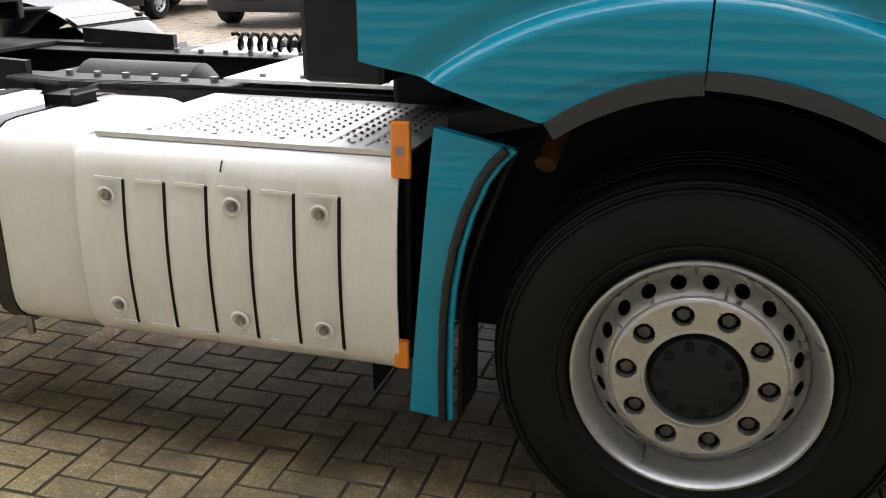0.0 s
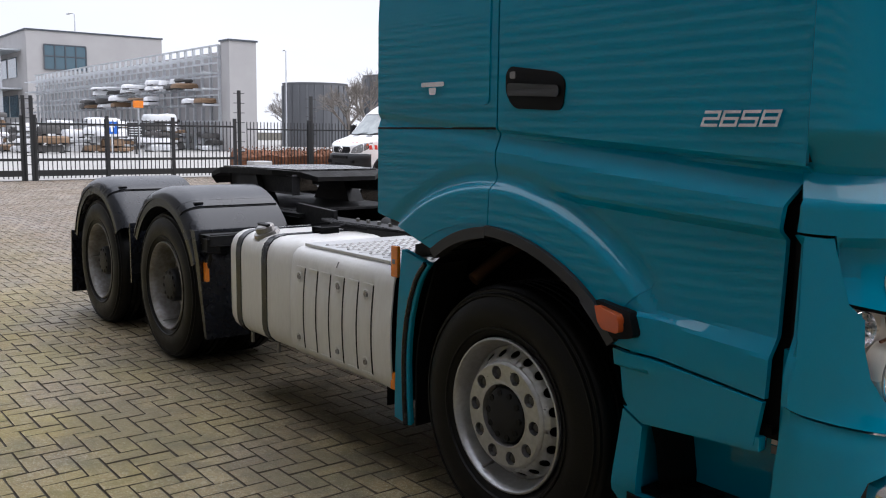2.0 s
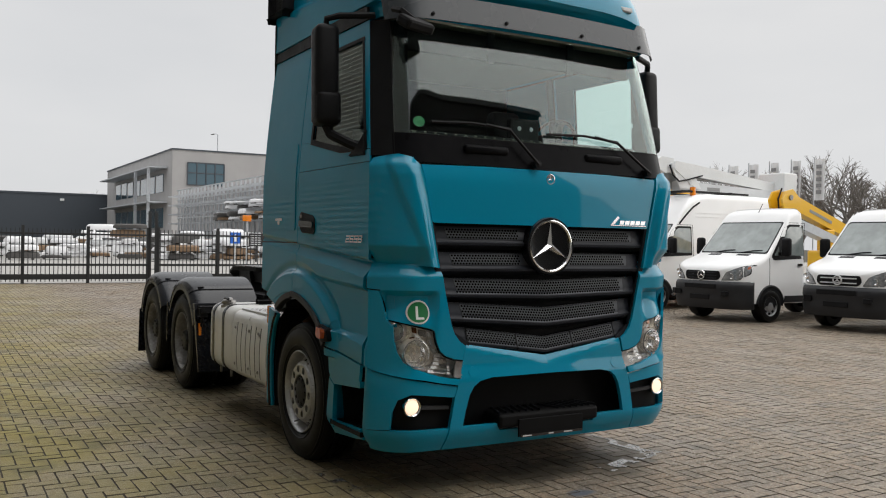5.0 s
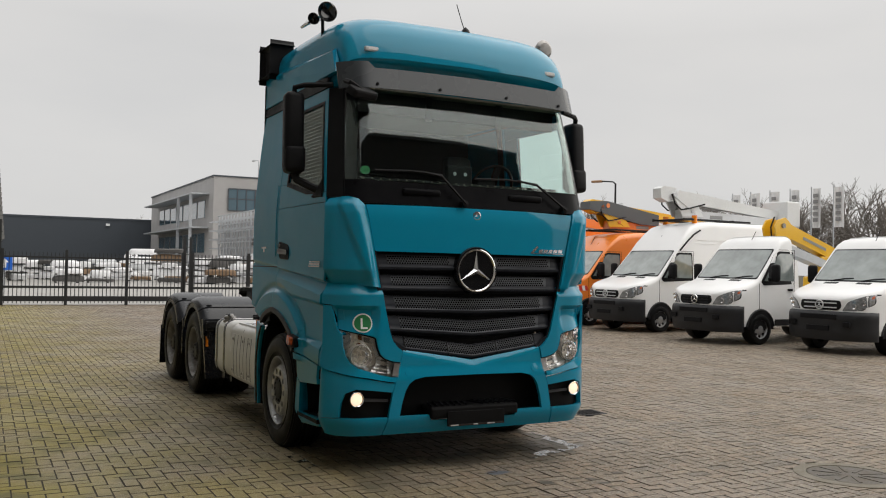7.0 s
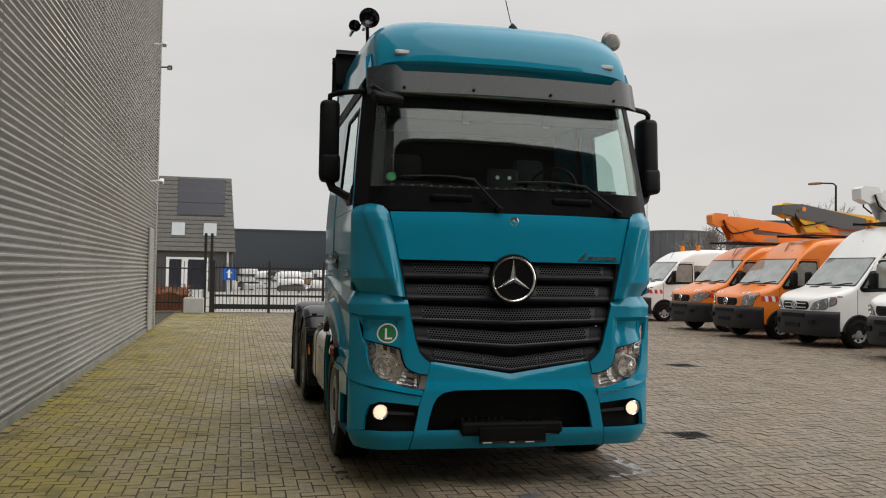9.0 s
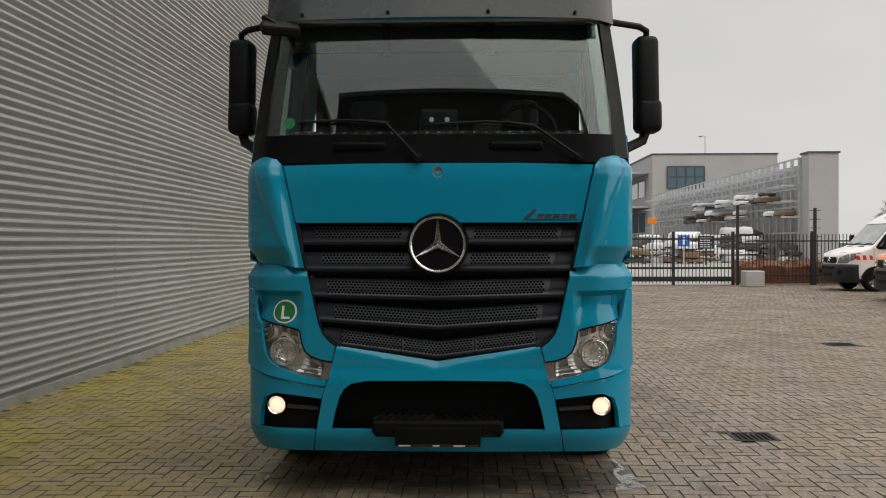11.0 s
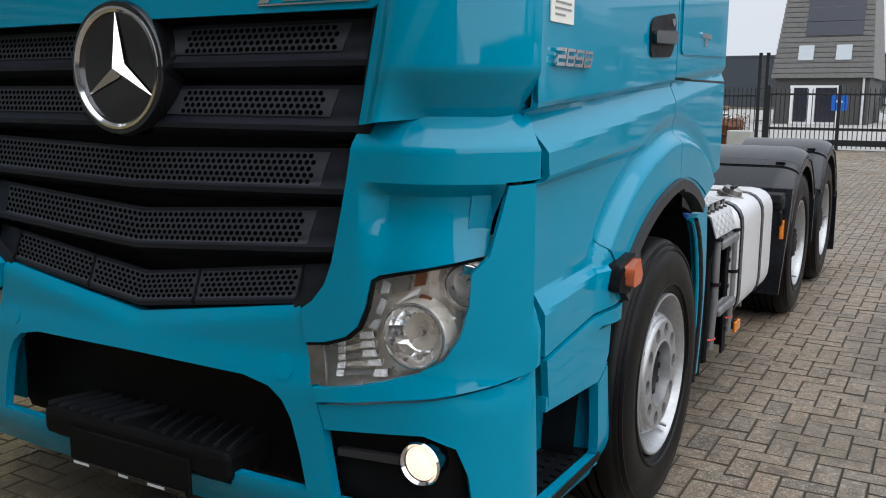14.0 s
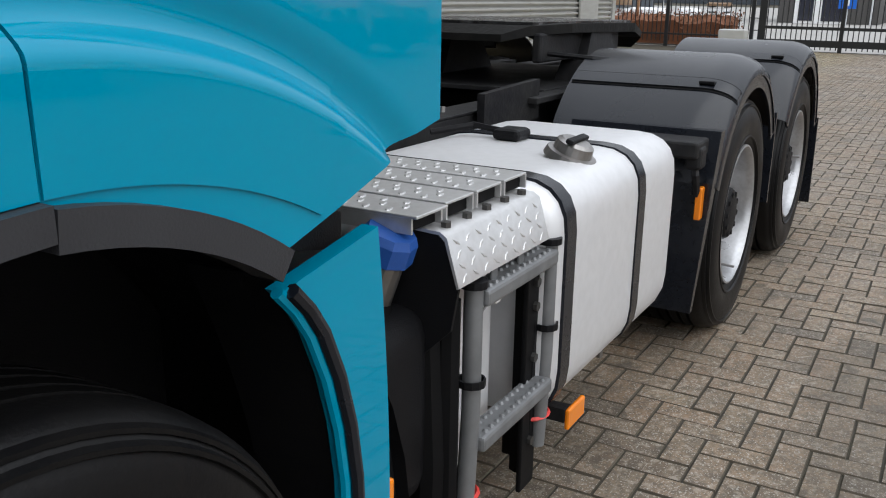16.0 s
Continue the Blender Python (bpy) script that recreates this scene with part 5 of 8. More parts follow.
# ---- wipers, visor, roof ----
for y0, y1, z0, z1, yp in ((-0.88, -0.3, 2.315, 2.31, -0.12), (0.0, 0.62, 2.30, 2.29, 0.86)):
    w = part("wiper_blade", tube(bmesh.new(), [Vector(cab(y0, z0, -0.02)), Vector(cab((y0 + y1) / 2, z0 + 0.012, -0.03)), Vector(cab(y1, z1, -0.03))], 0.009, 6), BLACK, truck)
    part("wiper_arm", tube(bmesh.new(), [Vector(cab((y0 + y1) / 2 + 0.1, z0 + 0.01, -0.035)), Vector(cab(y1 - 0.02, z1 - 0.01, -0.05)), Vector(cab(yp, 2.09, -0.05))], 0.010, 6), BLACK, w)
    part("wiper_pivot", lathe(bmesh.new(), [(0, 0.03), (0.05, 0.026), (0.055, 0.0)], "x", (cab(yp, 2.09, 0)[0], yp, 2.09), 12), BLACK, w)
for y in (-0.48, 0.48):
    p = cab(y, 2.14, 0.012)
    part("cowl_grip", B(p[0] - 0.02, p[0] + 0.03, y - 0.165, y + 0.165, 2.135, 2.19, 0.02, 3), COWL, truck, smooth=True)


def visor_surf(u, v, w):
    x, y, z = cab(u, 3.0, 0, relief=False)
    f = (v - 2.965) / 0.2
    return (x + 0.16 - 0.07 * f - w, y * 1.02, v - 0.015 * (abs(u) / 1.1) ** 2)


VISOR = material("smoked_visor", (0.034, 0.039, 0.044), 0.26, spec=0.3, coat=0.12, grain=((4, 0.4, (0.042, 0.047, 0.052)),))
vs = part("sun_visor", panel([[(-1.17, 2.965), (1.17, 2.965), (1.17, 3.185), (0.95, 3.185), (0.9, 3.135), (-0.9, 3.135), (-0.95, 3.185), (-1.17, 3.185)]], visor_surf, 0.07, 0.06, 0.012), VISOR, truck, "smoked plastic sun visor over the windscreen", smooth=True)
for y in (-0.9, -0.33, 0.33, 0.9):
    part("visor_bolt", lathe(bmesh.new(), [(0, 0.012), (0.012, 0.012), (0.014, 0)], "x", visor_surf(y, 3.0, -0.001), 8), BLACK, vs)
    part("visor_bracket", B(1.10, 1.28 - 0.1 * y * y, y - 0.015, y + 0.015, 3.02, 3.035), BLACK, vs)


def roof():
    """The high roof: sections across the cab, from the brow to the back."""
    loops = []
    for x, half, zc, zs in ((1.20, 1.02, 3.20, 3.08), (1.225, 1.03, 3.225, 3.12), (1.215, 1.035, 3.31, 3.15), (1.18, 1.04, 3.42, 3.18), (1.12, 1.045, 3.51, 3.21), (1.03, 1.05, 3.575, 3.23), (0.90, 1.055, 3.62, 3.25), (0.7, 1.06, 3.645, 3.265), (0.4, 1.065, 3.655, 3.27), (-0.1, 1.08, 3.655, 3.27), (-0.5, 1.09, 3.64, 3.27), (-0.82, 1.09, 3.62, 3.25)):
        top = []
        n = 22
        for i in range(n + 1):
            t = math.pi * i / n
            c, s_ = math.cos(t), math.sin(t)
            y = half * math.copysign(abs(c) ** 0.30, c)
            z = zs + (zc - zs) * abs(s_) ** 0.46
            top.append((x - 0.14 * (abs(y) / 1.05) ** 2.6 * step(0.2, 1.0, x), y, z))
        xe = x - 0.14 * step(0.2, 1.0, x)
        loops.append([(xe, half + 0.02, 3.0)] + top + [(xe, -half - 0.02, 3.0)])
    bm = loft(bmesh.new(), loops, closed=True)
    bmesh.ops.recalc_face_normals(bm, faces=bm.faces)
    return bm


rf = part("roof", roof(), TEAL, truck, "high teal cab roof", smooth=True, angle=40)
for s in (-1, 1):
    part("clearance_lamp", B(1.09, 1.15, s * 0.84 - 0.06, s * 0.84 + 0.06, 3.27, 3.31, 0.012), LIGHT_GREY, rf, "pale clearance lamp")
    part("lamp_window", B(1.1505, 1.153, s * 0.84 - 0.035, s * 0.84 + 0.035, 3.28, 3.30), WHITE, rf)
    part("side_fairing", loft(bmesh.new(), [[(1.05, s * 1.06, 3.1), (1.05, s * 1.11, 3.1), (0.95, s * 1.10, 3.28), (0.9, s * 1.05, 3.32)], [(-0.82, s * 1.09, 3.07), (-0.82, s * 1.125, 3.07), (-0.82, s * 1.12, 3.35), (-0.82, s * 1.08, 3.40)]]), TEAL, rf)
    box_ = part("air_intake", B(-0.86, -0.52, s * 1.0, s * 1.13, 3.36, 3.64, 0.05, 3), BLACK, rf, "black roof corner deflector")
# horns on the right side of the roof, a round lamp on the left, an aerial
h = part("air_horn", lathe(bmesh.new(), [(0.0, 0.085), (-0.02, 0.072), (-0.10, 0.04), (-0.35, 0.018)], "x", (0.62, -1.03, 3.685), 24), CHROME, rf, "chrome air horn", smooth=True)
part("horn_mouth", lathe(bmesh.new(), [(-0.015, 0.074), (-0.05, 0.04), (-0.06, 0.0)], "x", (0.62, -1.03, 3.685), 24), GLOSS_BLACK, h)
part("horn_stand", cyl(bmesh.new(), (0.5, -1.02, 3.35), (0.5, -1.03, 3.67), 0.015, 8), BLACK, h)
h2 = part("air_horn", lathe(bmesh.new(), [(0.0, 0.05), (-0.02, 0.042), (-0.10, 0.025), (-0.3, 0.014)], "x", (0.62, -1.15, 3.61), 24), CHROME, rf, "small chrome air horn", smooth=True)
part("horn_mouth", lathe(bmesh.new(), [(-0.01, 0.042), (-0.05, 0.02), (-0.06, 0.0)], "x", (0.62, -1.15, 3.61), 24), GLOSS_BLACK, h2)
part("horn_link", tube(bmesh.new(), [(0.55, -1.03, 3.675), (0.55, -1.08, 3.655), (0.55, -1.15, 3.61)], 0.014, 6), CHROME, h)
rl = part("round_lamp", lathe(bmesh.new(), [(0.03, 0.0), (0.025, 0.06), (0.0, 0.088), (-0.04, 0.075), (-0.07, 0.0)], "x", (0.72, 1.062, 3.625), 28), STEEL, rf, "round steel roof lamp", smooth=True)
part("lamp_foot", cyl(bmesh.new(), (0.7, 1.045, 3.35), (0.7, 1.055, 3.57), 0.02, 8), BLACK, rl)
a_ = part("aerial_base", lathe(bmesh.new(), [(0, 0.045), (0.03, 0.03), (0.06, 0.0)], "z", (0.95, 0.1, 3.585), 16), BLACK, rf, "roof aerial")
part("aerial", tube(bmesh.new(), [(0.95, 0.1, 3.59), (0.9, 0.085, 3.71), (0.84, 0.07, 3.86)], 0.004, 5), BLACK, a_)
part("roof_marker", cyl(bmesh.new(), (0.5, -0.35, 3.6), (0.5, -0.35, 3.67), 0.012, 8), BLACK, rf)

# front corner camera mirror on the right screen pillar
fm = part("front_mirror", B(-0.06, 0.06, -0.12, 0.12, -0.035, 0.035, 0.02, m=pose(1.30, -0.98, 2.90, 0, 30, 20)), BLACK, truck, "kerb mirror above the windscreen")
part("mirror_arm", tube(bmesh.new(), [(1.2, -1.08, 3.0), (1.3, -1.08, 2.97), (1.31, -1.0, 2.92)], 0.022, 6), BLACK, fm)
# grab frames at the nose corners
for s in (-1, 1):
    gb = part("grab_rail", tube(bmesh.new(), [(1.2, s * 1.14, 1.62), (1.215, s * 1.16, 1.66), (1.2, s * 1.16, 2.0), (1.19, s * 1.14, 2.02)], 0.01, 6), BLACK, truck)

# ---- cab inside ----
cabin = part("cab_floor", B(-0.78, 1.15, -1.0, 1.0, 1.40, 1.46), INTERIOR, truck)
part("back_wall", B(-0.80, -0.76, -1.1, 1.1, 1.2, 3.05), INTERIOR, truck)
part("cab_rear", B(-0.83, -0.801, -1.13, 1.13, 1.18, 3.3, 0.01), GREY_PLASTIC, truck, "dark rear wall of the cab")
part("firewall", B(1.10, 1.14, -1.05, 1.05, 1.4, 2.1), INTERIOR, truck)
part("headlining", B(-0.78, 1.1, -1.0, 1.0, 2.985, 3.0), INTERIOR_LIGHT, truck)
dash = part("dashboard", loft(bmesh.new(), [[(1.16, y, 2.0), (1.19, y, 2.24), (0.92, y, 2.29), (0.72, y, 2.22), (0.70, y, 1.9)] for y in (-1.02, 1.02)]), INTERIOR, truck, "long grey dashboard")
part("dash_vent", B(1.03, 1.12, -0.95, 0.95, 2.275, 2.283), BLACK, dash)
df = part("defroster", B(1.135, 1.165, -0.92, 0.92, 2.258, 2.275, 0.004), INTERIOR_LIGHT, dash, "pale slotted defroster strip")
for k in range(24):
    part("slot", B(1.14, 1.167, -0.89 + 0.075 * k, -0.835 + 0.075 * k, 2.262, 2.277), INTERIOR, df)
unit = part("dash_unit", B(1.03, 1.09, -0.12, 0.12, 2.27, 2.43, 0.015), BLACK, dash, "black box on the dashboard")
for y in (-0.05, 0.05):
    part("unit_lens", lathe(bmesh.new(), [(0.0, 0.016), (0.004, 0.014), (0.005, 0.0)], "x", (1.09, y, 2.36), 12), LIGHT_GREY, unit)
skin("screen_sticker", [[(-0.945 + 0.034 * math.cos(a), 2.315 + 0.034 * math.sin(a)) for a in (i * math.pi / 10 for i in range(20))]], GREEN_SIGN, truck, "small green sticker inside the windscreen", lift=-0.012, thick=0.002)
part("dash_bin", B(0.9, 1.0, 0.22, 0.4, 2.27, 2.35, 0.015), BLACK, dash)
part("paper_strip", B(1.02, 1.1, -0.9, 0.0, 2.268, 2.274), INTERIOR_LIGHT, dash)
wheel = part("steering_wheel", lathe(bmesh.new(), [(0.0, 0.225), (0.016, 0.21), (0.0, 0.195), (-0.016, 0.21), (0.0, 0.225)], "z", (0, 0, 0), 32), BLACK, truck, smooth=True)
wheel.matrix_local = pose(0.62, 0.58, 2.32, 0, -60, 0)
part("wheel_spoke", B(-0.2, 0.2, -0.03, 0.03, -0.03, 0.0), BLACK, wheel)
for y in (0.58, -0.58):
    seat = part("seat_back", B(-0.12, 0.06, y - 0.26, y + 0.26, 1.75, 2.42, 0.06, m=pose(0, 0, 0, 0, 0, 0)), SEAT, truck, "dark fabric driver seat", smooth=True)
    part("headrest", B(-0.12, 0.02, y - 0.14, y + 0.14, 2.44, 2.66, 0.05), SEAT, seat, smooth=True)
    part("cushion", B(-0.1, 0.45, y - 0.26, y + 0.26, 1.6, 1.76, 0.05), SEAT, seat, smooth=True)
part("bunk", B(-0.75, -0.2, -1.0, 1.0, 1.5, 1.8, 0.04), SEAT, truck)
part("inner_visor", B(1.02, 1.05, -0.95, 0.95, 2.80, 2.97, 0.01), INTERIOR, truck)
for y in (-0.33, 0.33):
    part("visor_clip", B(1.13, 1.15, y - 0.025, y + 0.025, 2.76, 2.96), BLACK, truck)


# ---- wheels ----
NUT = material("dull_nut_steel", (0.10, 0.098, 0.095), 0.45, metal=0.7, grain=((25, 0.5, (0.05, 0.045, 0.04)),))
def wheel_with_tyre(front, s, label, group):
    """Axis along y; the outer face at y = 0 looks along -y before mirroring."""
    name = "front_wheel" if front else "rear_wheel"
    root = new(name)
    root.parent = truck
    tagged(root, label, group=group)

    def L(p):
        return [(s * a, r) for a, r in p]

    tw = 0.30
    prof = [(-0.03, 0.285), (-0.008, 0.30), (0.012, 0.34), (0.02, 0.39), (0.012, 0.44), (-0.004, 0.468), (-0.018, 0.484), (-0.03, 0.494), (-0.045, 0.4985)]
    grooves = [-0.085, -0.125, -0.17, -0.21]
    for g in grooves:
        prof += [(g + 0.006, 0.502), (g + 0.005, 0.488), (g - 0.005, 0.488), (g - 0.006, 0.502)]
    prof += [(-tw + 0.045, 0.4985), (-tw + 0.02, 0.484), (-tw, 0.44), (-tw - 0.01, 0.38), (-tw + 0.02, 0.29)]
    tyre = part("tyre", lathe(bmesh.new(), L(prof), "y", (0, 0, 0), 72), RUBBER, root, "black rubber tyre", smooth=True, angle=40)
    for r, a in ((0.478, -0.010), (0.462, 0.004), (0.335, 0.012)):
        part("sidewall_rib", lathe(bmesh.new(), L([(a - 0.004, r - 0.007), (a + 0.004, r - 0.003), (a + 0.004, r + 0.003), (a - 0.006, r + 0.007)]), "y", (0, 0, 0), 72), RUBBER, tyre, smooth=True)
    # rim
    d0 = 0.0 if front else -0.135
    mat = RIM if front or s > 0 else RIM_DULL
    part("rim", lathe(bmesh.new(), L([(-0.04, 0.288), (-0.004, 0.300), (0.006, 0.298), (0.008, 0.291), (0.0, 0.284), (-0.03, 0.276), (d0 - 0.068, 0.262), (d0 - 0.085, 0.258), (d0 - 0.085, 0.25)]), "y", (0, 0, 0), 64), mat, root, "silver steel rim", smooth=True, angle=50)
    # disc with ten hand holes, made of twenty half sectors
    polys = []
    rm = 0.232
    for i in range(20):
        c = i * math.pi / 10
        for side in (-1, 1):
            outer = [(c + side * math.pi / 20 * k / 3, 0.258) for k in range(4)]
            inner = [(c + side * math.pi / 20 * (3 - k) / 3, 0.205) for k in range(4)]
            hole = [(c + side * 0.0195 / rm * math.sin(q), rm - 0.0125 * math.cos(q)) for q in (math.pi * k / 6 for k in range(7))]
            polys.append(outer + inner + hole)
    def disc(th, r, w):
        a = lerp(d0 - 0.012, d0 - 0.072, step(0.205, 0.258, r)) - w
        return (r * math.cos(th), s * a, r * math.sin(th))
    dk = part("disc", welded(panel(polys, disc, 0.0524, 0.0133, 0.006)), mat, root, "wheel disc with hand holes", smooth=True, angle=50)
    # flat face pierced by ten round nut holes, with a rounded edge and a deep collar
    polys = []
    for i in range(10):
        c = math.pi / 10 + i * math.pi / 5
        for side in (-1, 1):
            outer = [(c + side * math.pi / 10 * k / 3, 0.196) for k in range(4)]
            inner = [(c + side * math.pi / 10 * (3 - k) / 3, 0.128) for k in range(4)]
            hole = [(c + side * 0.0265 / 0.164 * math.sin(q), 0.164 - 0.0265 * math.cos(q)) for q in (math.pi * k / 6 for k in range(7))]
            polys.append(outer + inner + hole)
    part("disc_face", welded(panel(polys, lambda th, r, w: (r * math.cos(th), s * (d0 - w), r * math.sin(th)), 10, 10, 0.026)), mat, dk)
    part("disc_edge", lathe(bmesh.new(), L([(d0 - 0.022, 0.210), (d0 - 0.010, 0.207), (d0 - 0.003, 0.202), (d0, 0.195)]), "y", (0, 0, 0), 64), mat, dk, smooth=True, angle=60)
    part("hub_collar", lathe(bmesh.new(), L([(d0, 0.129), (d0 + 0.003, 0.125), (d0 + 0.001, 0.120), (d0 - 0.05, 0.114)]), "y", (0, 0, 0), 48), mat, dk, smooth=True, angle=60)
    # black disc puts the shade behind the rim's holes into colour
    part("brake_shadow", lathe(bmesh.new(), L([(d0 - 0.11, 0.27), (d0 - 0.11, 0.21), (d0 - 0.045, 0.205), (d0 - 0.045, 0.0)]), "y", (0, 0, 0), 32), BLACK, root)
    hub_a = (-0.006 if s < 0 else -0.04) if front else 0.11
    hub = part("hub", lathe(bmesh.new(), L([(d0 - 0.05, 0.113), (d0 + hub_a - 0.015, 0.112), (d0 + hub_a, 0.102), (d0 + hub_a + 0.006, 0.085), (d0 + hub_a + 0.012, 0.055), (d0 + hub_a + 0.010, 0.0)]), "y", (0, 0, 0), 48), GREY_PLASTIC if s < 0 else BLACK, root, "dark hub cover", smooth=True)
    for i in range(10):
        t = math.pi / 10 + i * math.pi / 5
        x, z = 0.164 * math.cos(t), 0.164 * math.sin(t)
        n0 = d0 - 0.042
        tall = 0.030 if front else 0.062
        part("wheel_nut", lathe(bmesh.new(), L([(n0, 0.022), (n0 + 0.010, 0.021), (n0 + 0.012, 0.0165), (n0 + tall, 0.0155), (n0 + tall + 0.003, 0.0)]), "y", (x, 0, z), 6), NUT, root)
        x, z = 0.085 * math.cos(t), 0.085 * math.sin(t)
        part("hub_bolt", lathe(bmesh.new(), L([(d0 + hub_a, 0.014), (d0 + hub_a + 0.010, 0.012), (d0 + hub_a + 0.010, 0.0)]), "y", (x, 0, z), 8), BLACK, hub)
    part("valve", cyl(bmesh.new(), (-0.02, s * (d0 - 0.05), -0.25), (-0.02, s * 0.0, -0.262), 0.006, 8), STEEL, root)
    return root


for s, side in ((-1, "right"), (1, "left")):
    w = wheel_with_tyre(True, s, "front wheel with silver ten-hole steel rim", "truck wheels")
    w.matrix_local = pose(0.045 if s > 0 else 0.0, s * (1.230 if s > 0 else 1.185), 0.483 if s > 0 else 0.472, 0, 0, 0) @ Matrix.Rotation(0.36, 4, "Y")
    w = wheel_with_tyre(False, s, "twin rear wheel with a deep steel rim", "truck wheels")
    w.matrix_local = pose(AX1, s * 1.21, 0.495) @ Matrix.Rotation(0.2, 4, "Y")
    for x, y, r in ((AX1, 0.87, 0), (AX2, 0.87, 0), (AX2, 1.21, 1)):
        c = copy_thing(w, pose(0, 0, 0))
        c.parent = truck
        c.matrix_local = pose(x, s * y, 0.495) @ Matrix.Rotation(0.5 + r, 4, "Y")

# ---- chassis and rear ----
TREAD = material("tread_plate", (0.62, 0.62, 0.62), 0.36, metal=0.6, grain=((6, 0.4, (0.5, 0.5, 0.5)), (50, 0.3, (0.4, 0.39, 0.38))))
for s in (-1, 1):
    r = part("chassis_rail", B(-5.45, 0.95, s * 0.395 - 0.04, s * 0.395 + 0.04, 0.70, 0.965, 0.006), CHASSIS, truck, "long dark chassis rail")
    part("rail_flange", B(-5.45, 0.95, s * 0.37 - 0.07, s * 0.37 + 0.07, 0.966, 0.976, 0.003), CHASSIS, r)
    for i in range(12):
        x = -2.3 + 0.12 * i
        part("bolt", cyl(bmesh.new(), (x, s * 0.36, 0.976), (x, s * 0.36, 0.995), 0.014, 6), STEEL, r)
    part("torque_bracket", loft(bmesh.new(), [[(-2.86, s * 0.46, 0.9), (-2.86, s * 0.49, 0.9), (-2.86, s * 0.49, 1.06), (-2.86, s * 0.46, 1.06)], [(-2.38, s * 0.46, 0.93), (-2.38, s * 0.49, 0.93), (-2.38, s * 0.49, 1.04), (-2.38, s * 0.46, 1.04)]]), CHASSIS, r)
for x in (-1.7, -2.6, -3.42, -4.1, -4.8, -5.42):
    part("crossmember", B(x - 0.06, x + 0.06, -0.37, 0.37, 0.76, 0.93, 0.01), CHASSIS, truck)
for x in (0.0, AX1, AX2):
    part("axle", cyl(bmesh.new(), (x, -1.0, 0.49), (x, 1.0, 0.49), 0.075, 16), CHASSIS, truck)
    if x < -1:
        part("differential", lathe(bmesh.new(), [(-0.22, 0.0), (-0.2, 0.12), (-0.1, 0.22), (0.1, 0.22), (0.2, 0.12), (0.22, 0.0)], "x", (x, 0.05, 0.5), 20), CHASSIS, truck, smooth=True)
part("gearbox", loft(bmesh.new(), [[(0.6, -0.3, 0.45), (0.6, 0.3, 0.45), (0.6, 0.3, 1.0), (0.6, -0.3, 1.0)], [(-1.4, -0.2, 0.5), (-1.4, 0.2, 0.5), (-1.4, 0.2, 0.85), (-1.4, -0.2, 0.85)]]), CHASSIS, truck)
part("drive_shaft", cyl(bmesh.new(), (-1.4, 0, 0.68), (-3.2, 0, 0.55), 0.055, 12), CHASSIS, truck)
part("engine_block", B(0.35, 1.1, -0.55, 0.55, 0.5, 1.3, 0.05), BLACK, truck)
HOT_STEEL = material("heat_stained_steel", (0.26, 0.13, 0.06), 0.35, metal=0.6, grain=((9, 0.5, (0.14, 0.07, 0.035)),))
part("exhaust_elbow", tube(bmesh.new(), [(-0.41, -1.0, 0.92), (-0.40, -0.93, 0.97), (-0.385, -0.84, 1.025), (-0.385, -0.74, 1.065), (-0.39, -0.6, 1.08)], 0.028, 12), HOT_STEEL, truck, "brown heat-stained exhaust pipe", smooth=True)
# air springs beside the rear axles
for s in (-1, 1):
    for x in (AX1, AX2):
        part("air_spring", lathe(bmesh.new(), [(0.55, 0.1), (0.6, 0.13), (0.66, 0.11), (0.72, 0.13), (0.78, 0.1)], "z", (x + 0.35, s * 0.5, 0), 16), RUBBER, truck, smooth=True)

# fifth wheel coupling
GREASE = material("greasy_plate", (0.006, 0.006, 0.006), 0.6, spec=0.15, grain=((9, 0.5, (0.02, 0.019, 0.017)),), bump=0.3, bump_scale=40)
fw = part("fifth_wheel_plate", loft(bmesh.new(), [[(x, y, z) for y, z in ((-w, zb), (w, zb), (w, zt), (-w, zt))] for x, w, zb, zt in ((-4.62, 0.28, 1.10, 1.12), (-4.48, 0.38, 1.165, 1.195), (-4.2, 0.43, 1.205, 1.25), (-3.3, 0.44, 1.225, 1.265), (-3.08, 0.34, 1.215, 1.255), (-3.0, 0.24, 1.19, 1.22))]), GREASE, truck, "greasy black fifth wheel coupling plate")
GREASE_FILM = material("grease_film", (0.01, 0.01, 0.011), 0.25, grain=((14, 0.6, (0.10, 0.10, 0.10)),), bump=0.8, bump_scale=25)
part("grease_film", loft(bmesh.new(), [[(x, y, z) for y, z in ((-w, zt), (w, zt), (w, zt + 0.012), (-w, zt + 0.012))] for x, w, zt in ((-4.15, 0.42, 1.252), (-3.7, 0.44, 1.258), (-3.12, 0.33, 1.258))]), GREASE_FILM, fw)
for s in (-1, 1):
    part("pedestal", loft(bmesh.new(), [[(-4.0, s * 0.30, 0.99), (-4.0, s * 0.44, 0.99), (-3.45, s * 0.44, 0.99), (-3.45, s * 0.30, 0.99)], [(-3.85, s * 0.32, 1.225), (-3.85, s * 0.42, 1.225), (-3.6, s * 0.42, 1.225), (-3.6, s * 0.32, 1.225)]]), CHASSIS, fw)
    part("mounting_angle", B(-4.6, -2.75, s * 0.44, s * 0.53, 0.97, 0.995, 0.004), CHASSIS, fw)
    part("skirt", B(-4.1, -3.1, s * 0.34, s * 0.38, 1.10, 1.225, 0.01), CHASSIS, fw)
part("release_handle", tube(bmesh.new(), [(-3.2, 0.3, 1.14), (-3.15, 0.6, 1.13), (-3.2, 0.74, 1.12)], 0.012, 6), CHASSIS, fw)
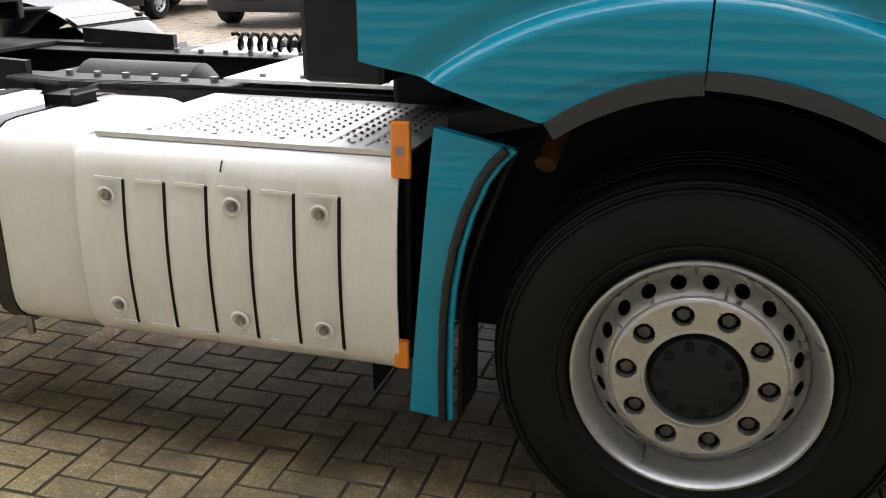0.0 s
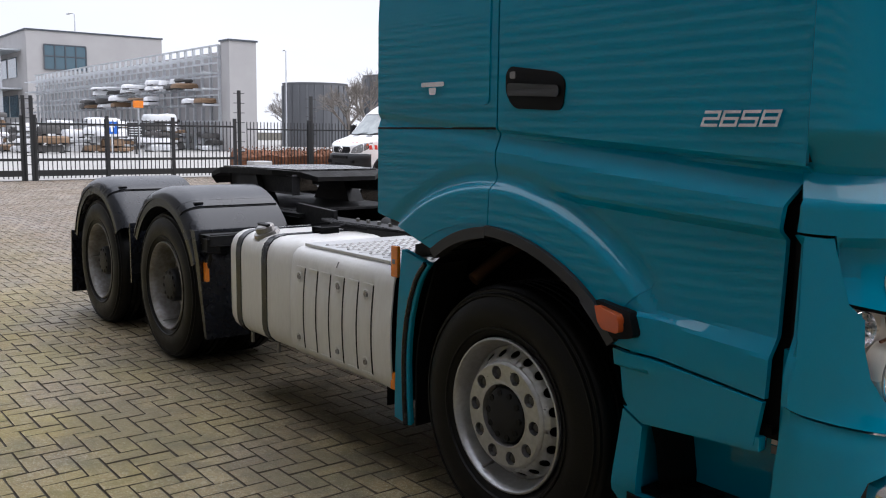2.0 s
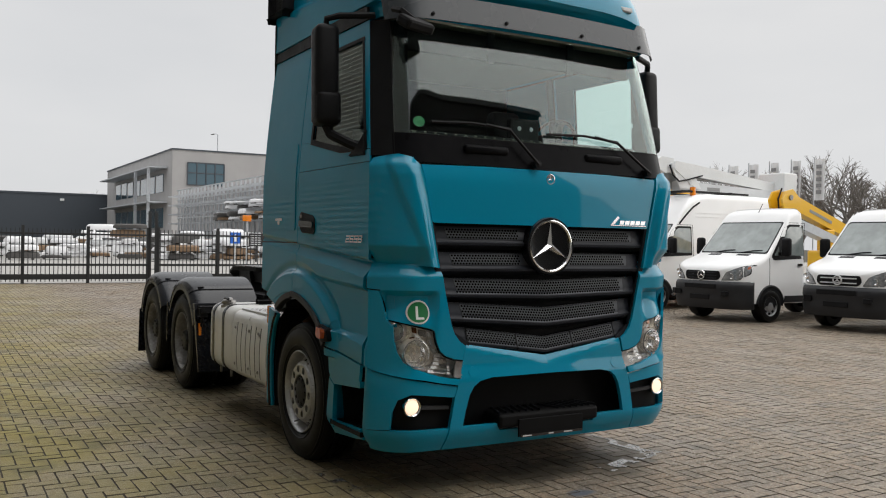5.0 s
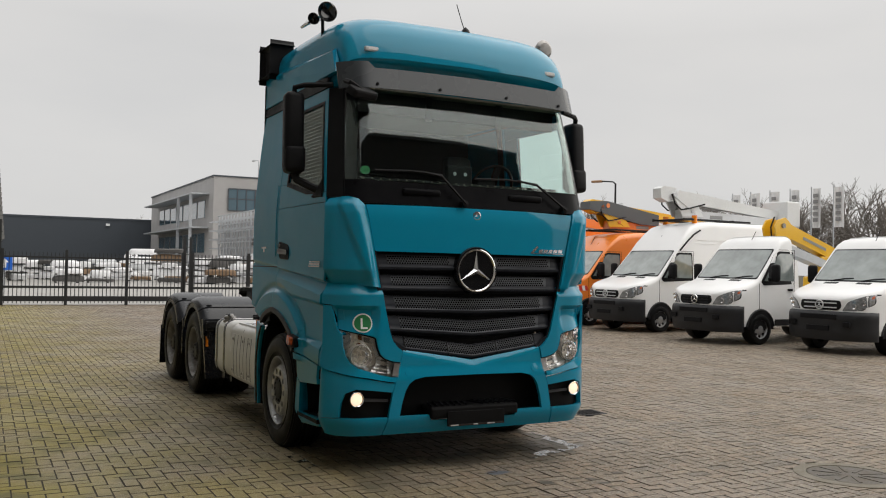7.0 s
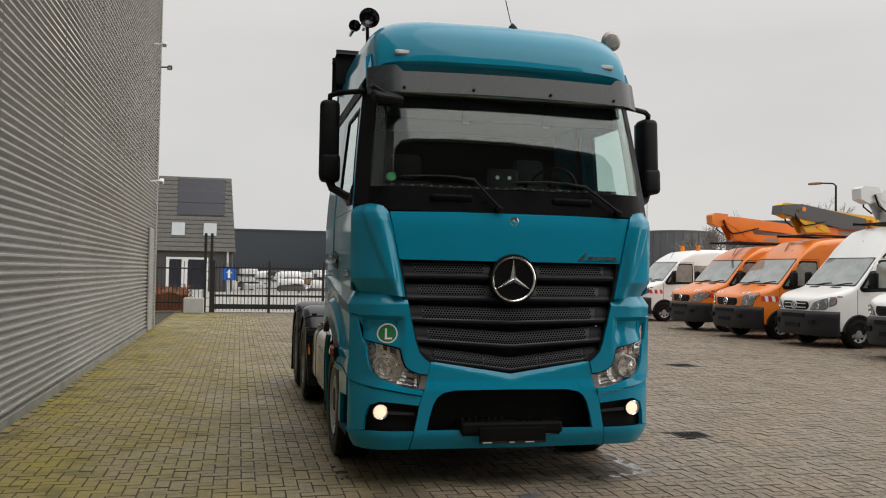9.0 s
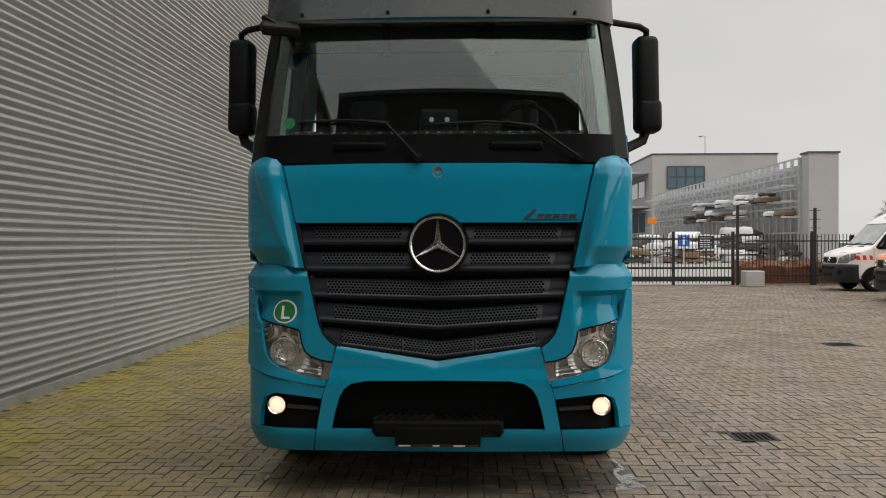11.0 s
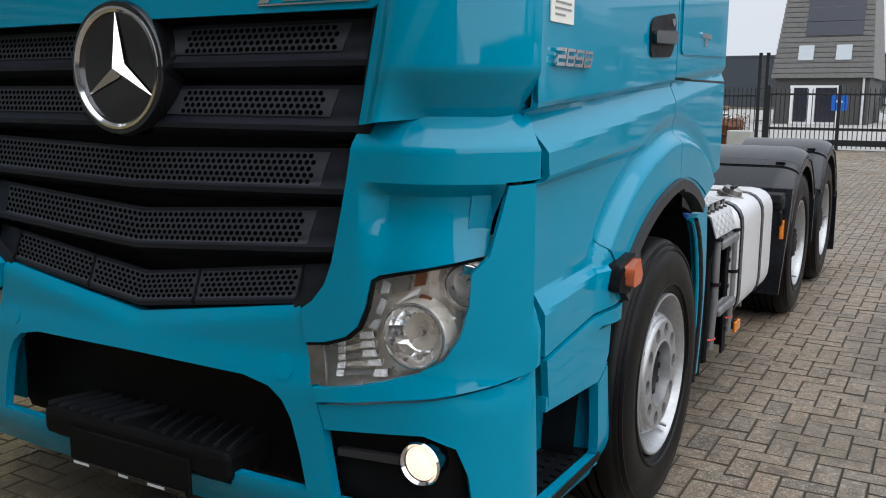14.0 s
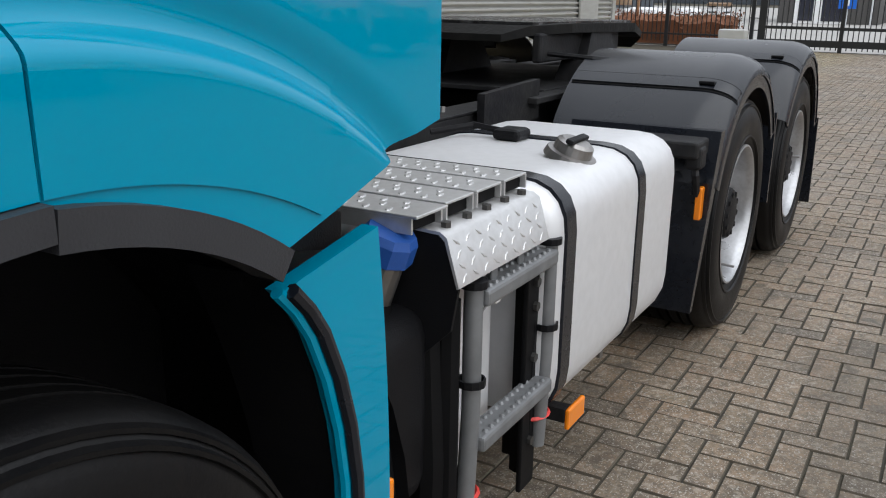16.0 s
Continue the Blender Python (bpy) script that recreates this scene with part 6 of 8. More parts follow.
part("mount_plate", B(-4.3, -3.0, -0.45, 0.45, 0.98, 1.0, 0.003), CHASSIS, fw)

# walkway behind the cab and the air duct on the cab's back
cw = part("walkway", B(-1.62, -0.80, -0.44, 0.47, 0.992, 1.006, 0.003), TREAD, truck, "pale aluminium walkway behind the cab")
for i in range(5):
    part("walkway_bolt", cyl(bmesh.new(), (-1.5 + 0.15 * i, -0.38, 1.006), (-1.5 + 0.15 * i, -0.38, 1.018), 0.012, 6), STEEL, cw)
part("air_duct", B(-1.08, -0.84, -0.97, 0.6, 1.09, 2.9, 0.02), GREY_PLASTIC, truck, "dark air duct on the back of the cab")
part("cab_mount", B(-0.95, -0.75, -0.62, 0.62, 0.98, 1.10, 0.02), BLACK, truck)
for k in range(8):
    part("bellows_ring", lathe(bmesh.new(), [(0, 0.05), (0.012, 0.06), (0.024, 0.05)], "z", (-0.88, -0.98, 1.45 + 0.026 * k), 14), BLACK, truck)
part("coiled_hose", tube(bmesh.new(), [(-1.5 - 0.006 * i, 0.40 + 0.035 * math.cos(i * 0.8), 1.03 + 0.035 * math.sin(i * 0.8)) for i in range(90)], 0.009, 6), BLACK, truck)
part("air_vessel", lathe(bmesh.new(), [(-2.6, 0.0), (-2.58, 0.08), (-2.52, 0.13), (-2.0, 0.13), (-1.94, 0.08), (-1.92, 0)], "x", (0, 0.05, 0.85), 20), CHASSIS, truck, smooth=True)
for k in range(3):
    part("air_line", tube(bmesh.new(), [(-2.4, -0.5 - 0.03 * k, 0.99), (-2.1, -0.62 - 0.02 * k, 1.0), (-1.8, -0.56 - 0.03 * k, 0.995), (-1.66, -0.5, 0.98)], 0.009, 6), BLACK, truck)


def round_section(y0, y1, z0, z1, r, seg=5):
    return rounded([(y0, z0), (y1, z0), (y1, z1), (y0, z1)], r, seg)


def fuel_tank(x0, x1, s, mat, straps, label, cap):
    sec = round_section(0.52, 1.195 if s > 0 else 1.182, 0.36, 0.965, 0.13)
    def shrink(k):
        return [((y - 0.857) * k + 0.857, (z - 0.66) * k + 0.66) for y, z in sec]
    loops = []
    for x, k in ((x0, 0.88), (x0 + 0.008, 0.94), (x0 + 0.025, 0.972), (x0 + 0.05, 0.99), (x0 + 0.09, 1.0), (x1 - 0.09, 1.0), (x1 - 0.05, 0.99), (x1 - 0.025, 0.972), (x1 - 0.008, 0.94), (x1, 0.88)):
        loops.append([(x, s * y, z) for y, z in shrink(k)])
    bm = loft(bmesh.new(), loops)
    bmesh.ops.recalc_face_normals(bm, faces=bm.faces)
    t = part("fuel_tank", bm, mat, truck, label, smooth=True)
    big = [((y - 0.857) * 1.014 + 0.857, (z - 0.66) * 1.014 + 0.66) for y, z in sec]
    for x in straps:
        b2 = loft(bmesh.new(), [[(x - 0.031, s * y, z) for y, z in shrink(1.0)], [(x - 0.029, s * y, z) for y, z in big], [(x + 0.029, s * y, z) for y, z in big], [(x + 0.031, s * y, z) for y, z in shrink(1.0)]])
        bmesh.ops.recalc_face_normals(b2, faces=b2.faces)
        st = part("tank_strap", b2, FENDER, t, "grey rubber-lined tank strap", smooth=True)
        part("strap_bolt", cyl(bmesh.new(), (x, s * 1.1, 0.30), (x, s * 1.1, 0.37), 0.012, 6), STEEL, st)
    if cap:
        cx, cy = cap
        m = Matrix.Translation((cx, s * cy, 0.955)) @ Matrix.Rotation(s * -0.35, 4, "X")
        b3 = lathe(bmesh.new(), [(0, 0.075), (0.022, 0.07), (0.024, 0.055), (0.05, 0.052), (0.058, 0.04), (0.06, 0.0)], "z", (0, 0, 0), 20)
        bmesh.ops.transform(b3, matrix=m, verts=b3.verts)
        cp = part("fuel_cap", b3, STEEL, t, "metal filler cap")
        b4 = box(bmesh.new(), -0.06, 0.06, -0.011, 0.011, 0.055, 0.068, 0.004)
        bmesh.ops.transform(b4, matrix=m, verts=b4.verts)
        part("cap_grip", b4, BLACK, cp)
    sd = part("level_sender", B(-2.0, -1.90, s * 0.76, s * 0.85, 0.965, 1.0, 0.015), BLACK, t, "black level sender on the tank")
    part("sender_cable", tube(bmesh.new(), [(-1.95, s * 0.8, 0.985), (-1.94, s * 0.68, 1.0), (-1.85, s * 0.58, 0.98)], 0.01, 6), BLACK, sd)
    part("tank_bracket", B(lerp(x0, x1, 0.2) - 0.05, lerp(x0, x1, 0.2) + 0.05, s * 0.42, s * 0.56, 0.35, 0.9), CHASSIS, t)
    return t


fuel_tank(-2.44, -1.665, -1, WHITE_TANK, (-1.97, -2.29), "pale rounded fuel tank with dark straps", (-2.11, 1.09))
fuel_tank(-2.42, -1.385, 1, ALU_TANK, (-1.475, -2.02), "silvery fuel tank with dark straps", (-1.78, 1.06))


# ---- right side locker: a bulged pale cover with slots and screws ----
def locker():
    slots = (-1.519, -1.394, -1.270, -1.145, -1.020, -0.896)
    def surf(u, v, w):
        # v runs up the face and over the rounded shoulder onto the top
        zc, r = 0.865, 0.075
        bow = 0.018 * math.sin(math.pi * min(1, max(0, (v - 0.37) / 0.5)))
        if v < 0.43:
            y, z = 1.16 + bow - 0.05 * ((0.43 - v) / 0.06) ** 2, v
        elif v < zc:
            y, z = 1.16 + bow, v
        else:
            t = min(math.pi / 2, (v - zc) / r)
            y, z = 1.16 + bow - r + r * math.cos(t), zc + r * math.sin(t)
            y -= max(0, v - zc - r * math.pi / 2)
        n = 0.018 - 0.05 * max(0.0, (-1.655 - u) / 0.045) ** 2
        if 0.435 < v < 0.845:
            for x in slots:
                d = x - u
                if 0 <= d < 0.095:
                    n -= 0.009 * (1 - d / 0.095)
        return (u, -(y + n - w), z)
    cut = [(-1.70, 0.37), (-0.74, 0.37), (-0.74, 1.06), (-1.64, 1.06), (-1.70, 0.86)]
    base = part("locker", panel([cut], surf, 0.0125, 0.03, 0.008), WHITE_TANK, truck, "pale bulged side locker cover with slotted panels", smooth=True, angle=40)
    for i, x in enumerate(slots):
        top = 0.845 - 0.0 * i
        part("slot", panel([[(x - 0.001, 0.43), (x + 0.008, 0.43), (x + 0.008, top), (x - 0.001, top)]], lambda u, v, w: tuple(Vector(surf(-1.645, v, w - 0.0015)) + Vector((u + 1.645, 0, 0))), 1, 0.05, 0.003), BLACK, base)
        for z in (0.43, top):
            part("slot_lip", panel([[(x - 0.085, z - 0.004), (x, z - 0.004), (x, z + 0.004), (x - 0.085, z + 0.004)]], lambda u, v, w: tuple(Vector(surf(-1.645, v, w - 0.003)) + Vector((u + 1.645, 0, 0))), 1, 0.05, 0.004), WHITE_TANK, base)
    for x in (-1.570, -1.192, -0.947):
        for z in (0.796, 0.478):
            y = surf(-1.645, z, 0)[1]
            sc = part("screw_dimple", lathe(bmesh.new(), [(-0.002, 0.028), (-0.0045, 0.022), (0.004, 0.014), (0.006, 0.0)], "y", (x, y, z), 20), WHITE_TANK, base, smooth=True)
            part("screw", lathe(bmesh.new(), [(-0.004, 0.0), (-0.006, 0.011), (0.003, 0.013)], "y", (x, y - 0.002, z), 12), STEEL, sc)
    part("locker_frame", B(-1.66, -0.745, -1.12, -0.45, 0.40, 0.93, 0.01), BLACK, base)
    part("locker_end", B(-0.745, -0.72, -1.14, -0.6, 0.40, 0.95, 0.01), BLACK, base)
    part("crack", panel([[(-1.225, 0.885), (-1.221, 0.885), (-1.221, 0.915), (-1.225, 0.915)]], lambda u, v, w: tuple(Vector(surf(-1.645, v, w - 0.001)) + Vector((u + 1.645, 0, 0))), 1, 0.01, 0.003), BLACK, base)
    part("ground_flap", loft(bmesh.new(), [[(-1.35, -0.95, 0.40), (-0.95, -0.9, 0.40), (-0.95, -0.88, 0.40), (-1.35, -0.93, 0.40)], [(-1.1, -1.0, 0.31), (-0.98, -0.95, 0.30), (-0.98, -0.93, 0.30), (-1.1, -0.98, 0.31)]]), BLACK, base)
    tp = part("top_plate", B(-1.64, -0.73, -1.10, -0.46, 0.945, 0.957, 0.003), TREAD, truck, "perforated aluminium step plate")
    part("plate_edge", B(-1.64, -0.76, -1.112, -1.10, 0.941, 0.957, 0.003), TREAD, tp)
    pips = bmesh.new()
    for i in range(7):
        x0 = -0.79 - 0.105 * i
        for j in range(11):
            for k in range(3):
                x, y = x0 - 0.028 * k, -0.55 - 0.047 * j - 0.015 * (k % 2)
                r = 0.009
                vs = [pips.verts.new((x + r * math.cos(a) * 0.8, y + r * 1.3 * math.sin(a), 0.9575)) for a in (q * math.pi / 3 for q in range(6))]
                mid = pips.verts.new((x, y, 0.964))
                for q in range(6):
                    pips.faces.new((vs[q], vs[(q + 1) % 6], mid))
    part("tread_pip", pips, STEEL, tp, "raised grip pips", kind="stuff")
    for i in range(7):
        part("tread_groove", B(-0.86 - 0.105 * i, -0.852 - 0.105 * i, -1.08, -0.5, 0.957, 0.9582), STEEL, tp)
    for i in range(4):
        part("plate_screw", cyl(bmesh.new(), (-0.9 - 0.2 * i, -1.06, 0.957), (-0.9 - 0.2 * i, -1.06, 0.961), 0.008, 6), STEEL, tp)
    up = part("side_reflector", B(-0.755, -0.705, -1.185, -1.165, 0.905, 1.045, 0.006), AMBER, truck, "tall amber side reflector")
    part("reflector_print", B(-0.74, -0.72, -1.1865, -1.185, 0.965, 0.985), INK, up)
    part("side_reflector", B(-0.755, -0.715, -1.185, -1.165, 0.395, 0.475, 0.006), AMBER, truck, "small amber side reflector")


locker()


# ---- left side: urea tank, battery box, plates and ladder ----
LADDER = material("worn_ladder_steel", (0.20, 0.205, 0.21), 0.5, metal=0.4, grain=((12, 0.5, (0.11, 0.11, 0.11)),))


def left_steps():
    ad = part("urea_tank", B(-0.97, -0.72, 0.55, 1.12, 0.38, 0.80, 0.06, 3), BLACK, truck, "black urea tank with a blue cap", smooth=True)
    part("filler_neck", cyl(bmesh.new(), (-0.87, 1.0, 0.75), (-0.87, 1.06, 0.915), 0.045, 16), STEEL, ad)
    part("neck_boot", lathe(bmesh.new(), [(0.0, 0.085), (0.02, 0.09), (0.04, 0.07), (0.06, 0.066), (0.075, 0.05)], "z", (-0.86, 1.005, 0.755), 18), DEEP_BLACK, ad, smooth=True)
    cap = lathe(bmesh.new(), [(0.0, 0.046), (0.006, 0.056), (0.045, 0.055), (0.06, 0.047), (0.062, 0.0)], "z", (0, 0, 0), 9)
    bmesh.ops.transform(cap, matrix=Matrix.Translation((-0.87, 1.06, 0.908)) @ Matrix.Rotation(radians(-21), 4, "X"), verts=cap.verts)
    part("blue_cap", cap, BLUE_CAP, ad, "blue screw cap")
    for k in range(3):
        part("tank_rib", B(-0.99, -0.985 + 0.0, 0.6 + 0.15 * k, 0.66 + 0.15 * k, 0.42, 0.8), BLACK, ad)
    bt = part("battery_box", B(-1.27, -1.055, 0.55, 1.105, 0.34, 0.88, 0.04, 3), ALU_TANK, truck, "pale battery box behind the ladder", smooth=True)
    part("box_tray", B(-1.4, -0.98, 0.5, 1.06, 0.30, 0.36, 0.01), CHASSIS, bt)
    for i in range(4):
        x = -0.865 - 0.127 * i
        bm = box(bmesh.new(), x - 0.114, x, 0.50, 1.125 + 0.012 * (i == 0), 0.992, 0.998, 0.002)
        box(bm, x - 0.006, x, 0.50, 1.125, 0.962, 0.992)
        box(bm, x - 0.114, x - 0.108, 0.50, 1.125, 0.962, 0.992)
        pl = part("tread_plank", bm, TREAD, truck, "aluminium tread plank")
        part("plank_end", B(x - 0.107, x - 0.007, 1.10, 1.112, 0.963, 0.991), DEEP_BLACK, pl)
        pips = bmesh.new()
        for j in range(11):
            for k in range(3):
                cx, cy = x - 0.026 - 0.031 * k, 0.54 + 0.052 * j + 0.018 * (k % 2)
                loft(pips, [[(cx + r * 1.5 * math.cos(a), cy + r * 0.8 * math.sin(a) + 0.5 * r * math.cos(a), z) for a in (q * math.pi / 4 for q in range(8))] for r, z in ((0.0105, 0.998), (0.009, 0.9996), (0.005, 1.0004))])
        part("tread_pip", pips, TREAD, pl, "raised grip pips", kind="stuff")
    prof = ((1.08, 0.958), (1.145, 0.955), (1.160, 0.945), (1.188, 0.85), (1.183, 0.848), (1.155, 0.938), (1.142, 0.949), (1.08, 0.952))
    lip = part("plate_lip", loft(bmesh.new(), [[(x, y, z) for y, z in prof] for x in (-1.36, -0.935)]), TREAD, truck, "bent tread plate over the ladder", smooth=True, angle=50)
    pips = bmesh.new()
    for i in range(9):
        for j in range(4):
            f, lean = 0.14 + 0.24 * j, 0.6 if (i + j) % 2 else -0.6
            c = Vector((-0.965 - 0.045 * i, lerp(1.160, 1.188, f), lerp(0.945, 0.85, f)))
            down, out = Vector((0, 0.28, -0.96)), Vector((0, 0.96, 0.28))
            along = Vector((1, 0, 0)) * math.cos(lean) + down * math.sin(lean)
            across = down * math.cos(lean) - Vector((1, 0, 0)) * math.sin(lean)
            loft(pips, [[c + along * a * k + across * b * k + out * h for a, b in ((-0.014, 0), (0, 0.004), (0.014, 0), (0, -0.004))] for k, h in ((1.0, 0.0), (0.6, 0.0016))])
    part("tread_pip", pips, TREAD, lip, "raised grip pips", kind="stuff")
    for i in range(5):
        part("lip_bolt", cyl(bmesh.new(), (-0.975 - 0.085 * i, 1.135, 0.955), (-0.975 - 0.085 * i, 1.135, 0.966), 0.011, 6), NUT, lip)
    up = part("slotted_upright", B(-1.405, -1.325, 1.145, 1.158, 0.20, 0.80, 0.004), DEEP_BLACK, bt, "black slotted steel upright")
    for z in (0.74, 0.68, 0.55, 0.33):
        part("upright_bolt", cyl(bmesh.new(), (-1.365, 1.158, z), (-1.365, 1.168, z), 0.012, 6), NUT, up)
    part("coolant_hose", tube(bmesh.new(), [(-0.97, 1.10, 0.18), (-0.965, 1.11, 0.45), (-0.975, 1.09, 0.78)], 0.034, 8), DEEP_BLACK, bt, smooth=True)
    for x in (-1.12, -1.25):
        part("lip_tab", B(x - 0.014, x + 0.014, 1.165, 1.172, 0.80, 0.88, 0.003), LADDER, lip)
    part("side_cheek", prism(bmesh.new(), [(1.0, 0.955), (1.145, 0.953), (1.186, 0.85), (1.17, 0.76), (1.11, 0.70), (1.0, 0.72)], "x", -0.945, -0.937), BLACK, lip)
    ld = part("ladder", tube(bmesh.new(), [(-1.03, 1.16, 0.30), (-1.03, 1.17, 0.55), (-1.03, 1.17, 0.825)], 0.020, 12), LADDER, truck, "grey tubular step ladder", smooth=True)
    part("ladder_tube", tube(bmesh.new(), [(-1.41, 1.16, 0.30), (-1.41, 1.17, 0.55), (-1.41, 1.17, 0.825)], 0.020, 12), LADDER, ld, smooth=True)
    for x in (-1.0, -1.375):
        part("black_hose", tube(bmesh.new(), [(x, 1.13, 0.24), (x + 0.01, 1.135, 0.45), (x, 1.13, 0.80)], 0.026, 8), DEEP_BLACK, ld, smooth=True)
    for z in (0.80, 0.475):
        rg = part("rung", B(-1.40, -1.04, 1.14, 1.20, z - 0.018, z + 0.018, 0.008), LADDER, ld)
        pips = bmesh.new()
        for i in range(12):
            for j in range(2):
                bmesh.ops.create_cone(pips, cap_ends=True, segments=6, radius1=0.008, radius2=0.004, depth=0.006, matrix=pose(-1.07 - 0.027 * i, 1.155 + 0.03 * j, z + 0.021))
        part("rung_grip", pips, LADDER, rg, "raised grip pips", kind="stuff")
    for x in (-1.03, -1.41):
        part("tube_cap", cyl(bmesh.new(), (x, 1.17, 0.825), (x, 1.17, 0.84), 0.029, 12), BLACK, ld)
        part("support", B(x - 0.04, x - 0.005, 1.06, 1.11, 0.24, 0.85, 0.006), BLACK, ld)
        part("red_tie", lathe(bmesh.new(), [(0.352, 0.05), (0.358, 0.056), (0.364, 0.05), (0.358, 0.044), (0.352, 0.05)], "z", (x - 0.01, 1.13, 0.02 if x < -1.3 else -0.01), 16), RED, ld, "red cable tie")
        for z in (0.62,):
            part("clamp", lathe(bmesh.new(), [(-0.008, 0.026), (-0.008, 0.03), (0.008, 0.03), (0.008, 0.026)], "z", (x, 1.17, z), 12), BLACK, ld)
    part("seal_wire", tube(bmesh.new(), [(-1.05, 1.15, 0.72), (-1.15, 1.14, 0.745), (-1.27, 1.12, 0.75)], 0.003, 5), STEEL, ld)
    part("wire_seal", B(-1.21, -1.185, 1.12, 1.145, 0.735, 0.755, 0.004), WHITE, ld)
    part("side_reflector", B(-1.74, -1.62, 1.15, 1.165, 0.24, 0.30, 0.006, m=None), AMBER, truck, "amber side reflector below the tank")
    part("reflector_arm", B(-1.66, -1.62, 1.0, 1.15, 0.26, 0.30), CHASSIS, truck)
    part("side_reflector", B(-0.72, -0.69, 1.165, 1.185, 0.46, 0.56, 0.006), AMBER, truck, "small amber side reflector")


left_steps()


# ---- rear fenders ----
def fender(ax, s, front):
    r0, y0, y1 = 0.655, 0.57, 1.24
    a0, a1 = (20, 152) if front else (28, 165)
    def surf(u, v, w):
        e = max(0.0, (v - 1.10) / 0.14)
        rr = r0 + 0.01 - w - 0.075 * (1 - math.sqrt(max(0.0, 1 - min(1.0, e) ** 2)))
        a = radians(u)
        return (ax + rr * math.cos(a), s * v, 0.512 + rr * 0.98 * math.sin(a))
    f = part("rear_fender", panel([[(a0, y0), (a1, y0), (a1, y1), (a0, y1)]], surf, 5, 0.014, 0.008), FENDER, truck, "weathered grey plastic rear fender", smooth=True, angle=60)
    part("fender_lip", panel([[(a0, 0.53), (a1, 0.53), (a1, 0.592), (a0, 0.592)]], lambda u, v, w: (ax + v * math.cos(radians(u)), s * (1.235 - w), 0.512 + v * 0.98 * math.sin(radians(u))), 6, 1, 0.012), FENDER, f, smooth=True)
    for a in ((58, 118) if front else (62, 122)):
        band = part("fender_band", panel([[(a - 2.6, y0 + 0.01), (a + 2.6, y0 + 0.01), (a + 2.6, y1 - 0.005), (a - 2.6, y1 - 0.005)]], lambda u, v, w: tuple(Vector(surf(u, v, w - 0.009))), 1.3, 0.014, 0.009), FENDER, f, smooth=True)
        for g in (a - 3.5, a + 2.7):
            part("band_groove", panel([[(g, y0 + 0.01), (g + 0.9, y0 + 0.01), (g + 0.9, y1 - 0.003), (g, y1 - 0.003)]], lambda u, v, w: tuple(Vector(surf(u, v, w - 0.003))), 1, 0.014, 0.003), DEEP_BLACK, band)
        p = surf(a, 1.12, -0.012)
        part("band_clip", B(p[0] - 0.016, p[0] + 0.016, p[1] - 0.03, p[1] + 0.03, p[2] - 0.008, p[2] + 0.005, 0.004), BLACK, band)
    return f


for s in (-1, 1):
    fender(AX1, s, True)
    fender(AX2, s, False)
    # flaps before, between and behind the wheels
    fl = part("front_flap", loft(bmesh.new(), [[(-2.76, s * 0.66, 0.24), (-2.76, s * 1.2, 0.24), (-2.73, s * 1.2, 0.24), (-2.73, s * 0.66, 0.24)], [(-2.80, s * 0.66, 0.74), (-2.80, s * 1.235, 0.74), (-2.74, s * 1.235, 0.74), (-2.74, s * 0.66, 0.74)], [(-2.86, s * 0.66, 0.92), (-2.86, s * 1.235, 0.92), (-2.80, s * 1.235, 0.92), (-2.80, s * 0.66, 0.92)]]), FENDER, truck, "dark flap ahead of the rear wheels")
    part("flap_bracket", B(-2.78, -2.62, s * 0.9, s * 1.2, 0.84, 0.90, 0.01), CHASSIS, fl)
    part("flap_rod", tube(bmesh.new(), [(-2.68, s * 1.17, 0.85), (-2.66, s * 1.19, 0.78), (-2.70, s * 1.19, 0.70)], 0.014, 6), CHASSIS, fl)
    part("flap_hook", B(-2.72, -2.64, s * 1.15, s * 1.21, 0.80, 0.88, 0.012), CHASSIS, fl)
    part("side_reflector", B(-2.73, -2.69, s * 1.20 - 0.012, s * 1.20 + 0.012, 0.61, 0.73, 0.005), AMBER, truck, "amber rear side reflector")
    part("middle_flap", loft(bmesh.new(), [[(-4.03, s * 0.66, z), (-4.03, s * 1.22, z), (-4.01, s * 1.22, z), (-4.01, s * 0.66, z)] for z in (0.42, 0.72, 0.86)]), FENDER, truck)
    mf = part("mud_flap", loft(bmesh.new(), [[(-5.45 - dx, s * 0.66, z), (-5.45 - dx, s * 1.235, z), (-5.43 - dx, s * 1.235, z), (-5.43 - dx, s * 0.66, z)] for z, dx in ((0.14, 0.05), (0.35, 0.03), (0.68, 0.0))]), FENDER, truck, "hanging mud flap")
    part("tail_lamp", B(-5.56, -5.46, s * 0.7 - 0.2, s * 0.7 + 0.2, 0.72, 0.86, 0.01), AMBER_DARK, truck)
part("rear_beam", B(-5.52, -5.44, -1.1, 1.1, 0.66, 0.78, 0.01), CHASSIS, truck)

# ---- parked vans ----
BUMPER_PLASTIC = material("van_bumper_plastic", (0.014, 0.0145, 0.0165), 0.45, spec=0.35, grain=((6, 0.4, (0.022, 0.023, 0.026)),), bump=0.1, bump_scale=200)
VAN_LAMP = material("van_lamp_glass", (0.30, 0.31, 0.32), 0.12, metal=0.5, coat=1.0, grain=((18, 0.6, (0.62, 0.63, 0.64)), (30, 0.5, (0.1, 0.1, 0.11))))


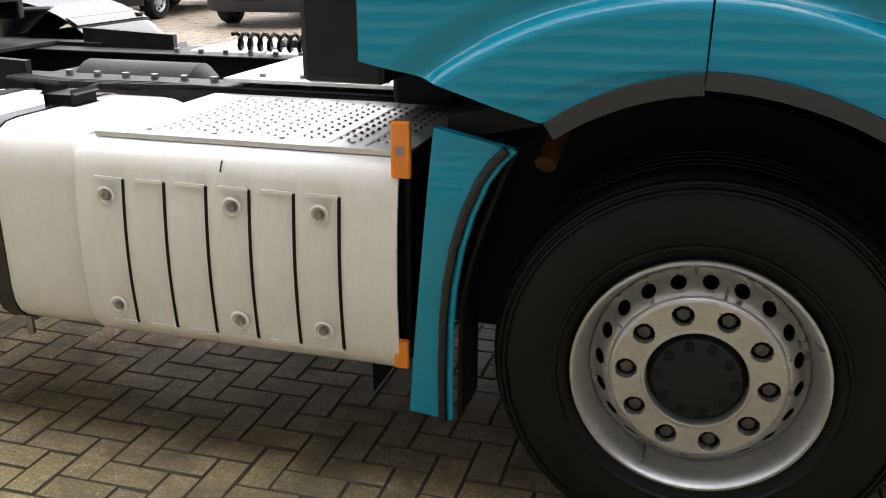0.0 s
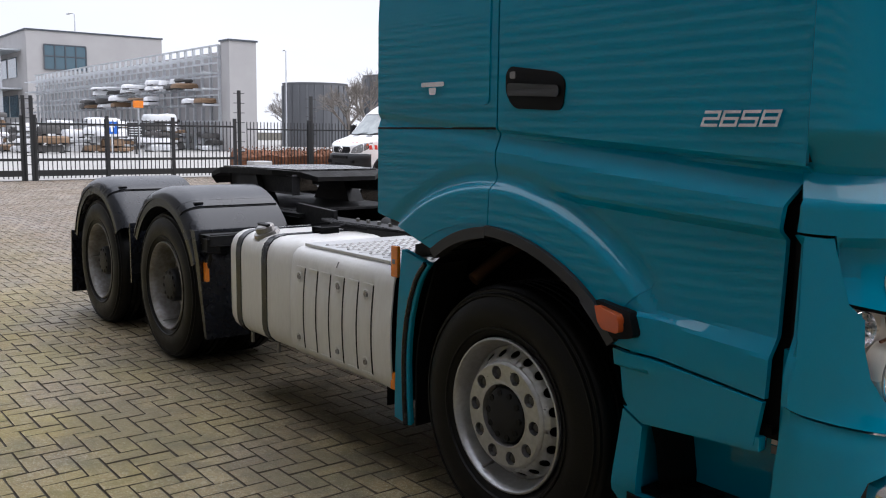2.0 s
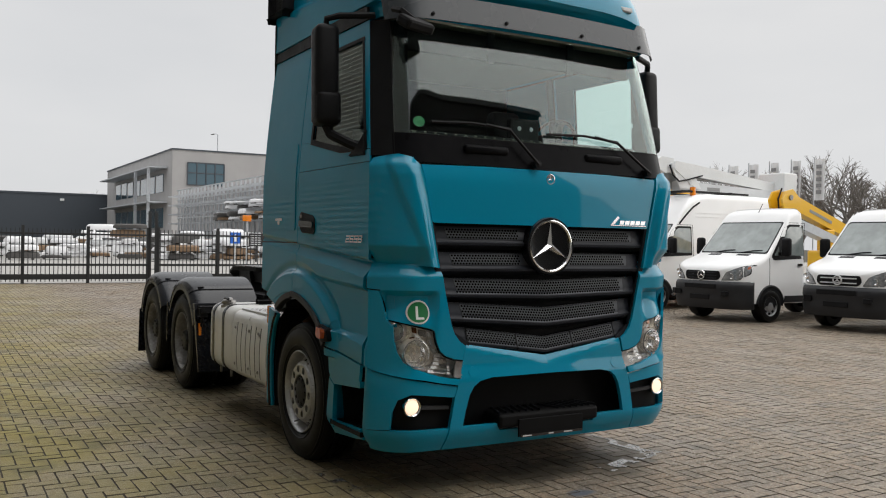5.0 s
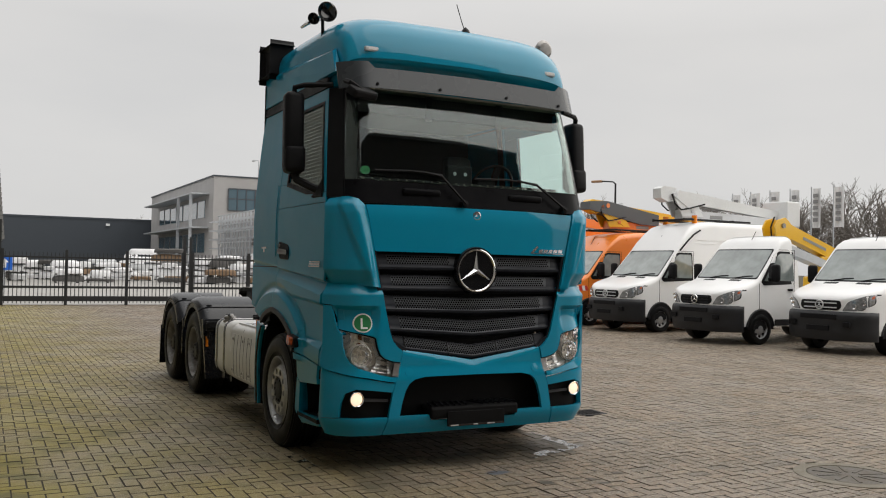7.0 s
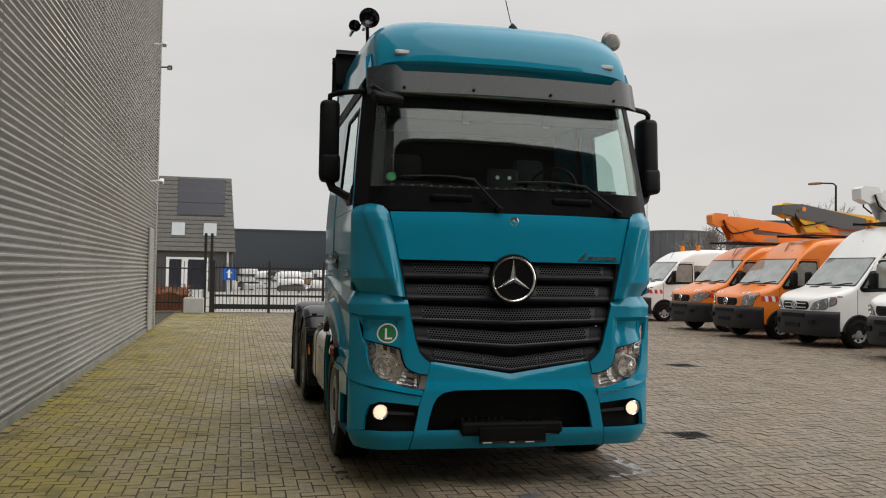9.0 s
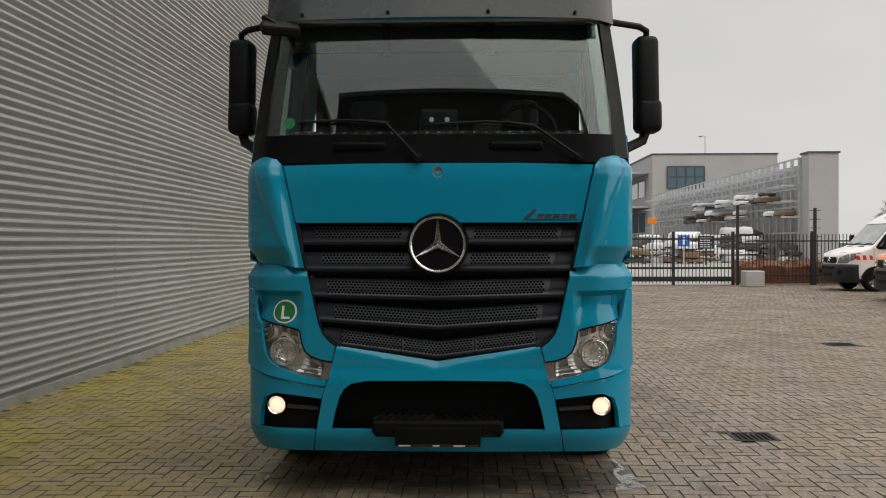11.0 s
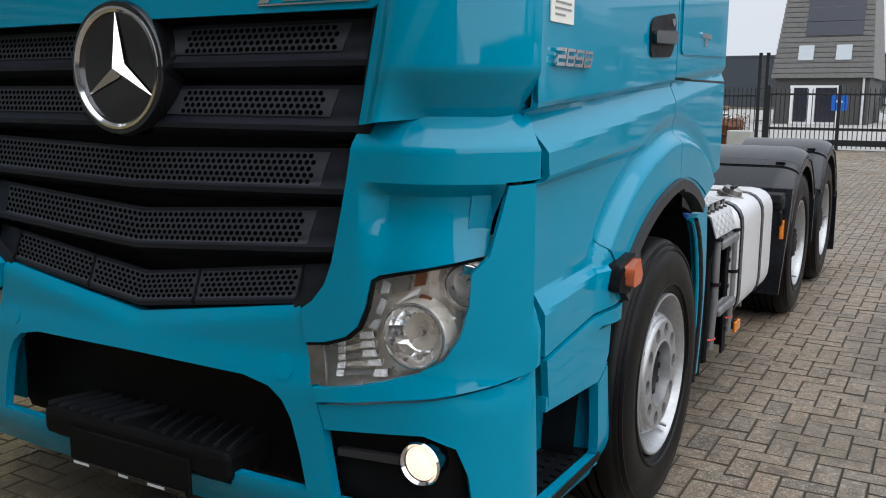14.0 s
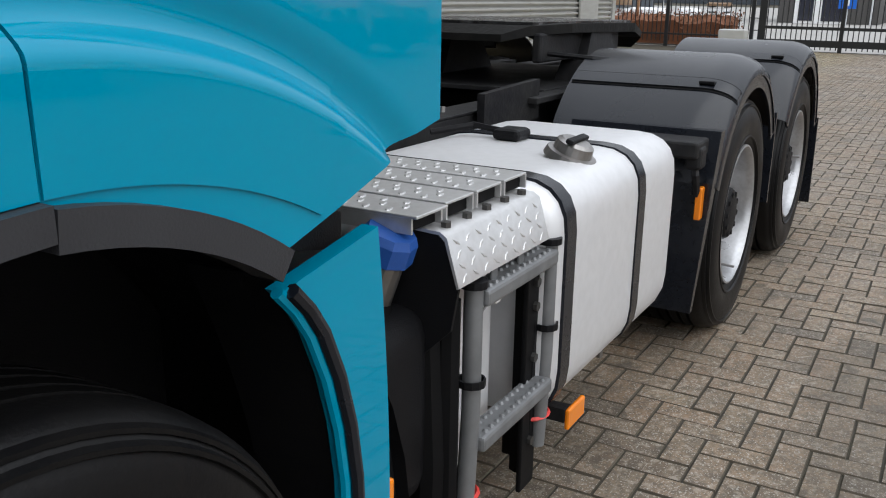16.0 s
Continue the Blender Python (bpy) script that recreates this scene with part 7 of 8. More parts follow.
def van(name, label, cat, at, paint, height, length, kind="panel", low=BUMPER_PLASTIC, stripe=False, side_glass=False, grille_bars=3, beacon=False, roof_seam=False, crest=CHROME, tall_lamp=False, bumper_paint=None):
    """A van facing +x with its front axle at x = 0."""
    t = thing(name, label, cat, at, group="parked vans")
    H, F = height, 1.0
    R = -length + F if kind != "cab" else -1.15

    def lean(z):
        return 0.985 - 0.115 * (max(0.0, z - 1.1) / 1.5) ** 1.3

    def plan_w(d):
        return 0.985 * (1 - (max(0.0, 0.6 - d) / 0.6) ** 2.2) ** 0.294
    # cross sections: distance behind the nose, top height, edge radius
    zs = 2.16
    rows = [(0.004, 1.03, 0.03), (0.02, 1.09, 0.05), (0.06, 1.14, 0.07), (0.13, 1.185, 0.09), (0.25, 1.235, 0.12), (0.42, 1.29, 0.14), (0.62, 1.345, 0.14), (0.84, 1.405, 0.12), (0.96, 1.45, 0.10), (1.20, 1.70, 0.07), (1.42, 1.94, 0.07), (1.62, zs, 0.07)]
    if H > 2.5:
        rows += [(1.80, lerp(zs, H, 0.30), 0.10), (2.02, lerp(zs, H, 0.58), 0.13), (2.25, lerp(zs, H, 0.82), 0.16), (2.6, H - 0.04, 0.18), (3.0, H, 0.18)]
    else:
        rows += [(1.72, lerp(zs, H, 0.45), 0.10), (1.86, lerp(zs, H, 0.78), 0.13), (2.05, H - 0.02, 0.15)]
    back = F - R
    rows += [(back - 0.10, H - 0.0, 0.16), (back - 0.03, H - 0.03, 0.16), (back, H - 0.08, 0.14)]
    loops = []
    for d, zt, r in rows:
        w0 = plan_w(d) if d < 0.6 else 0.985
        inset = 0.05 if d == back else 0.015 if d == back - 0.03 else 0.0
        half = []
        for f in (0, 0.14, 0.3, 0.46, 0.6, 0.74, 0.87):
            z = lerp(0.40, zt - r, f)
            half.append((min(w0, lean(z)) - inset - (0.02 if f == 0 else 0), z))
        wt = min(w0, lean(zt - r)) - inset
        r = min(r, wt * 0.8)
        for q in range(6):
            a = math.radians(q * 18)
            half.append((wt - r + r * math.cos(a), zt - r + r * math.sin(a)))
        half += [((wt - r) * 0.55, zt + 0.012), (0.0, zt + 0.018)]
        loops.append([(F - d, y, z) for y, z in half] + [(F - d, -y, z) for y, z in half[-2::-1]])
    bm = loft(bmesh.new(), loops)
    bmesh.ops.recalc_face_normals(bm, faces=bm.faces)
    tree = BVHTree.FromBMesh(bm)
    body = part("body", bm, paint, t, smooth=True, angle=44)

    def ahead(lift):
        """Lay (y, z) on the nose and the screen, from the front."""
        def f(u, v, w):
            h = tree.ray_cast(Vector((3, u, v)), Vector((-1, 0, 0)))[0]
            return ((h.x if h else F - 0.5) + lift - w, u, v)
        return f

    def beside(s, lift):
        """Lay (x, z) on a flank."""
        def f(u, v, w):
            h = tree.ray_cast(Vector((u, s * 3, v)), Vector((0, -s, 0)))[0]
            return (u, (h.y if h else s * 0.9) + s * (lift - w), v)
        return f
    part("screen_frame", panel([rounded([(-0.90, 1.455), (0.90, 1.455), (0.83, 2.155), (-0.83, 2.155)], 0.05)], ahead(0.006), 0.2, 0.1, 0.01), BLACK, body, smooth=True)
    part("windscreen", panel([rounded([(-0.875, 1.485), (0.875, 1.485), (0.81, 2.13), (-0.81, 2.13)], 0.06)], ahead(0.016), 0.2, 0.1, 0.01), VAN_GLASS, body, smooth=True)
    sc = ahead(0.03)
    for y in (-0.45, 0.25):
        part("wiper", tube(bmesh.new(), [sc(y, 1.47, 0), sc(y + 0.30, 1.52, 0), sc(y + 0.5, 1.53, 0)], 0.011, 5), BLACK, body)
    for y in (-0.38, 0.38):
        tp = [Vector((F - 0.80, y - 0.16, 0)), Vector((F - 0.80, y + 0.16, 0)), Vector((F - 0.89, y + 0.16, 0)), Vector((F - 0.89, y - 0.16, 0))]
        up = []
        for p in tp:
            h = tree.ray_cast(Vector((p.x, p.y, 4)), Vector((0, 0, -1)))[0]
            up.append(h + Vector((0, 0, 0.006)))
        part("hood_vent", loft(bmesh.new(), [[p - Vector((0, 0, 0.02)) for p in up], up]), BLACK, body)
    part("aerial", tube(bmesh.new(), [(F - 1.75, 0.0, min(H, 2.3) - (0.02 if H < 2.5 else 0.05)), (F - 1.95, 0, min(H, 2.3) + 0.28)], 0.008, 5), BLACK, t)
    for s in (-1, 1):
        sd, sd2 = beside(s, 0.004), beside(s, 0.010)
        part("window_frame", panel([rounded([(F - 1.02, 1.40), (F - 1.50, 2.02), (F - 1.66, 2.10), (F - 2.16, 2.10), (F - 2.16, 1.36), (F - 1.10, 1.32)], 0.04)], sd, 0.2, 0.1, 0.008), BLACK, body, smooth=True)
        part("door_window", panel([rounded([(F - 1.30, 1.44), (F - 1.57, 1.98), (F - 1.68, 2.05), (F - 2.12, 2.05), (F - 2.12, 1.42)], 0.04)], sd2, 0.2, 0.1, 0.008), VAN_GLASS, body, smooth=True)
        part("quarter_window", panel([[(F - 1.12, 1.42), (F - 1.27, 1.62), (F - 1.27, 1.42)]], sd2, 0.2, 0.1, 0.008), VAN_GLASS, body, smooth=True)
        if side_glass:
            for a, b in ((F - 2.2, F - 3.5), (F - 3.6, F - 4.9)):
                part("side_window", panel([rounded([(a, 1.30), (a, 2.03), (b, 2.03), (b, 1.30)], 0.06)], sd2, 0.4, 0.2, 0.008), VAN_GLASS, body, smooth=True)
        for pts in ([(F - 0.955, 0.62), (F - 0.965, 0.62), (F - 0.965, 1.36), (F - 0.955, 1.36)], [(F - 2.20, 0.5), (F - 2.21, 0.5), (F - 2.21, 2.14), (F - 2.20, 2.14)], [(F - 1.66, 2.13), (F - 1.66, 2.14), (F - 2.2, 2.14), (F - 2.2, 2.13)]):
            part("door_seam", panel([pts], sd, 0.3, 0.1, 0.006), BLACK, body)
        if kind != "cab":
            for z in (1.2, 1.28, 2.35, 2.45):
                if z < H - 0.3:
                    part("side_rib", panel([[(F - 2.35, z), (R + 0.25, z), (R + 0.25, z + 0.018), (F - 2.35, z + 0.018)]], beside(s, 0.010), 0.5, 0.1, 0.012), paint, body)
            part("rub_strip", panel([[(F - 2.2, 0.74), (R + 0.2, 0.74), (R + 0.2, 0.86), (F - 2.2, 0.86)]], beside(s, 0.02), 0.5, 0.1, 0.02), low, body)
        if roof_seam:
            sw = beside(s, 0.012)
            part("roof_seam", tube(bmesh.new(), [sw(F - 1.72, 2.16, 0), sw(F - 1.88, 2.30, 0), sw(F - 2.06, 2.45, 0), sw(F - 2.26, 2.60, 0), sw(F - 2.5, 2.72, 0)], 0.022, 6), BLACK, body)
        part("door_handle", B(F - 2.03, F - 1.88, s * 0.98, s * 1.012, 1.20, 1.25, 0.01), BLACK, body)
        mr = part("door_mirror", B(-0.07, 0.06, -0.11, 0.11, -0.20, 0.20, 0.06, 3, m=pose(F - 1.26, s * 1.16, 1.60)), BLACK, t, "black door mirror", smooth=True)
        part("mirror_stalk", B(F - 1.34, F - 1.24, s * 0.94, s * 1.08, 1.42, 1.50, 0.02), BLACK, mr)
        part("sill_trim", panel([[(F - 1.47, 0.42), (F - 1.47, 0.56), (max(R + 0.05, -3.05), 0.56), (max(R + 0.05, -3.05), 0.42)]], beside(s, 0.02), 0.6, 0.2, 0.02), low, body)
        for wx in (0.0, -3.55 if kind != "cab" else -3.4):
            w = new("wheel")
            w.parent = t
            w.location = (wx, s * 0.93, 0.345)
            part("tyre", lathe(bmesh.new(), [(s * a, r) for a, r in ((-0.2, 0.2), (-0.2, 0.32), (-0.17, 0.343), (0.03, 0.345), (0.07, 0.325), (0.085, 0.27), (0.07, 0.21))], "y", (0, 0, 0), 28), RUBBER, w, smooth=True)
            rm = part("rim", lathe(bmesh.new(), [(s * (a + 0.065), r) for a, r in ((-0.02, 0.215), (0.004, 0.208), (-0.03, 0.195), (-0.05, 0.13), (-0.01, 0.10), (0.0, 0.06), (0.0, 0.0))], "y", (0, 0, 0), 28), RIM, w, "silver steel van rim", smooth=True)
            for q in range(8):
                a = q * math.pi / 4
                part("rim_hole", cyl(bmesh.new(), (0.163 * math.cos(a), s * 0.019, 0.163 * math.sin(a)), (0.163 * math.cos(a), s * 0.033, 0.163 * math.sin(a)), 0.034, 8), BLACK, rm)
            if wx < R:
                continue
            pts = arc(wx, 0.345, 0.42, 0, 180, 14)
            part("wheel_arch", prism(bmesh.new(), pts + [(wx - 0.42, 0.36)], "y", s * 0.72, s * 0.99), BLACK, t, smooth=False)
            lip = arc(wx, 0.345, 0.435, 8, 172, 14)
            part("arch_lip", tube(bmesh.new(), [(x, s * 0.985, z) for x, z in lip], 0.022, 6), low if wx == 0.0 and bumper_paint is None else paint, body, smooth=True)
        if tall_lamp:
            pg = [(s * 0.60, 0.88), (s * 0.86, 0.88), (s * 0.93, 1.22), (s * 0.80, 1.20), (s * 0.66, 1.13)]
        else:
            pg = [(s * 0.50, 0.89), (s * 0.82, 0.90), (s * 0.945, 1.02), (s * 0.965, 1.22), (s * 0.84, 1.17), (s * 0.60, 1.05)]
        hr = part("headlight_surround", panel([rounded([(lerp(s * 0.74, y, 1.05), lerp(1.04, z, 1.06)) for y, z in pg], 0.03)], ahead(0.004), 0.06, 0.06, 0.008), BLACK, t, smooth=True)
        hl = part("headlight", panel([rounded(pg, 0.03)], ahead(0.012), 0.06, 0.06, 0.01), VAN_LAMP, t, "clear van headlight", smooth=True)
        for y, z, r in ((0.70, 0.975, 0.062), (0.84, 1.05, 0.055)) if not tall_lamp else ((0.74, 0.97, 0.06), (0.80, 1.11, 0.06)):
            c = Vector(ahead(0.014)(s * y, z, 0))
            part("headlight_bowl", lathe(bmesh.new(), [(0.006, r), (0.008, r * 0.85), (-0.012, r * 0.3), (-0.004, 0.0)], "x", c, 16), CHROME, hl, smooth=True)
        part("indicator", panel([rounded([(s * 0.925, 1.12), (s * 0.95, 1.13), (s * 0.955, 1.19), (s * 0.93, 1.175)], 0.01)], ahead(0.016), 0.06, 0.06, 0.006), AMBER_DARK, hl, smooth=True)
        if stripe:
            for q in range(5):
                part("stripe", panel([[(F - 0.42 - 0.1 * q, 1.0), (F - 0.54 - 0.1 * q, 1.0), (F - 0.50 - 0.1 * q, 1.14), (F - 0.40 - 0.1 * q, 1.14)]], beside(s, 0.005), 1, 1, 0.004), RED if q % 2 == 0 else WHITE, body)
                part("stripe", panel([[(s * (0.36 + 0.09 * q), 1.205), (s * (0.45 + 0.09 * q), 1.205), (s * (0.48 + 0.09 * q), 1.245), (s * (0.39 + 0.09 * q), 1.245)]], ahead(0.006), 1, 1, 0.004), RED if q % 2 == 0 else WHITE, body)
    gr = part("grille", panel([rounded([(-0.40, 0.88), (0.40, 0.88), (0.48, 0.95), (0.45, 1.08), (-0.45, 1.08), (-0.48, 0.95)], 0.05)], ahead(0.008), 0.08, 0.05, 0.012), BLACK, t, "dark grille", smooth=True)
    for q in range(grille_bars):
        z = 0.89 + 0.18 * (q + 0.5) / grille_bars
        part("grille_bar", panel([rounded([(-0.38, z - 0.012), (0.38, z - 0.012), (0.38, z + 0.012), (-0.38, z + 0.012)], 0.008)], ahead(0.022), 0.08, 0.05, 0.018), GREY_PLASTIC if grille_bars == 3 else LIGHT_GREY, gr)
    part("grille_emblem", lathe(bmesh.new(), [(0.0, 0.10), (0.018, 0.095), (0.018, 0.078), (0.0, 0.076)], "x", Vector(ahead(0.024)(0, 0.985, 0)), 20), crest, gr, "round emblem")
    c = Vector(ahead(0.034)(0, 0.985, 0))
    for q in range(3):
        a = math.pi / 2 + q * 2.0944
        part("emblem_spoke", cyl(bmesh.new(), c, c + Vector((0, 0.085 * math.cos(a), 0.085 * math.sin(a))), 0.014, 6, 0.004), crest, gr)
    # the bumper wraps round the nose to the wheel arches
    lp = []
    for q in range(25):
        y = math.sin(math.radians(-90 + q * 7.5)) * 1.0
        x = F - 0.53 + 0.60 * max(0.0, 1 - abs(y / 1.003) ** 3.4) ** 0.454
        n = Vector((1, 0.0 if abs(y) < 0.5 else 1.5 * math.copysign(abs(y) - 0.5, y))).normalized()
        lp.append([(x - n.x * d, y - n.y * d, z) for d, z in ((0.22, 0.30), (0.05, 0.28), (0.02, 0.36), (0.0, 0.50), (0.012, 0.62), (-0.004, 0.68), (0.0, 0.78), (0.02, 0.84), (0.06, 0.86), (0.20, 0.86))])
    bp = part("bumper", loft(bmesh.new(), lp), bumper_paint or low, t, "dark plastic front bumper", smooth=True, angle=50)
    part("bumper_intake", B(F + 0.03, F + 0.078, -0.42, 0.42, 0.70, 0.80, 0.01), BLACK, bp)
    part("plate_blank", B(F + 0.05, F + 0.085, -0.26, 0.26, 0.47, 0.57, 0.004), BLACK, bp)
    for s in (-1, 1):
        part("fog_recess", B(F - 0.02, F + 0.055, s * 0.55, s * 0.70, 0.56, 0.66, 0.01), BLACK, bp)
    if beacon:
        for y in (-0.55, 0.55):
            part("beacon", cyl(bmesh.new(), (F - 2.6, y, H - 0.05), (F - 2.6, y, H + 0.17), 0.075, 14), AMBER, t, "amber beacon")
    return t


def boom(at, paint, arm, label, back=5.5, dark_arm=False):
    """A folded work platform lying along a van roof; its elbow points forward at x = 0, the roof is z = 0."""
    t = thing("boom_lift", label, "boom lift", at, group="boom lifts")
    # upper arm from the head down to the tail
    up = part("upper_arm", loft(bmesh.new(), [[(x, -w, z0), (x, w, z0), (x, w, z1), (x, -w, z1)] for x, w, z0, z1 in ((0.05, 0.13, 0.58, 0.84), (-0.6, 0.14, 0.50, 0.82), (-back, 0.12, 0.20, 0.46))]), arm, t)
    part("elbow", loft(bmesh.new(), [[(-0.02, y, 0.64), (-0.20, y, 0.84), (-0.55, y, 0.78), (-0.95, y, 0.42), (-1.15, y, 0.14), (-0.35, y, 0.12), (-0.18, y, 0.42)] for y in (-0.21, -0.17)]), arm, t)
    part("elbow", loft(bmesh.new(), [[(-0.02, y, 0.64), (-0.20, y, 0.84), (-0.55, y, 0.78), (-0.95, y, 0.42), (-1.15, y, 0.14), (-0.35, y, 0.12), (-0.18, y, 0.42)] for y in (0.17, 0.21)]), arm, t)
    part("elbow_rib", loft(bmesh.new(), [[(-0.10, y, 0.62), (-0.14, y, 0.66), (-0.95, y, 0.20), (-0.90, y, 0.16)] for y in (-0.225, -0.205)]), arm, t)
    part("elbow_rib", loft(bmesh.new(), [[(-0.10, y, 0.62), (-0.14, y, 0.66), (-0.95, y, 0.20), (-0.90, y, 0.16)] for y in (0.205, 0.225)]), arm, t)
    part("boom_head", loft(bmesh.new(), [[(0.40, y, 0.60), (0.42, y, 0.86), (0.30, y, 0.93), (-0.15, y, 0.90), (-0.10, y, 0.55), (0.15, y, 0.50)] for y in (-0.16, 0.16)]), arm, t)
    part("lower_arm", loft(bmesh.new(), [[(x, -0.15, z0), (x, 0.15, z0), (x, 0.15, z1), (x, -0.15, z1)] for x, z0, z1 in ((-0.4, 0.06, 0.32), (-back - 0.2, 0.0, 0.22))]), paint, t)
    part("cylinder_rod", cyl(bmesh.new(), (-0.7, 0, 0.42), (-2.4, 0, 0.40), 0.045, 10), STEEL, t)
    part("hose", tube(bmesh.new(), [(0.05, -0.2, 0.72), (-0.02, -0.26, 0.45), (-0.25, -0.26, 0.30), (-0.6, -0.24, 0.36), (-1.2, -0.2, 0.50)], 0.022, 6), BLACK, t)
    part("hose", tube(bmesh.new(), [(0.05, 0.2, 0.72), (-0.02, 0.26, 0.45), (-0.25, 0.26, 0.30), (-0.6, 0.24, 0.36), (-1.2, 0.2, 0.50)], 0.022, 6), BLACK, t)
    for x in (-0.30, -1.9):
        part("rest_rail", B(x - 0.04, x + 0.04, -0.6, 0.6, -0.005, 0.06, 0.01), CHASSIS, t)
    for s in (-1, 1):
        part("roof_rail", B(-2.6, 0.0, s * 0.56, s * 0.60, -0.005, 0.05, 0.01), CHASSIS, t)
        part("pivot", cyl(bmesh.new(), (-0.06, s * 0.16, 0.70), (-0.06, s * 0.235, 0.70), 0.07, 14), paint, t)
        part("pivot", cyl(bmesh.new(), (-0.72, s * 0.16, 0.28), (-0.72, s * 0.235, 0.28), 0.055, 14), paint, t)
        part("text_bar", B(-1.95, -1.45, s * 0.1545, s * 0.1565, 0.10, 0.20), INK, t)
    if dark_arm:
        part("arm_cover", loft(bmesh.new(), [[(0.45, y, 0.62), (0.42, y, 0.86), (-0.2, y, 0.90), (-2.3, y, 0.56), (-2.3, y, 0.22), (-1.6, y, 0.24)] for y in (-0.235, 0.235)]), DARK_ARM, t, "dark grey arm cover")
        part("cover_stud", cyl(bmesh.new(), (-0.25, -0.25, 0.76), (-0.25, 0.25, 0.76), 0.07, 12), paint, t)
    return t


def parked(x, y, turn=-88):
    return pose(x, y, 0, 0, 0, turn)


PALE = material("pale_boom_paint", (0.66, 0.67, 0.67), 0.4, coat=0.2, grain=((3, 0.3, (0.56, 0.57, 0.57)), (25, 0.15, (0.4, 0.4, 0.38))))
DARK_ARM = material("dark_arm_paint", (0.075, 0.08, 0.085), 0.45)
SPOTS = {"iveco": (-11.05, 15.2), "cab": (-7.5, 14.95), "last": (-4.75, 15.7), "orange": (-13.8, 15.0), "sprinter": (-16.8, 15.25), "minibus": (-22.2, 15.95)}
van("parked_van", "white high-roof van with a dark bumper and light grille bars", "van", parked(*SPOTS["iveco"]), WHITE, 2.97, 6.4, grille_bars=2, beacon=True, roof_seam=True, crest=LIGHT_GREY)
van("parked_van", "white chassis-cab van with a dark grille and round emblem", "van", parked(*SPOTS["cab"]), WHITE, 2.46, 5.6, kind="cab")
van("parked_van", "white van cab with a dark bumper beside a yellow boom", "van", parked(*SPOTS["last"]), WHITE, 2.42, 5.8, kind="cab", grille_bars=2, crest=LIGHT_GREY)
van("parked_van", "orange high-roof van with red and white stripes", "van", parked(*SPOTS["orange"]), ORANGE, 2.74, 6.2, stripe=True, tall_lamp=True)
van("parked_van", "orange van with a folded boom on its roof", "van", parked(*SPOTS["sprinter"]), ORANGE, 2.62, 5.9, stripe=True)
van("parked_van", "white minibus with dark side windows and red stripes", "van", parked(*SPOTS["minibus"]), WHITE, 2.62, 6.2, stripe=True, side_glass=True, beacon=True)
pale = boom(parked(*SPOTS["iveco"]) @ pose(-1.15, 0, 3.0), LIGHT_GREY, PALE, "pale grey folded boom lift along a van roof", back=4.3)
part("bucket", B(-4.9, -4.3, -0.45, 0.45, -0.02, 0.75, 0.04), PALE, pale, "white work bucket")
boom(parked(*SPOTS["orange"]) @ pose(-1.0, 0.0, 2.78), ORANGE, YELLOW, "orange folded boom lift with a dark grey arm cover", back=4.6, dark_arm=True)
boom(parked(*SPOTS["sprinter"]) @ pose(-0.3, 0.1, 2.66), ORANGE, ORANGE, "orange folded boom lift on an orange van roof", back=4.6)


def flatbed(at, label):
    t = thing("flatbed", label, "truck bed", at)
    part("deck", B(-4.9, -1.25, -1.0, 1.0, 0.72, 0.84, 0.02), GALVANISED, t)
    part("chassis", B(-4.9, -0.9, -0.4, 0.4, 0.5, 0.72), CHASSIS, t)
    for s in (-1, 1):
        part("side_board", B(-4.9, -1.3, s * 0.97, s * 1.0, 0.84, 1.15, 0.01), WHITE, t)


flatbed(parked(*SPOTS["cab"]), "low flatbed behind a white van cab")
flatbed(parked(*SPOTS["last"]), "low flatbed behind a white van cab")
# the yellow boom between the two white cabs
t = thing("boom_lift", "yellow folded boom lift standing on a flatbed", "boom lift", parked(*SPOTS["cab"]) @ pose(0, 0, 0.845), group="boom lifts")
part("mast", B(-3.6, -3.0, -0.3, 0.3, 0.0, 0.7, 0.05), YELLOW, t)
part("lower_boom", loft(bmesh.new(), [[(-1.62, -0.13, 1.72), (-1.62, 0.13, 1.72), (-1.70, 0.13, 2.05), (-1.70, -0.13, 2.05)], [(-4.7, -0.11, 0.80), (-4.7, 0.11, 0.80), (-4.7, 0.11, 1.10), (-4.7, -0.11, 1.10)]]), YELLOW, t)
part("under_arm", loft(bmesh.new(), [[(-1.85, -0.15, 1.28), (-1.85, 0.15, 1.28), (-1.80, 0.15, 1.50), (-1.80, -0.15, 1.50)], [(-4.4, -0.15, 0.62), (-4.4, 0.15, 0.62), (-4.4, 0.15, 0.82), (-4.4, -0.15, 0.82)]]), GALVANISED, t)
for s in (-1, 1):
    part("knuckle", prism(bmesh.new(), [(-1.38, 1.85), (-1.50, 2.04), (-1.75, 2.10), (-1.98, 1.92), (-1.90, 1.38), (-1.58, 1.36), (-1.45, 1.6)], "y", s * 0.15, s * 0.20), YELLOW, t)
    part("knuckle_pin", cyl(bmesh.new(), (-1.66, s * 0.20, 1.9), (-1.66, s * 0.235, 1.9), 0.06, 12), STEEL, t)
    part("text_bar", B(-0.45, 0.45, s * 0.1315, s * 0.134, -0.035, 0.035, m=pose(-2.9, 0, 1.50, 0, -17, 0)), INK, t)
part("support", B(-3.45, -3.15, -0.14, 0.14, 0.6, 1.2, 0.02), YELLOW, t)
part("hose", tube(bmesh.new(), [(-1.4, 0.16, 2.1), (-1.25, 0.18, 1.85), (-1.3, 0.18, 1.5), (-1.6, 0.17, 1.35)], 0.02, 6), BLACK, t)

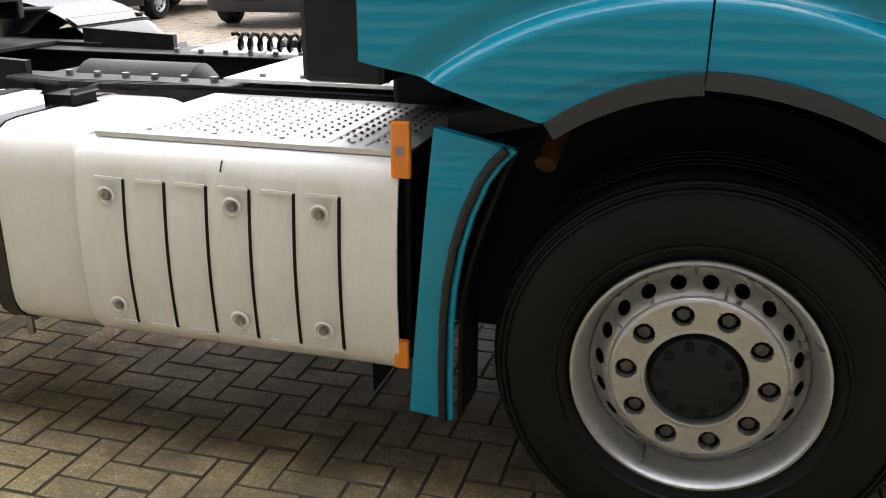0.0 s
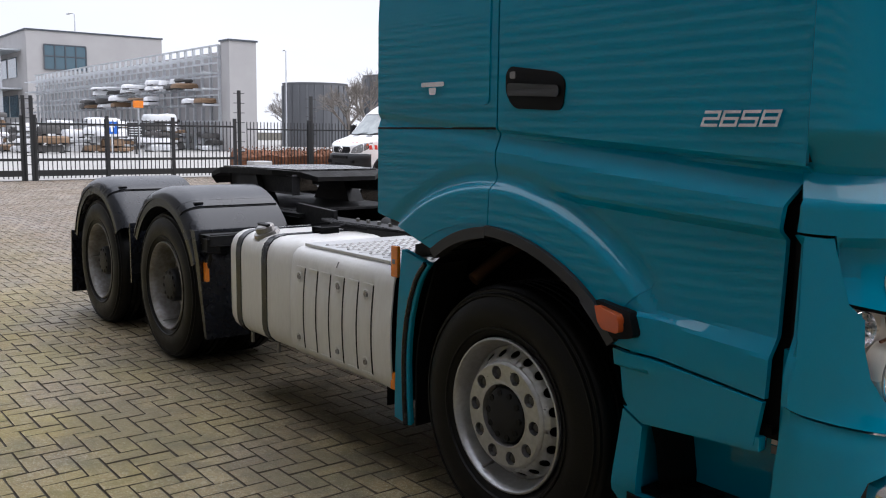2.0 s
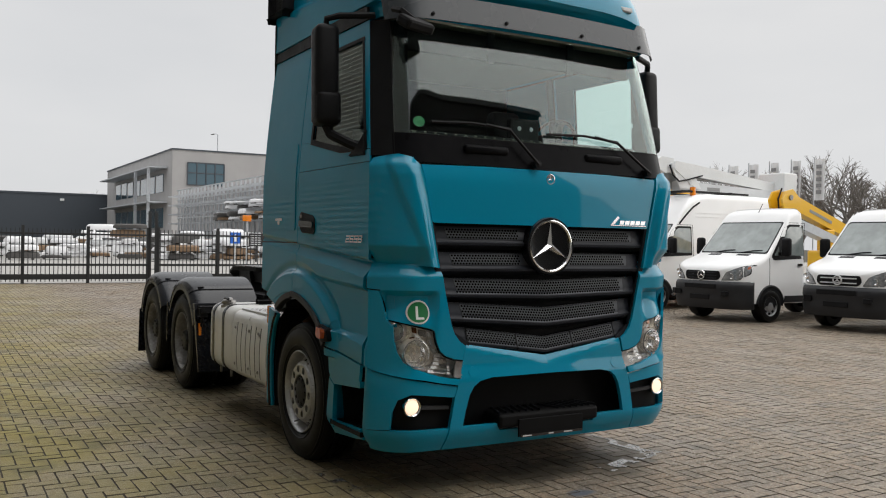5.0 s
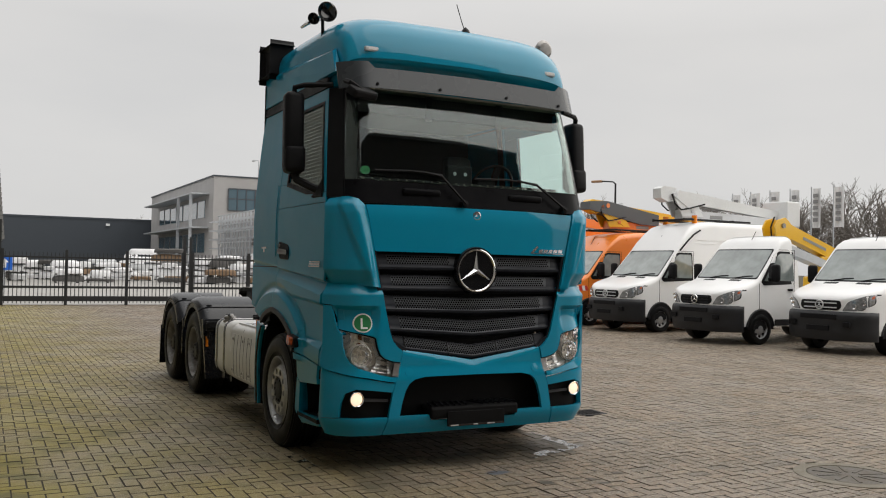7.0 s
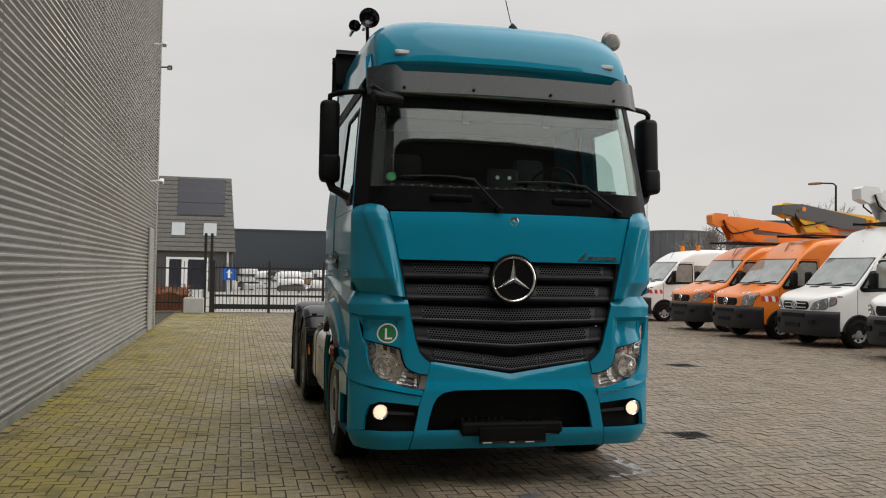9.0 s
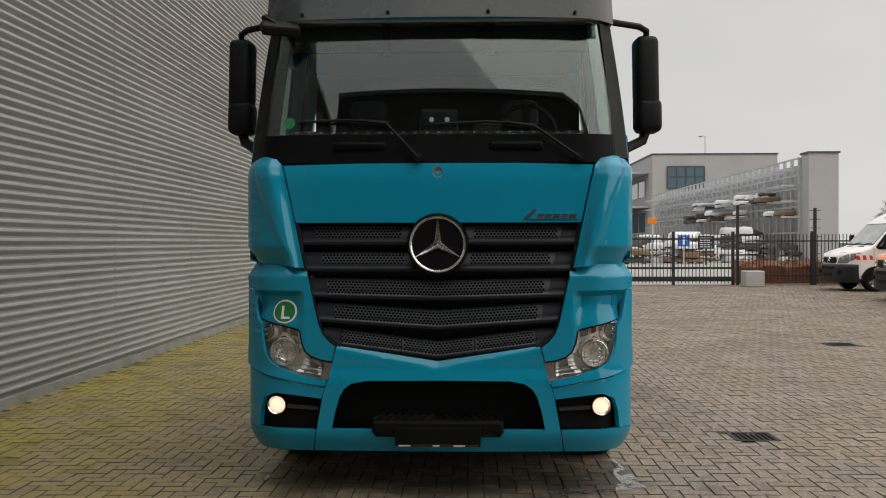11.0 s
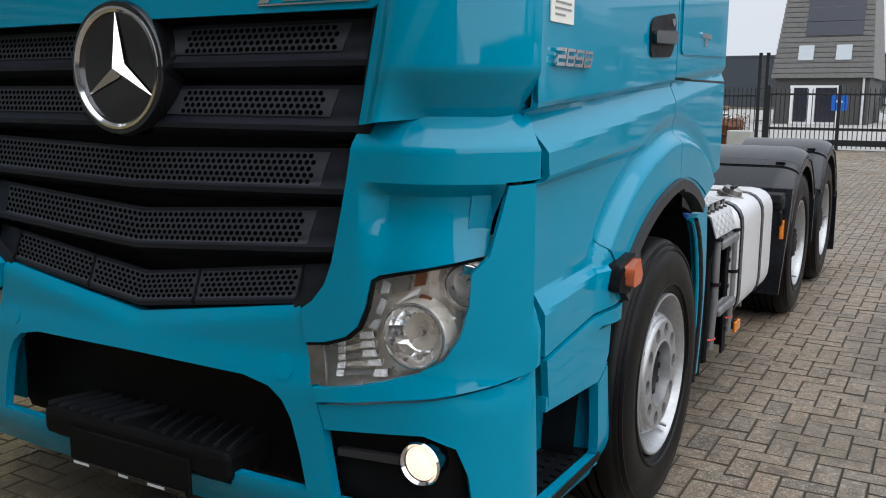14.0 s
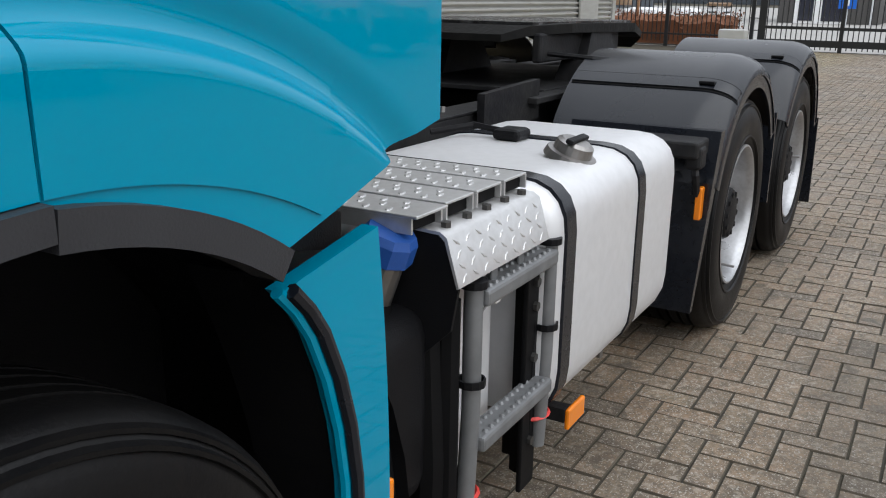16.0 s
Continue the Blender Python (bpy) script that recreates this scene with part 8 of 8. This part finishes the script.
# ---- drains and marks in the yard ----
def grate(x, y, sx, sy):
    t = thing("drain_grate", "square cast iron drain grate set in the pavers", "drain", pose(x, y, 0.0))
    part("frame", B(-sx / 2, sx / 2, -sy / 2, sy / 2, -0.03, -0.012), GREASE, t)
    for s in (-1, 1):
        part("rim", B(s * sx / 2 - 0.015, s * sx / 2 + 0.015, -sy / 2, sy / 2, -0.03, 0.006, 0.003), CHASSIS, t)
        part("rim", B(-sx / 2, sx / 2, s * sy / 2 - 0.015, s * sy / 2 + 0.015, -0.03, 0.007, 0.003), CHASSIS, t)
    n = 8
    for i in range(n):
        yy = -sy / 2 + sy * (i + 0.5) / n
        part("bar", B(-sx / 2, sx / 2, yy - 0.011, yy + 0.011, -0.02, 0.004, 0.003, m=pose(0, 0, 0, 0, 0, 0)), GREASE, t)


GRATES = ((-0.32, 5.57, 0.29, 0.33), (-6.8, 8.95, 0.4, 0.4))
for g in GRATES:
    grate(*g)
RING = material("manhole_ring_concrete", (0.17, 0.15, 0.115), 0.85, grain=((6, 0.5, (0.11, 0.095, 0.07)), (60, 0.4, (0.24, 0.22, 0.18))), bump=0.3)
LID = material("rusty_cast_iron", (0.085, 0.075, 0.062), 0.6, metal=0.3, grain=((8, 0.5, (0.13, 0.10, 0.07)),), bump=0.3)
MANHOLE = (2.92, 5.72, 0.44)
t = thing("manhole_cover", "round iron manhole cover in a concrete ring", "manhole", pose(MANHOLE[0], MANHOLE[1], 0))
part("ring", lathe(bmesh.new(), [(-0.03, 0.42), (0.004, 0.42), (0.006, 0.41), (0.006, 0.325), (-0.03, 0.32)], "z", seg=40), RING, t)
part("lid", lathe(bmesh.new(), [(-0.03, 0.315), (0.003, 0.315), (0.005, 0.30), (0.005, 0.0)], "z", seg=40), LID, t)
for i in range(10):
    a = i * math.pi / 5
    part("lid_rib", B(0.08, 0.28, -0.012, 0.012, 0.005, 0.009, m=Matrix.Rotation(a, 4, "Z")), LID, t)


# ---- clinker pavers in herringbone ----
DARK_BROWN, BLACK_BROWN, BLUE = (0.058, 0.050, 0.036), (0.035, 0.031, 0.024), (0.03, 0.055, 0.095)
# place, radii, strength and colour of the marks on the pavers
PATCHES = (
    (1.12, 3.95, 0.34, 0.50, 0.8, DARK_BROWN), (1.22, 3.15, 0.28, 0.50, 0.75, DARK_BROWN), (1.12, 2.45, 0.28, 0.45, 0.7, DARK_BROWN), (0.82, 4.25, 0.30, 0.20, 0.75, DARK_BROWN),
    (1.50, 3.72, 0.16, 0.22, 0.55, DARK_BROWN), (2.16, 3.33, 0.07, 0.08, 0.8, BLACK_BROWN), (1.18, 4.82, 0.09, 0.11, 0.6, DARK_BROWN), (1.77, 3.17, 0.07, 0.12, 0.8, BLUE),
    # broad darker ellipses, mostly under and beside the truck
    (-1.15, 2.35, 1.4, 0.45, 0.45, DARK_BROWN), (-3.3, 2.2, 1.2, 0.5, 0.4, DARK_BROWN), (-0.9, 3.3, 2.0, 1.0, 0.5, BLACK_BROWN), (1.7, 2.2, 0.35, 0.3, 0.5, DARK_BROWN),
    (-2.6, 5.0, 1.3, 0.35, 0.45, DARK_BROWN), (-0.8, 4.85, 0.4, 0.3, 0.4, DARK_BROWN), (-1.0, 1.6, 0.55, 0.4, 0.5, DARK_BROWN), (-2.0, 1.2, 0.8, 0.35, 0.4, DARK_BROWN), (-1.5, 5.3, 0.5, 0.25, 0.4, DARK_BROWN),
    (2.19, 3.33, 0.05, 0.06, 0.7, BLACK_BROWN), (2.35, 3.73, 0.05, 0.06, 0.7, BLACK_BROWN), (2.22, 3.71, 0.05, 0.06, 0.7, BLACK_BROWN), (2.13, 4.03, 0.05, 0.06, 0.7, BLACK_BROWN), (2.16, 3.61, 0.05, 0.06, 0.7, BLACK_BROWN), (2.00, 3.91, 0.05, 0.06, 0.7, BLACK_BROWN),
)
def paver_material(name, island):
    m = bpy.data.materials.new(name)
    m.use_nodes = True
    n, l = m.node_tree.nodes, m.node_tree.links
    b = n["Principled BSDF"]
    geo = n.new("ShaderNodeNewGeometry")
    if island:
        rnd = geo.outputs["Random Per Island"]
    else:
        rnd = n.new("ShaderNodeObjectInfo").outputs["Random"]
    ramp = n.new("ShaderNodeValToRGB")
    e = ramp.color_ramp.elements
    e[0].position, e[0].color = 0.0, (0.164, 0.114, 0.069, 1)
    e[1].position, e[1].color = 1.0, (0.272, 0.196, 0.122, 1)
    for p, c in ((0.06, (0.092, 0.066, 0.045, 1)), (0.12, (0.195, 0.136, 0.085, 1)), (0.45, (0.226, 0.161, 0.101, 1)), (0.7, (0.240, 0.156, 0.092, 1)), (0.85, (0.181, 0.133, 0.088, 1))):
        q = e.new(p)
        q.color = c
    l.new(rnd, ramp.inputs[0])
    last = ramp.outputs[0]

    def noise_mix(scale, lo, hi, amount, color, last, kind="MIX", detail=5):
        t = n.new("ShaderNodeTexNoise")
        t.inputs["Scale"].default_value, t.inputs["Detail"].default_value = scale, detail
        l.new(geo.outputs["Position"], t.inputs["Vector"])
        r = n.new("ShaderNodeMapRange")
        r.inputs["From Min"].default_value, r.inputs["From Max"].default_value, r.inputs["To Max"].default_value = lo, hi, amount
        l.new(t.outputs[0], r.inputs["Value"])
        x = n.new("ShaderNodeMixRGB")
        l.new(r.outputs[0], x.inputs[0])
        l.new(last, x.inputs[1])
        x.inputs[2].default_value = (*color, 1)
        return x.outputs[0], r, t
    last, _, _ = noise_mix(0.9, 0.42, 0.70, 0.5, (0.090, 0.077, 0.058), last)
    last, _, _ = noise_mix(5.0, 0.45, 0.75, 0.35, (0.25, 0.22, 0.175), last)
    last, _, _ = noise_mix(16, 0.44, 0.66, 0.65, (0.066, 0.053, 0.037), last)
    last, _, fine = noise_mix(70, 0.44, 0.62, 0.6, (0.092, 0.078, 0.058), last)
    last, _, _ = noise_mix(38, 0.52, 0.66, 0.5, (0.36, 0.32, 0.26), last)
    last, _, _ = noise_mix(150, 0.59, 0.65, 0.65, (0.48, 0.46, 0.42), last, detail=2)
    last, _, _ = noise_mix(6.5, 0.63, 0.66, 0.55, (0.062, 0.052, 0.038), last, detail=6)
    # moss by the hall wall, thinning out into the yard
    sep = n.new("ShaderNodeSeparateXYZ")
    l.new(geo.outputs["Position"], sep.inputs[0])
    near = n.new("ShaderNodeMapRange")
    near.inputs["From Min"].default_value, near.inputs["From Max"].default_value = 3.2, -0.8
    l.new(sep.outputs["Y"], near.inputs["Value"])
    t = n.new("ShaderNodeTexNoise")
    t.inputs["Scale"].default_value, t.inputs["Detail"].default_value = 1.4, 6
    l.new(geo.outputs["Position"], t.inputs["Vector"])
    mr = n.new("ShaderNodeMapRange")
    mr.inputs["From Min"].default_value, mr.inputs["From Max"].default_value = 0.22, 0.6
    l.new(t.outputs[0], mr.inputs["Value"])
    mul = n.new("ShaderNodeMath")
    mul.operation = "MULTIPLY"
    l.new(near.outputs[0], mul.inputs[0])
    l.new(mr.outputs[0], mul.inputs[1])
    sc = n.new("ShaderNodeMath")
    sc.operation = "MULTIPLY"
    sc.inputs[1].default_value = 1.0
    l.new(mul.outputs[0], sc.inputs[0])
    x = n.new("ShaderNodeMixRGB")
    l.new(sc.outputs[0], x.inputs[0])
    l.new(last, x.inputs[1])
    x.inputs[2].default_value = (0.252, 0.207, 0.030, 1)
    last = x.outputs[0]
    # dark algae in blotches where the moss grows
    t = n.new("ShaderNodeTexNoise")
    t.inputs["Scale"].default_value, t.inputs["Detail"].default_value = 2.6, 7
    l.new(geo.outputs["Position"], t.inputs["Vector"])
    mr = n.new("ShaderNodeMapRange")
    mr.inputs["From Min"].default_value, mr.inputs["From Max"].default_value, mr.inputs["To Max"].default_value = 0.52, 0.66, 0.75
    l.new(t.outputs[0], mr.inputs["Value"])
    mul = n.new("ShaderNodeMath")
    mul.operation = "MULTIPLY"
    l.new(near.outputs[0], mul.inputs[0])
    l.new(mr.outputs[0], mul.inputs[1])
    x = n.new("ShaderNodeMixRGB")
    l.new(mul.outputs[0], x.inputs[0])
    l.new(last, x.inputs[1])
    x.inputs[2].default_value = (0.062, 0.060, 0.022, 1)
    last = x.outputs[0]
    # damp, oil and blue marks, and darker patches under the truck, all ragged-edged
    edge = n.new("ShaderNodeTexNoise")
    edge.inputs["Scale"].default_value, edge.inputs["Detail"].default_value = 5.0, 7
    l.new(geo.outputs["Position"], edge.inputs["Vector"])
    for px, py, rx, ry, amount, color in PATCHES:
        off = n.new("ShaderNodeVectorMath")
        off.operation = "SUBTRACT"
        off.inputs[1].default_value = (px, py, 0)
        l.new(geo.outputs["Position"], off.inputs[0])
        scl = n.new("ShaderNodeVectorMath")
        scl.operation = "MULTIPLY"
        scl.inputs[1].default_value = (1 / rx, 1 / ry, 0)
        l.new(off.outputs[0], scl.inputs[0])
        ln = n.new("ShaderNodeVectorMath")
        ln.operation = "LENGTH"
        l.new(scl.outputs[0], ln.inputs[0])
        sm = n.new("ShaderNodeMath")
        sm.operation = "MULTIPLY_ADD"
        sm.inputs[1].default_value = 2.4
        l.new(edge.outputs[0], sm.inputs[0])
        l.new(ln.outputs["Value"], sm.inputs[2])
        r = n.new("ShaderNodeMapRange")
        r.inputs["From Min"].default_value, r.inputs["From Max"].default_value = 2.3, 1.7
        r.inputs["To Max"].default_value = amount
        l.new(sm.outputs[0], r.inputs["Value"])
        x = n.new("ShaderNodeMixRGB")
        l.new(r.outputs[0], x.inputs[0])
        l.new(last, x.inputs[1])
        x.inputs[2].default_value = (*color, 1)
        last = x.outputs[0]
    l.new(last, b.inputs["Base Color"])
    # damp patches are smoother
    dt = n.new("ShaderNodeTexNoise")
    dt.inputs["Scale"].default_value, dt.inputs["Detail"].default_value = 0.8, 4
    l.new(geo.outputs["Position"], dt.inputs["Vector"])
    rr = n.new("ShaderNodeMapRange")
    rr.inputs["From Min"].default_value, rr.inputs["From Max"].default_value = 0.35, 0.65
    rr.inputs["To Min"].default_value, rr.inputs["To Max"].default_value = 0.5, 0.75
    l.new(dt.outputs[0], rr.inputs["Value"])
    l.new(rr.outputs[0], b.inputs["Roughness"])
    bp = n.new("ShaderNodeBump")
    bp.inputs["Strength"].default_value, bp.inputs["Distance"].default_value = 0.5, 0.005
    l.new(fine.outputs[0], bp.inputs["Height"])
    l.new(bp.outputs[0], b.inputs["Normal"])
    return m


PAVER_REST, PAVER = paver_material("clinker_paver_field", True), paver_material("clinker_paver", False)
PAVER_EDGE = material("dirty_paver_edge", (0.075, 0.062, 0.044), 0.9, grain=((4, 0.5, (0.05, 0.043, 0.028)), (50, 0.4, (0.11, 0.09, 0.065))))
JOINT_SAND = material("dark_joint_sand", (0.030, 0.026, 0.019), 0.95, grain=((3, 0.5, (0.045, 0.042, 0.022)), (60, 0.4, (0.06, 0.052, 0.04))))
pavement = thing("pavement", "worn brown-grey clinker pavers laid in herringbone", "pavement", kind="structure")
UNIT, JOINT, CHAMFER = 0.1025, 0.0055, 0.003
X0, X1, Y0, Y1 = FENCE_X + 0.1, 14.7, WALL_Y + 0.02, 29.5
STRETCH = (-2.6, 0.45, -0.2, 1.8)


def herringbone():
    """Centres, half sizes and whether a brick lies along x, for the whole yard."""
    a = np.arange(math.floor(X0 / UNIT), math.ceil(X1 / UNIT))
    b = np.arange(math.floor(Y0 / UNIT), math.ceil(Y1 / UNIT))
    A, Bb = np.meshgrid(a, b, indexing="ij")
    c = (A - Bb) % 4
    h, v = c == 0, c == 3
    hx, hy = (A[h] + 1.0) * UNIT, (Bb[h] + 0.5) * UNIT
    vx, vy = (A[v] + 0.5) * UNIT, (Bb[v] + 1.0) * UNIT
    cx, cy = np.concatenate([hx, vx]), np.concatenate([hy, vy])
    along = np.concatenate([np.ones(len(hx), bool), np.zeros(len(vx), bool)])
    keep = (cx > X0) & (cx < X1) & (cy > Y0) & (cy < Y1)
    for gx, gy, sx, sy in GRATES:
        keep &= ~((abs(cx - gx) < sx / 2 + 0.02) & (abs(cy - gy) < sy / 2 + 0.02))
    keep &= np.hypot(cx - MANHOLE[0], cy - MANHOLE[1]) > MANHOLE[2] - 0.02
    return cx[keep], cy[keep], along[keep]


cx, cy, along = herringbone()
prng = np.random.default_rng(4)
near = (cx > STRETCH[0]) & (cx < STRETCH[1]) & (cy > STRETCH[2]) & (cy < STRETCH[3])


def brick_corners(half_x, half_y, count):
    e = CHAMFER
    low = np.array([(-1, -1), (1, -1), (1, 1), (-1, 1)])
    pts = np.concatenate([np.c_[low * (half_x, half_y), np.full(4, -0.007)], np.c_[low * (half_x - e, half_y - e), np.zeros(4)]])
    return pts


BRICK_FACES = np.array([(4, 5, 6, 7), (0, 1, 5, 4), (1, 2, 6, 5), (2, 3, 7, 6), (3, 0, 4, 7)])


def joined_bricks(mask):
    verts, faces, base = [], [], 0
    for flag in (True, False):
        k = mask & (along == flag)
        n = int(k.sum())
        hx, hy = (UNIT - JOINT / 2, UNIT / 2 - JOINT / 2) if flag else (UNIT / 2 - JOINT / 2, UNIT - JOINT / 2)
        p = brick_corners(hx, hy, n)
        turn = prng.normal(0, 0.006, n)
        co = np.empty((n, 8, 3))
        co[:, :, 0] = p[:, 0] * np.cos(turn)[:, None] - p[:, 1] * np.sin(turn)[:, None] + cx[k][:, None]
        co[:, :, 1] = p[:, 0] * np.sin(turn)[:, None] + p[:, 1] * np.cos(turn)[:, None] + cy[k][:, None]
        slope = prng.normal(0, 0.010, (n, 2))
        co[:, :, 2] = p[:, 2] + prng.normal(0, 0.0012, n)[:, None] + p[:, 0] * slope[:, :1] + p[:, 1] * slope[:, 1:]
        verts.append(co.reshape(-1, 3))
        f = BRICK_FACES[None] + (np.arange(n) * 8)[:, None, None] + base
        faces.append(f.reshape(-1, 4))
        base += n * 8
    v, f = np.concatenate(verts), np.concatenate(faces)
    me = bpy.data.meshes.new("paver_field")
    me.from_pydata(v.tolist(), [], f.tolist())
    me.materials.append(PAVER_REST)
    me.materials.append(PAVER_EDGE)
    me.polygons.foreach_set("material_index", np.tile([0, 1, 1, 1, 1], len(f) // 5).astype(np.int32))
    ob = new("paver_field", me)
    ob.parent = pavement
    tagged(ob, "herringbone field of worn pavers", kind="stuff")


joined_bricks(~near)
bed = part("joint_sand", B(X0 - 0.1, X1 + 0.1, Y0 - 0.02, Y1 + 0.4, -0.019, -0.0065), JOINT_SAND, pavement, "dark sandy joints")
shapes = {}
for flag in (True, False):
    hx, hy = (UNIT - JOINT / 2, UNIT / 2 - JOINT / 2) if flag else (UNIT / 2 - JOINT / 2, UNIT - JOINT / 2)
    for k in range(3):
        p = brick_corners(hx, hy, 1)
        p[4:, :2] += prng.normal(0, 0.0012, (4, 2))
        me = bpy.data.meshes.new("brick")
        me.from_pydata(p.tolist(), [], BRICK_FACES.tolist())
        me.materials.append(PAVER)
        me.materials.append(PAVER_EDGE)
        me.polygons.foreach_set("material_index", np.array([0, 1, 1, 1, 1], dtype=np.int32))
        shapes[flag, k] = me
for i, (x, y, flag) in enumerate(zip(cx[near], cy[near], along[near])):
    ob = new("brick", shapes[bool(flag), i % 3])
    ob.parent = pavement
    ob.matrix_local = Matrix.Translation((x, y, float(prng.normal(0, 0.0012)))) @ Euler((float(prng.normal(0, 0.010)), float(prng.normal(0, 0.010)), float(prng.normal(0, 0.006)))).to_matrix().to_4x4()


# ---- wet streaks in front of the truck, sky glint put into their colour ----
def wet_mark(name, pts, width, label, mat, keep, seed):
    rng = random.Random(seed)
    bm = bmesh.new()
    for (xa, ya), (xb, yb) in zip(pts, pts[1:]):
        L = math.hypot(xb - xa, yb - ya)
        dx, dy = (xb - xa) / L, (yb - ya) / L
        n = int(L / 0.012)
        for i in range(n):
            for j in range(int(width / 0.012)):
                f, o = (i + 0.5) / n, (j + 0.5) * 0.012 - width / 2
                x, y = lerp(xa, xb, f) - dy * o, lerp(ya, yb, f) + dx * o
                if noise.noise((x * 9, y * 9, seed)) + rng.uniform(-0.12, 0.12) < keep:
                    continue
                q = 0.0072
                bm.faces.new([bm.verts.new((x + a * q + rng.uniform(-0.003, 0.003), y + c * q + rng.uniform(-0.003, 0.003), 0.0045)) for a, c in ((-1, -1), (1, -1), (1, 1), (-1, 1))])
    tagged(part(name, bm, mat, None, label, kind="stuff"), category="stain")


# pale base stands in for the sky mirrored by the wet film
MARK = material("wet_film_glint", (0.30, 0.285, 0.25), 0.1, coat=1.0, spec=0.8, grain=((12, 0.6, (0.075, 0.064, 0.047)),))
wet_mark("glint_streak", [(0.45, 4.27), (1.2, 4.36)], 0.12, "wet streak on the pavers with painted sky glint", MARK, 0.04, 3)
wet_mark("glint_streak", [(1.16, 4.34), (1.4, 3.68)], 0.14, "wet streak on the pavers with painted sky glint", MARK, 0.04, 4)
wet_mark("glint_streak", [(0.55, 1.88), (1.15, 1.92)], 0.09, "wet streak on the pavers with painted sky glint", MARK, 0.25, 5)
